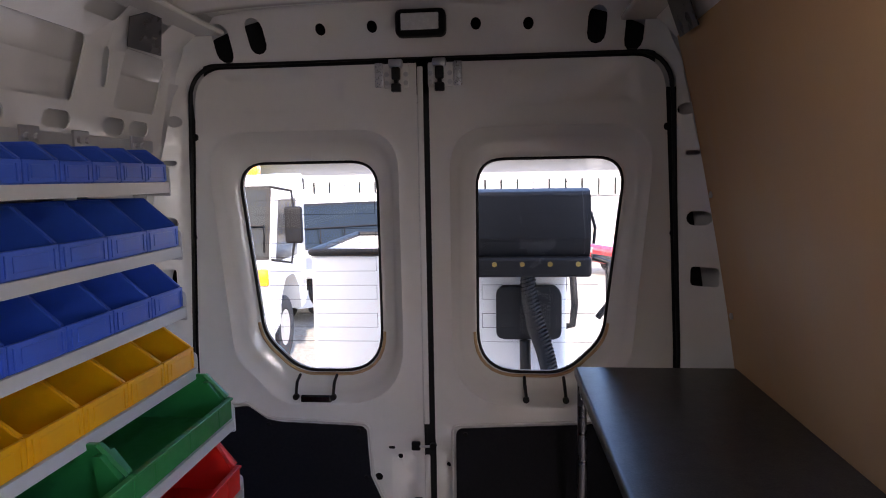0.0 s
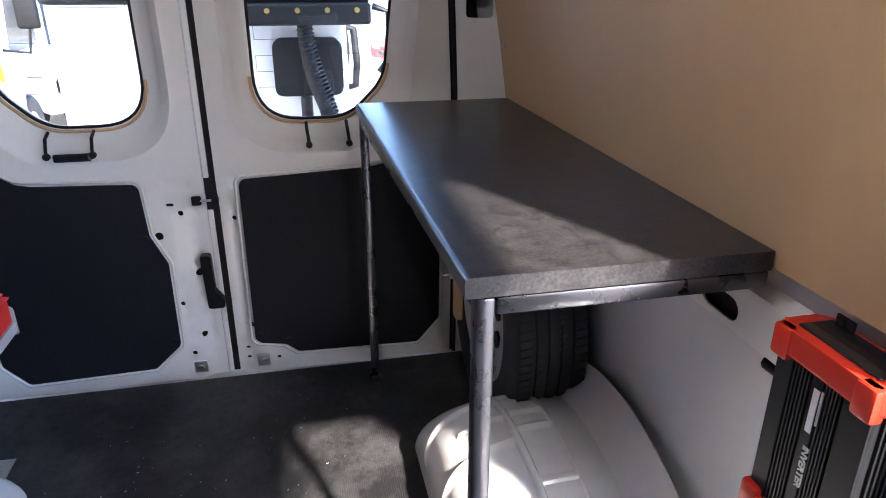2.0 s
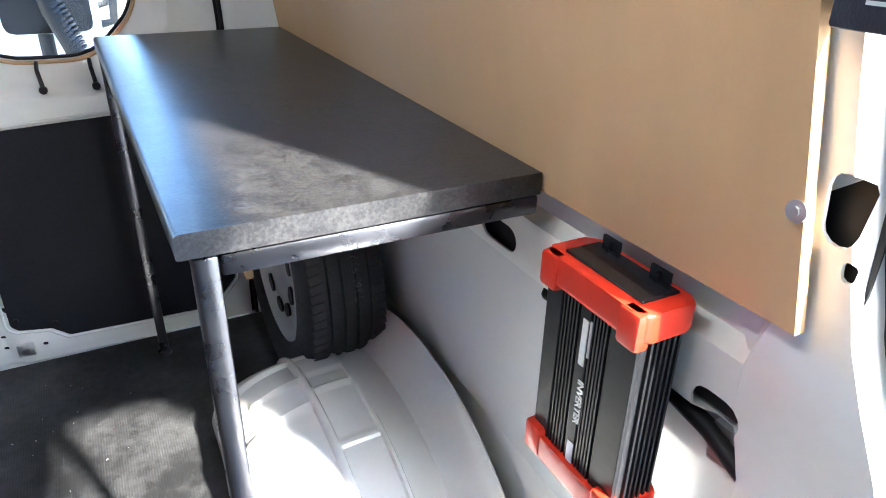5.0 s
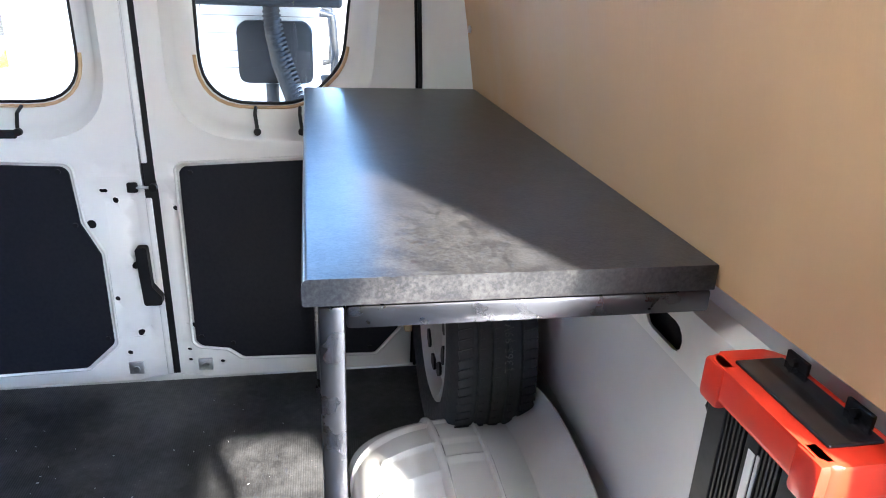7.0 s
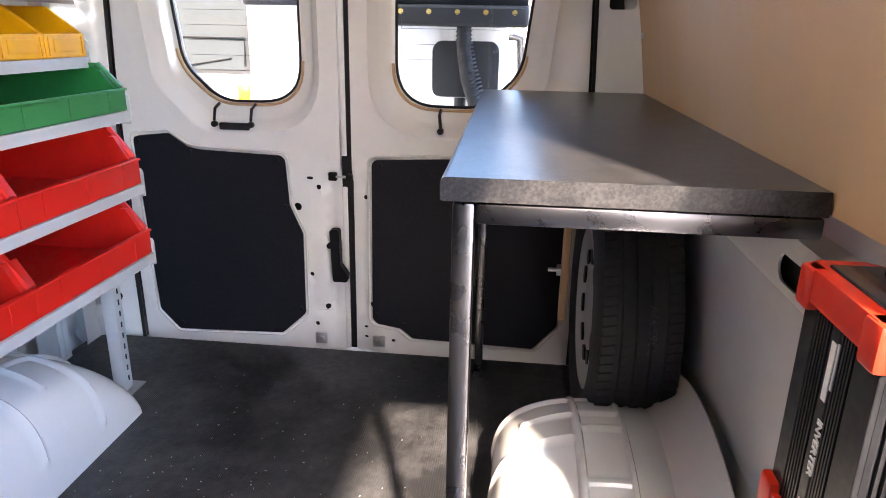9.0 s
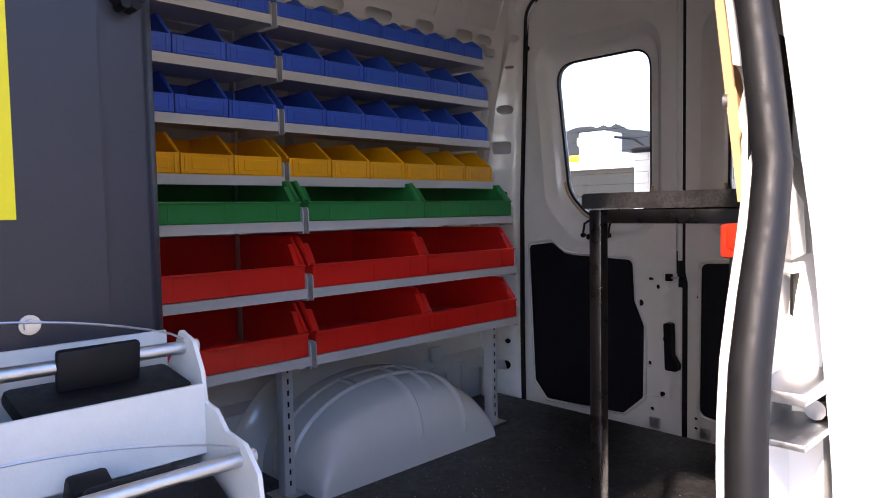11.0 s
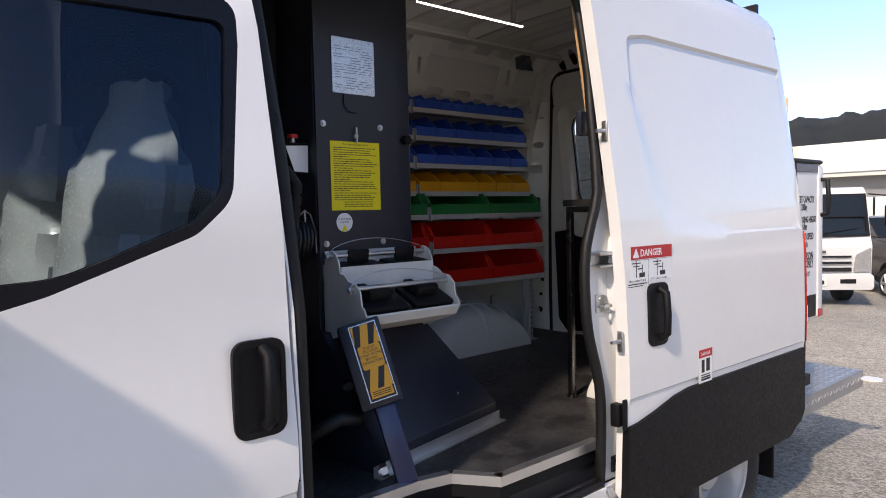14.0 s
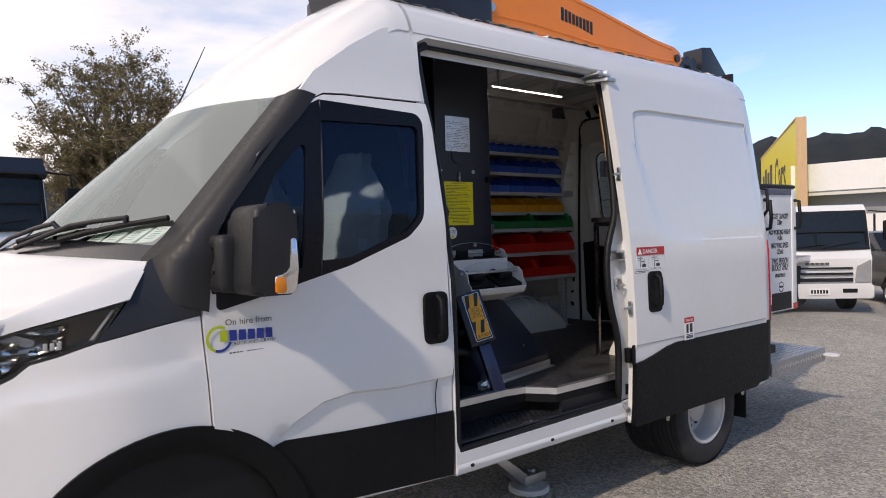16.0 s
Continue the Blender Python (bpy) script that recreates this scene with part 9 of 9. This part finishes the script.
    bm = bm_new()
    for k in range(6):
        box(bm, (-0.155 + k * 0.054, -0.163, 0.41), (-0.12 + k * 0.054, -0.159, 0.48))
    tagged(part("plate_bar", bm, INK, bp), kind="stuff")
    bm = bm_new()
    pipe(bm, [(-0.5, -0.06, 1.30), (0.15, -0.03, 1.36)], 0.010, 6)
    pipe(bm, [(0.1, -0.06, 1.30), (0.75, 0.0, 1.40)], 0.010, 6)
    part("wiper", bm, SEAL, t)
    bm = bm_new()
    pipe(bm, [(-0.90, 0.02, 1.32), (-0.90, 0.035, 1.60), (0.90, 0.035, 1.60), (0.90, 0.02, 1.32)], 0.014, 6)
    for x in (-0.45, 0.0):
        pipe(bm, [(x, -0.015, 1.60), (x, -0.03, 1.31)], 0.010, 6)
    part("screen_bar", bm, SEAL, t, "black bar across the windscreen", smooth=50)
    bm = bm_new()
    box(bm, (-0.42, 1.62, 0.50), (-0.30, 5.4, 0.66), 0.01)
    box(bm, (0.30, 1.62, 0.50), (0.42, 5.4, 0.66), 0.01)
    part("chassis_rail", bm, SEAL, t)
    bm = bm_new()
    box(bm, (-1.02, 1.75, 0.80), (1.02, 5.4, 0.92 if not box_load else 2.7), 0.02)
    part("deck", bm, ALLOY if not box_load else body_mat, t)
    if visor:
        bm = bm_new()
        prism(bm, rounded([(0.05, 1.98), (0.16, 1.90), (0.40, 2.14), (0.30, 2.20)], 0.02), "x", -W - 0.02, W + 0.02)
        part("sun_visor", bm, GLOSS_BLACK, t)
    if beacon:
        for x in (-1.02, 0.55):
            bm = bm_new()
            box(bm, (x - 0.12, 0.62, 2.12), (x + 0.12, 0.78, 2.24), 0.02)
            part("beacon", bm, AMBER, t, "amber beacon", smooth=40)
        for s in (-1, 1):
            bm = bm_new()
            box(bm, (s * 0.90 - 0.07, -0.105, 0.98), (s * 0.90 + 0.07, -0.06, 1.16), 0.02, 2)
            part("indicator", bm, AMBER, t, "amber indicator", smooth=40)
    # elevated gear on the deck
    bm = bm_new()
    box(bm, (-0.42, 2.3, 0.9), (0.15, 3.0, 2.10), 0.03)
    bar(bm, (-0.2, 2.7, 2.1), (-0.65, 1.0, 2.22), 0.08, 12)
    box(bm, (-0.93, 0.55, 2.13), (-0.50, 1.05, 2.52), 0.03)
    box(bm, (-0.99, 0.60, 2.35), (-0.90, 0.9, 2.46), 0.02)
    part("lift_gear", bm, body_mat, t, "white lift arm and bucket folded over the cab", smooth=40)
    bm = bm_new()
    pipe(bm, [(-0.5, 0.8, 2.45), (-0.3, 1.0, 2.42), (-0.15, 1.3, 2.25), (-0.3, 2.0, 2.2)], 0.018, 6)
    part("gear_hose", bm, SEAL, t, smooth=50)
    return t


TRUCK_GLASS = material("dark truck glass", (0.012, 0.016, 0.018), 0.06, vary=0.3, scale=2, spec=0.35)
HEADLAMP = material("headlamp chrome", (0.6, 0.62, 0.64), 0.15, metal=0.8, vary=0.2, scale=20)
TRUCK_WHITE = WHITE
light_truck("truck", "white light truck with a folded lift, parked on gravel", (-2.50, 9.25, ground_z(0, 9.8)), 40, TRUCK_WHITE)
light_truck("truck", "white light truck with amber beacons, parked on gravel", (-3.38, 5.3, -0.145), 3, TRUCK_WHITE, beacon=True).scale = (1.0, 1.0, 1.09)
light_truck("truck", "white truck with a black sun visor beyond the van", (-10.2, -3.95, 0), 96, TRUCK_WHITE, visor=True).scale = (1.3, 1.3, 1.38)


def car(label, at, yaw, mat, pickup=False):
    c = thing("car", label, "car", at)
    c.rotation_euler = (0, 0, radians(yaw))
    L = 4.4 if not pickup else 5.2
    zs = 0 if not pickup else 0.28
    bm = bm_new()
    low = rounded([(-L / 2, 0.35 + zs), (-L / 2, 0.72 + zs), (-L / 2 + 0.15, 0.80 + zs), (-0.95, 0.92 + zs), (L / 2 - 0.2, 0.92 + zs), (L / 2, 0.80 + zs), (L / 2, 0.35 + zs)]
                  + [(p[0] + L * 0.31, p[1] + zs * 0.4) for p in arc((0, 0.33), 0.36, 0, 180, 8)] + [(p[0] - L * 0.31, p[1] + zs * 0.4) for p in arc((0, 0.33), 0.36, 0, 180, 8)],
                  [0.08, 0.1, 0.1, 0.1, 0.1, 0.1, 0.08] + [0] * 18)
    prism(bm, low, "x", -0.86, 0.86, 0.04)
    part("body", bm, mat, c, smooth=40)
    bm = bm_new()
    top = rounded([(-0.98, 0.90 + zs), (-0.35, 1.38 + zs), (0.75, 1.40 + zs), (1.35 if not pickup else 1.0, 0.92 + zs)], [0.02, 0.12, 0.15, 0.05])
    prism(bm, top, "x", -0.74, 0.74, 0.06)
    part("cabin", bm, mat, c, smooth=40)
    for s in (-1, 1):
        bm = bm_new()
        sheet(bm, rounded([(-0.80, 0.95 + zs), (-0.32, 1.31 + zs), (0.66, 1.33 + zs), (1.10 if not pickup else 0.85, 0.96 + zs)], 0.04), [], flat("x", s * 0.745), 0.004, 0, (-s, 0, 0))
        part("side_window", bm, TRUCK_GLASS, c)
        for y in (-L * 0.31, L * 0.31):
            bm = bm_new()
            lathe(bm, [(0.30, -0.09), (0.32, -0.07), (0.32, 0.07), (0.30, 0.09), (0.20, 0.085)], Matrix.Translation((s * 0.78, y, 0.32)) @ Euler((0, s * radians(90), 0)).to_matrix().to_4x4(), 24)
            wl = part("wheel", bm, RUBBER, c, smooth=40)
            bm = bm_new()
            for k in range(5):
                a = 2 * math.pi * k / 5
                bar(bm, (s * 0.872, y, 0.32), (s * 0.872, y + 0.19 * math.cos(a), 0.32 + 0.19 * math.sin(a)), 0.03, 6)
            pipe(bm, [(s * 0.868, y + 0.195 * math.cos(2 * math.pi * i / 20), 0.32 + 0.195 * math.sin(2 * math.pi * i / 20)) for i in range(20)], 0.018, 6, closed=True)
            part("rim", bm, ALLOY, wl)
        bm = bm_new()
        box(bm, (s * 0.62 - 0.16, -L / 2 - 0.01, 0.60 + zs), (s * 0.62 + 0.16, -L / 2 + 0.05, 0.74 + zs), 0.01)
        part("headlamp", bm, HEADLAMP, c)
        bm = bm_new()
        box(bm, (s * 0.95 - 0.08, -0.80, 0.95 + zs), (s * 0.95 + 0.08, -0.70, 1.08 + zs), 0.03)
        part("door_mirror", bm, mat, c, smooth=40)
    bm = bm_new()
    vs = [bm.verts.new(p) for p in ((-0.68, -0.93, 0.945 + zs), (0.68, -0.93, 0.945 + zs), (0.62, -0.40, 1.355 + zs), (-0.62, -0.40, 1.355 + zs))]
    bm.faces.new(vs)
    bmesh.ops.translate(bm, verts=bm.verts[:], vec=(0, -0.012, 0.012))
    part("windscreen", bm, TRUCK_GLASS, c)
    bm = bm_new()
    box(bm, (-0.5, -L / 2 - 0.012, 0.46 + zs), (0.5, -L / 2 + 0.02, 0.58 + zs), 0.01)
    part("grille", bm, GLOSS_BLACK, c)
    return c


car("red saloon car parked across the gravel yard", (4.65, 16.5, -0.527), -62, CAR_RED)
car("dark grey pickup parked beside the white truck", (-2.68, 13.9, -0.438), 45, CAR_GREY, pickup=True)


def shed(name, label, lo, hi, roof_mat, wall_mat, fall=0.5):
    s = thing(name, label, "building")
    bm = bm_new()
    base = ground_z(0, lo[1]) - 0.3
    box(bm, (lo[0], lo[1], base), (hi[0], hi[1], hi[2]))
    w = part("wall", bm, wall_mat, s)
    bm = bm_new()
    prism(bm, [(lo[1] - 0.8, hi[2] - 0.05), (lo[1] - 0.8, hi[2] + 0.12), ((lo[1] + hi[1]) / 2, hi[2] + fall * 6), (hi[1] + 0.8, hi[2] + 0.12), (hi[1] + 0.8, hi[2] - 0.05)], "x", lo[0] - 0.6, hi[0] + 0.6)
    part("roof", bm, roof_mat, s)
    bm = bm_new()
    box(bm, (lo[0] - 0.6, lo[1] - 0.95, hi[2] - 0.18), (hi[0] + 0.6, lo[1] - 0.80, hi[2] + 0.02), 0.02)
    part("gutter", bm, SHED, s)
    n = max(3, int((hi[0] - lo[0]) / 6))
    for k in range(n):
        x = lo[0] + (hi[0] - lo[0]) * (k + 0.5) / n
        w = (hi[0] - lo[0]) / n * 0.42
        bm = bm_new()
        box(bm, (x - w, lo[1] - 0.05, hi[2] - 2.55), (x + w, lo[1] - 0.02, hi[2] - 1.50))
        win = part("window", bm, TRUCK_GLASS, s)
        for j in range(6):
            bm = bm_new()
            xx = x - w + 2 * w * j / 5
            box(bm, (xx - 0.46, lo[1] - 0.09, hi[2] - 2.60), (xx + 0.46, lo[1] - 0.05, hi[2] - 1.45))
            part("mullion", bm, SHED_ROOF, win, "white window post")
    return s


workshop = shed("workshop", "long workshop behind the yard, its white roof shown as an upright panel", (-17.0, 43, 0), (40, 56, 3.4), SHED_ROOF, DARK_WALL, 0.05)
# Upright panel shaped to fit the camera's view of the low white roof.
bm = bm_new()
box(bm, (-17.4, 41.95, 3.5), (40.4, 42.1, 5.30), 0.02)
part("roof_band_panel", bm, SHED_ROOF, workshop, "upright white panel in place of the roof slope")
shed("depot", "low depot building beyond the trees", (-46, 6, 0), (-36, 24, 3.2), SHED_ROOF, DARK_WALL, 0.25)

# yellow yard sign
ys = thing("yard_sign", "long yellow sign wall with black letters and a tan edge", "sign", (-16.5, 41.0, -1.36))
ys.rotation_euler = (0, 0, radians(-60))
bm = bm_new()
box(bm, (-29.0, -0.06, 0.0), (0.0, 0.45, 9.60))
bd = part("board", bm, SIGN_YELLOW, ys, "yellow sign wall")
bm = bm_new()
box(bm, (0.0, -0.10, 0.0), (0.06, 0.52, 9.72))
box(bm, (-29.0, -0.12, 9.60), (0.0, 0.52, 9.72))
part("edge_trim", bm, TAN_WOOD, ys, "tan capping along the wall")
lettering("word", "Cars", 4.3, Matrix.Translation((-10.6, -0.065, 5.2)) @ Euler((radians(90), 0, 0)).to_matrix().to_4x4(), INK, bd, bold=0.06, thick=0.01)
for k in range(4):
    bm = bm_new()
    box(bm, (-27.0 + k * 2.7, -0.075, 5.2), (-25.1 + k * 2.7, -0.061, 7.6 + 0.5 * (k % 2)))
    part("name_bar", bm, INK, bd)


def hills():
    """Wooded ridge all round, far off."""
    random.seed(3)
    bm = bm_new()
    n, R = 720, 620
    rows = []
    for k in range(n):
        a = 2 * math.pi * k / n
        h = 58 + 18 * noise.noise(Vector((math.cos(a) * 2.2, math.sin(a) * 2.2, 0.3))) + 7 * noise.noise(Vector((math.cos(a) * 11, math.sin(a) * 11, 1.3))) + 2.4 * noise.noise(Vector((math.cos(a) * 90, math.sin(a) * 90, 2.3))) + random.uniform(-0.9, 0.9)
        face = 0.5 + 0.5 * math.cos(a - radians(108))
        h = h * (0.14 + 1.16 * face ** 1.6)
        row = []
        for j in range(7):
            t = j / 6
            r = R - 130 * (1 - t) + 9 * noise.noise(Vector((math.cos(a) * 14, math.sin(a) * 14, j)))
            row.append(bm.verts.new((r * math.cos(a), r * math.sin(a), h * (t ** 0.85) + 2.2 * noise.noise(Vector((k * 0.9, j * 2.1, 5))))))
        top = row[-1].co
        row.append(bm.verts.new((top.x * 1.2, top.y * 1.2, top.z * 0.6)))
        rows.append(row)
    for k in range(n):
        A, B = rows[k], rows[(k + 1) % n]
        for j in range(7):
            bm.faces.new((A[j], A[j + 1], B[j + 1], B[j]))
    tagged(part("hills", bm, HILL, None, "dark bush-clad hills round the yard", smooth=60), category="hills", kind="structure")


hills()


def tree(at, radius, low, high, name="tree", label="spreading tree in early spring leaf", leaves=9000, seed=5):
    """Short trunk, a fan of rising limbs, branches and twigs, small leaves along the twigs; the crown fills an egg between low and high."""
    random.seed(seed)
    t = thing(name, label, "tree", at)
    limbs, twigs, tips = bm_new(), [], []
    mid, half = (low + high) / 2, (high - low) / 2

    def reach(d):
        k = math.sqrt((d.x * d.x + d.y * d.y) / radius ** 2 + (d.z / half) ** 2)
        return 1 / k

    def strand(bm, p, q, r0, r1, sag, seg, n=5):
        pts = []
        for k in range(n + 1):
            u = k / n
            w = p.lerp(q, u) + Vector((random.gauss(0, 0.02), random.gauss(0, 0.02), 0)) * (q - p).length * (0 < k < n)
            w.z += sag * math.sin(math.pi * u)
            pts.append(w)
        for k in range(n):
            bar(bm, pts[k], pts[k + 1], r0 + (r1 - r0) * k / n, seg, r0 + (r1 - r0) * (k + 1) / n, False)
        return pts
    fork = Vector((0, 0, low * 0.75 + 0.3))
    strand(limbs, Vector((0, 0, 0)), fork, radius * 0.075, radius * 0.06, 0.0, 10)
    core = Vector((0, 0, mid))
    for a in range(36):
        ang = 2.399 * a
        up = 1.0 - 1.8 * (a + 0.5) / 36
        flat_r = math.sqrt(max(0.0, 1 - up * up))
        d = Vector((math.cos(ang) * flat_r, math.sin(ang) * flat_r, up))
        end = core + d * reach(d) * random.uniform(0.45, 0.85)
        main = strand(limbs, fork - Vector((0, 0, random.uniform(0, 0.5))), end, radius * 0.030, radius * 0.009, -0.10 * radius * (1 - abs(up)), 6)
        for b in range(8):
            s0 = random.choice(main[2:])
            d2 = (d * 0.7 + Vector((random.gauss(0, 0.6), random.gauss(0, 0.6), random.gauss(0.1, 0.5)))).normalized()
            e2 = s0 + d2 * random.uniform(0.25, 0.55) * radius
            off = e2 - core
            k = off.length / (reach(off.normalized()) * random.uniform(0.92, 1.10))
            if k > 1:
                e2 = core + off / k
            mids = strand(limbs, s0, e2, radius * 0.008, radius * 0.003, 0.02 * radius, 4, 4)
            for c in range(7):
                s1 = random.choice(mids[1:])
                e3 = s1 + Vector((random.gauss(0, 0.13), random.gauss(0, 0.13), random.gauss(0.05, 0.11))) * radius
                twigs.append((s1, e3))
                tips.append((s1, e3))
    part("trunk", limbs, BARK, t, smooth=60)
    vs, fs = [], []
    for p, q in twigs:
        n = len(vs)
        w = Vector((0.004, 0.004, 0)) * radius
        vs += [p - w * 0.4, p + w * 0.4, q, p + Vector((0, 0, 0.0016)) * radius]
        fs += [(n, n + 1, n + 2), (n, n + 3, n + 2), (n + 1, n + 3, n + 2)]
    me = bpy.data.meshes.new("twig")
    me.from_pydata(vs, [], fs)
    me.materials.append(BARK)
    o = new("twig", me)
    o.parent = t
    tagged(o, kind="stuff")
    vs, fs = [], []
    for k in range(leaves):
        p, q = random.choice(tips)
        c = p.lerp(q, random.uniform(0.25, 1.1)) + Vector((random.gauss(0, 0.022), random.gauss(0, 0.022), random.gauss(0, 0.020))) * radius
        sz = random.uniform(0.010, 0.020) * radius
        e = Euler((random.uniform(-1, 1), random.uniform(-1, 1), random.uniform(0, 6.3))).to_matrix()
        n = len(vs)
        vs += [c + e @ Vector(v) for v in ((-sz, 0, 0), (0, -sz * 0.5, sz * 0.2), (sz, 0, 0), (0, sz * 0.5, sz * 0.2))]
        fs.append((n, n + 1, n + 2, n + 3))
    me = bpy.data.meshes.new("crown")
    me.from_pydata(vs, [], fs)
    me.materials.append(LEAF)
    o = new("crown", me)
    o.parent = t
    return t


tree((-22.0, 1.25, 0), 2.95, 2.4, 8.1, leaves=105000, seed=8)
tree((-31.0, -3.0, 0), 1.9, 1.6, 5.2, leaves=4000, seed=9, label="small garden tree beyond the yard")
tree((17.0, -8.0, 0), 2.6, 1.8, 7.2, leaves=7000, seed=12, label="leafy tree on the kerb side of the yard")
tree((22.0, 2.0, 0), 2.5, 1.8, 6.8, leaves=6000, seed=15, label="leafy tree behind the parked truck")
light_truck("truck", "white light truck with amber beacons facing the van", (9.5, -6.2, 0), -62, TRUCK_WHITE, beacon=True)
shed("warehouse", "pale warehouse across the yard", (26, -26, 0), (40, 22, 6.4), SHED_ROOF, SHED, 0.4)
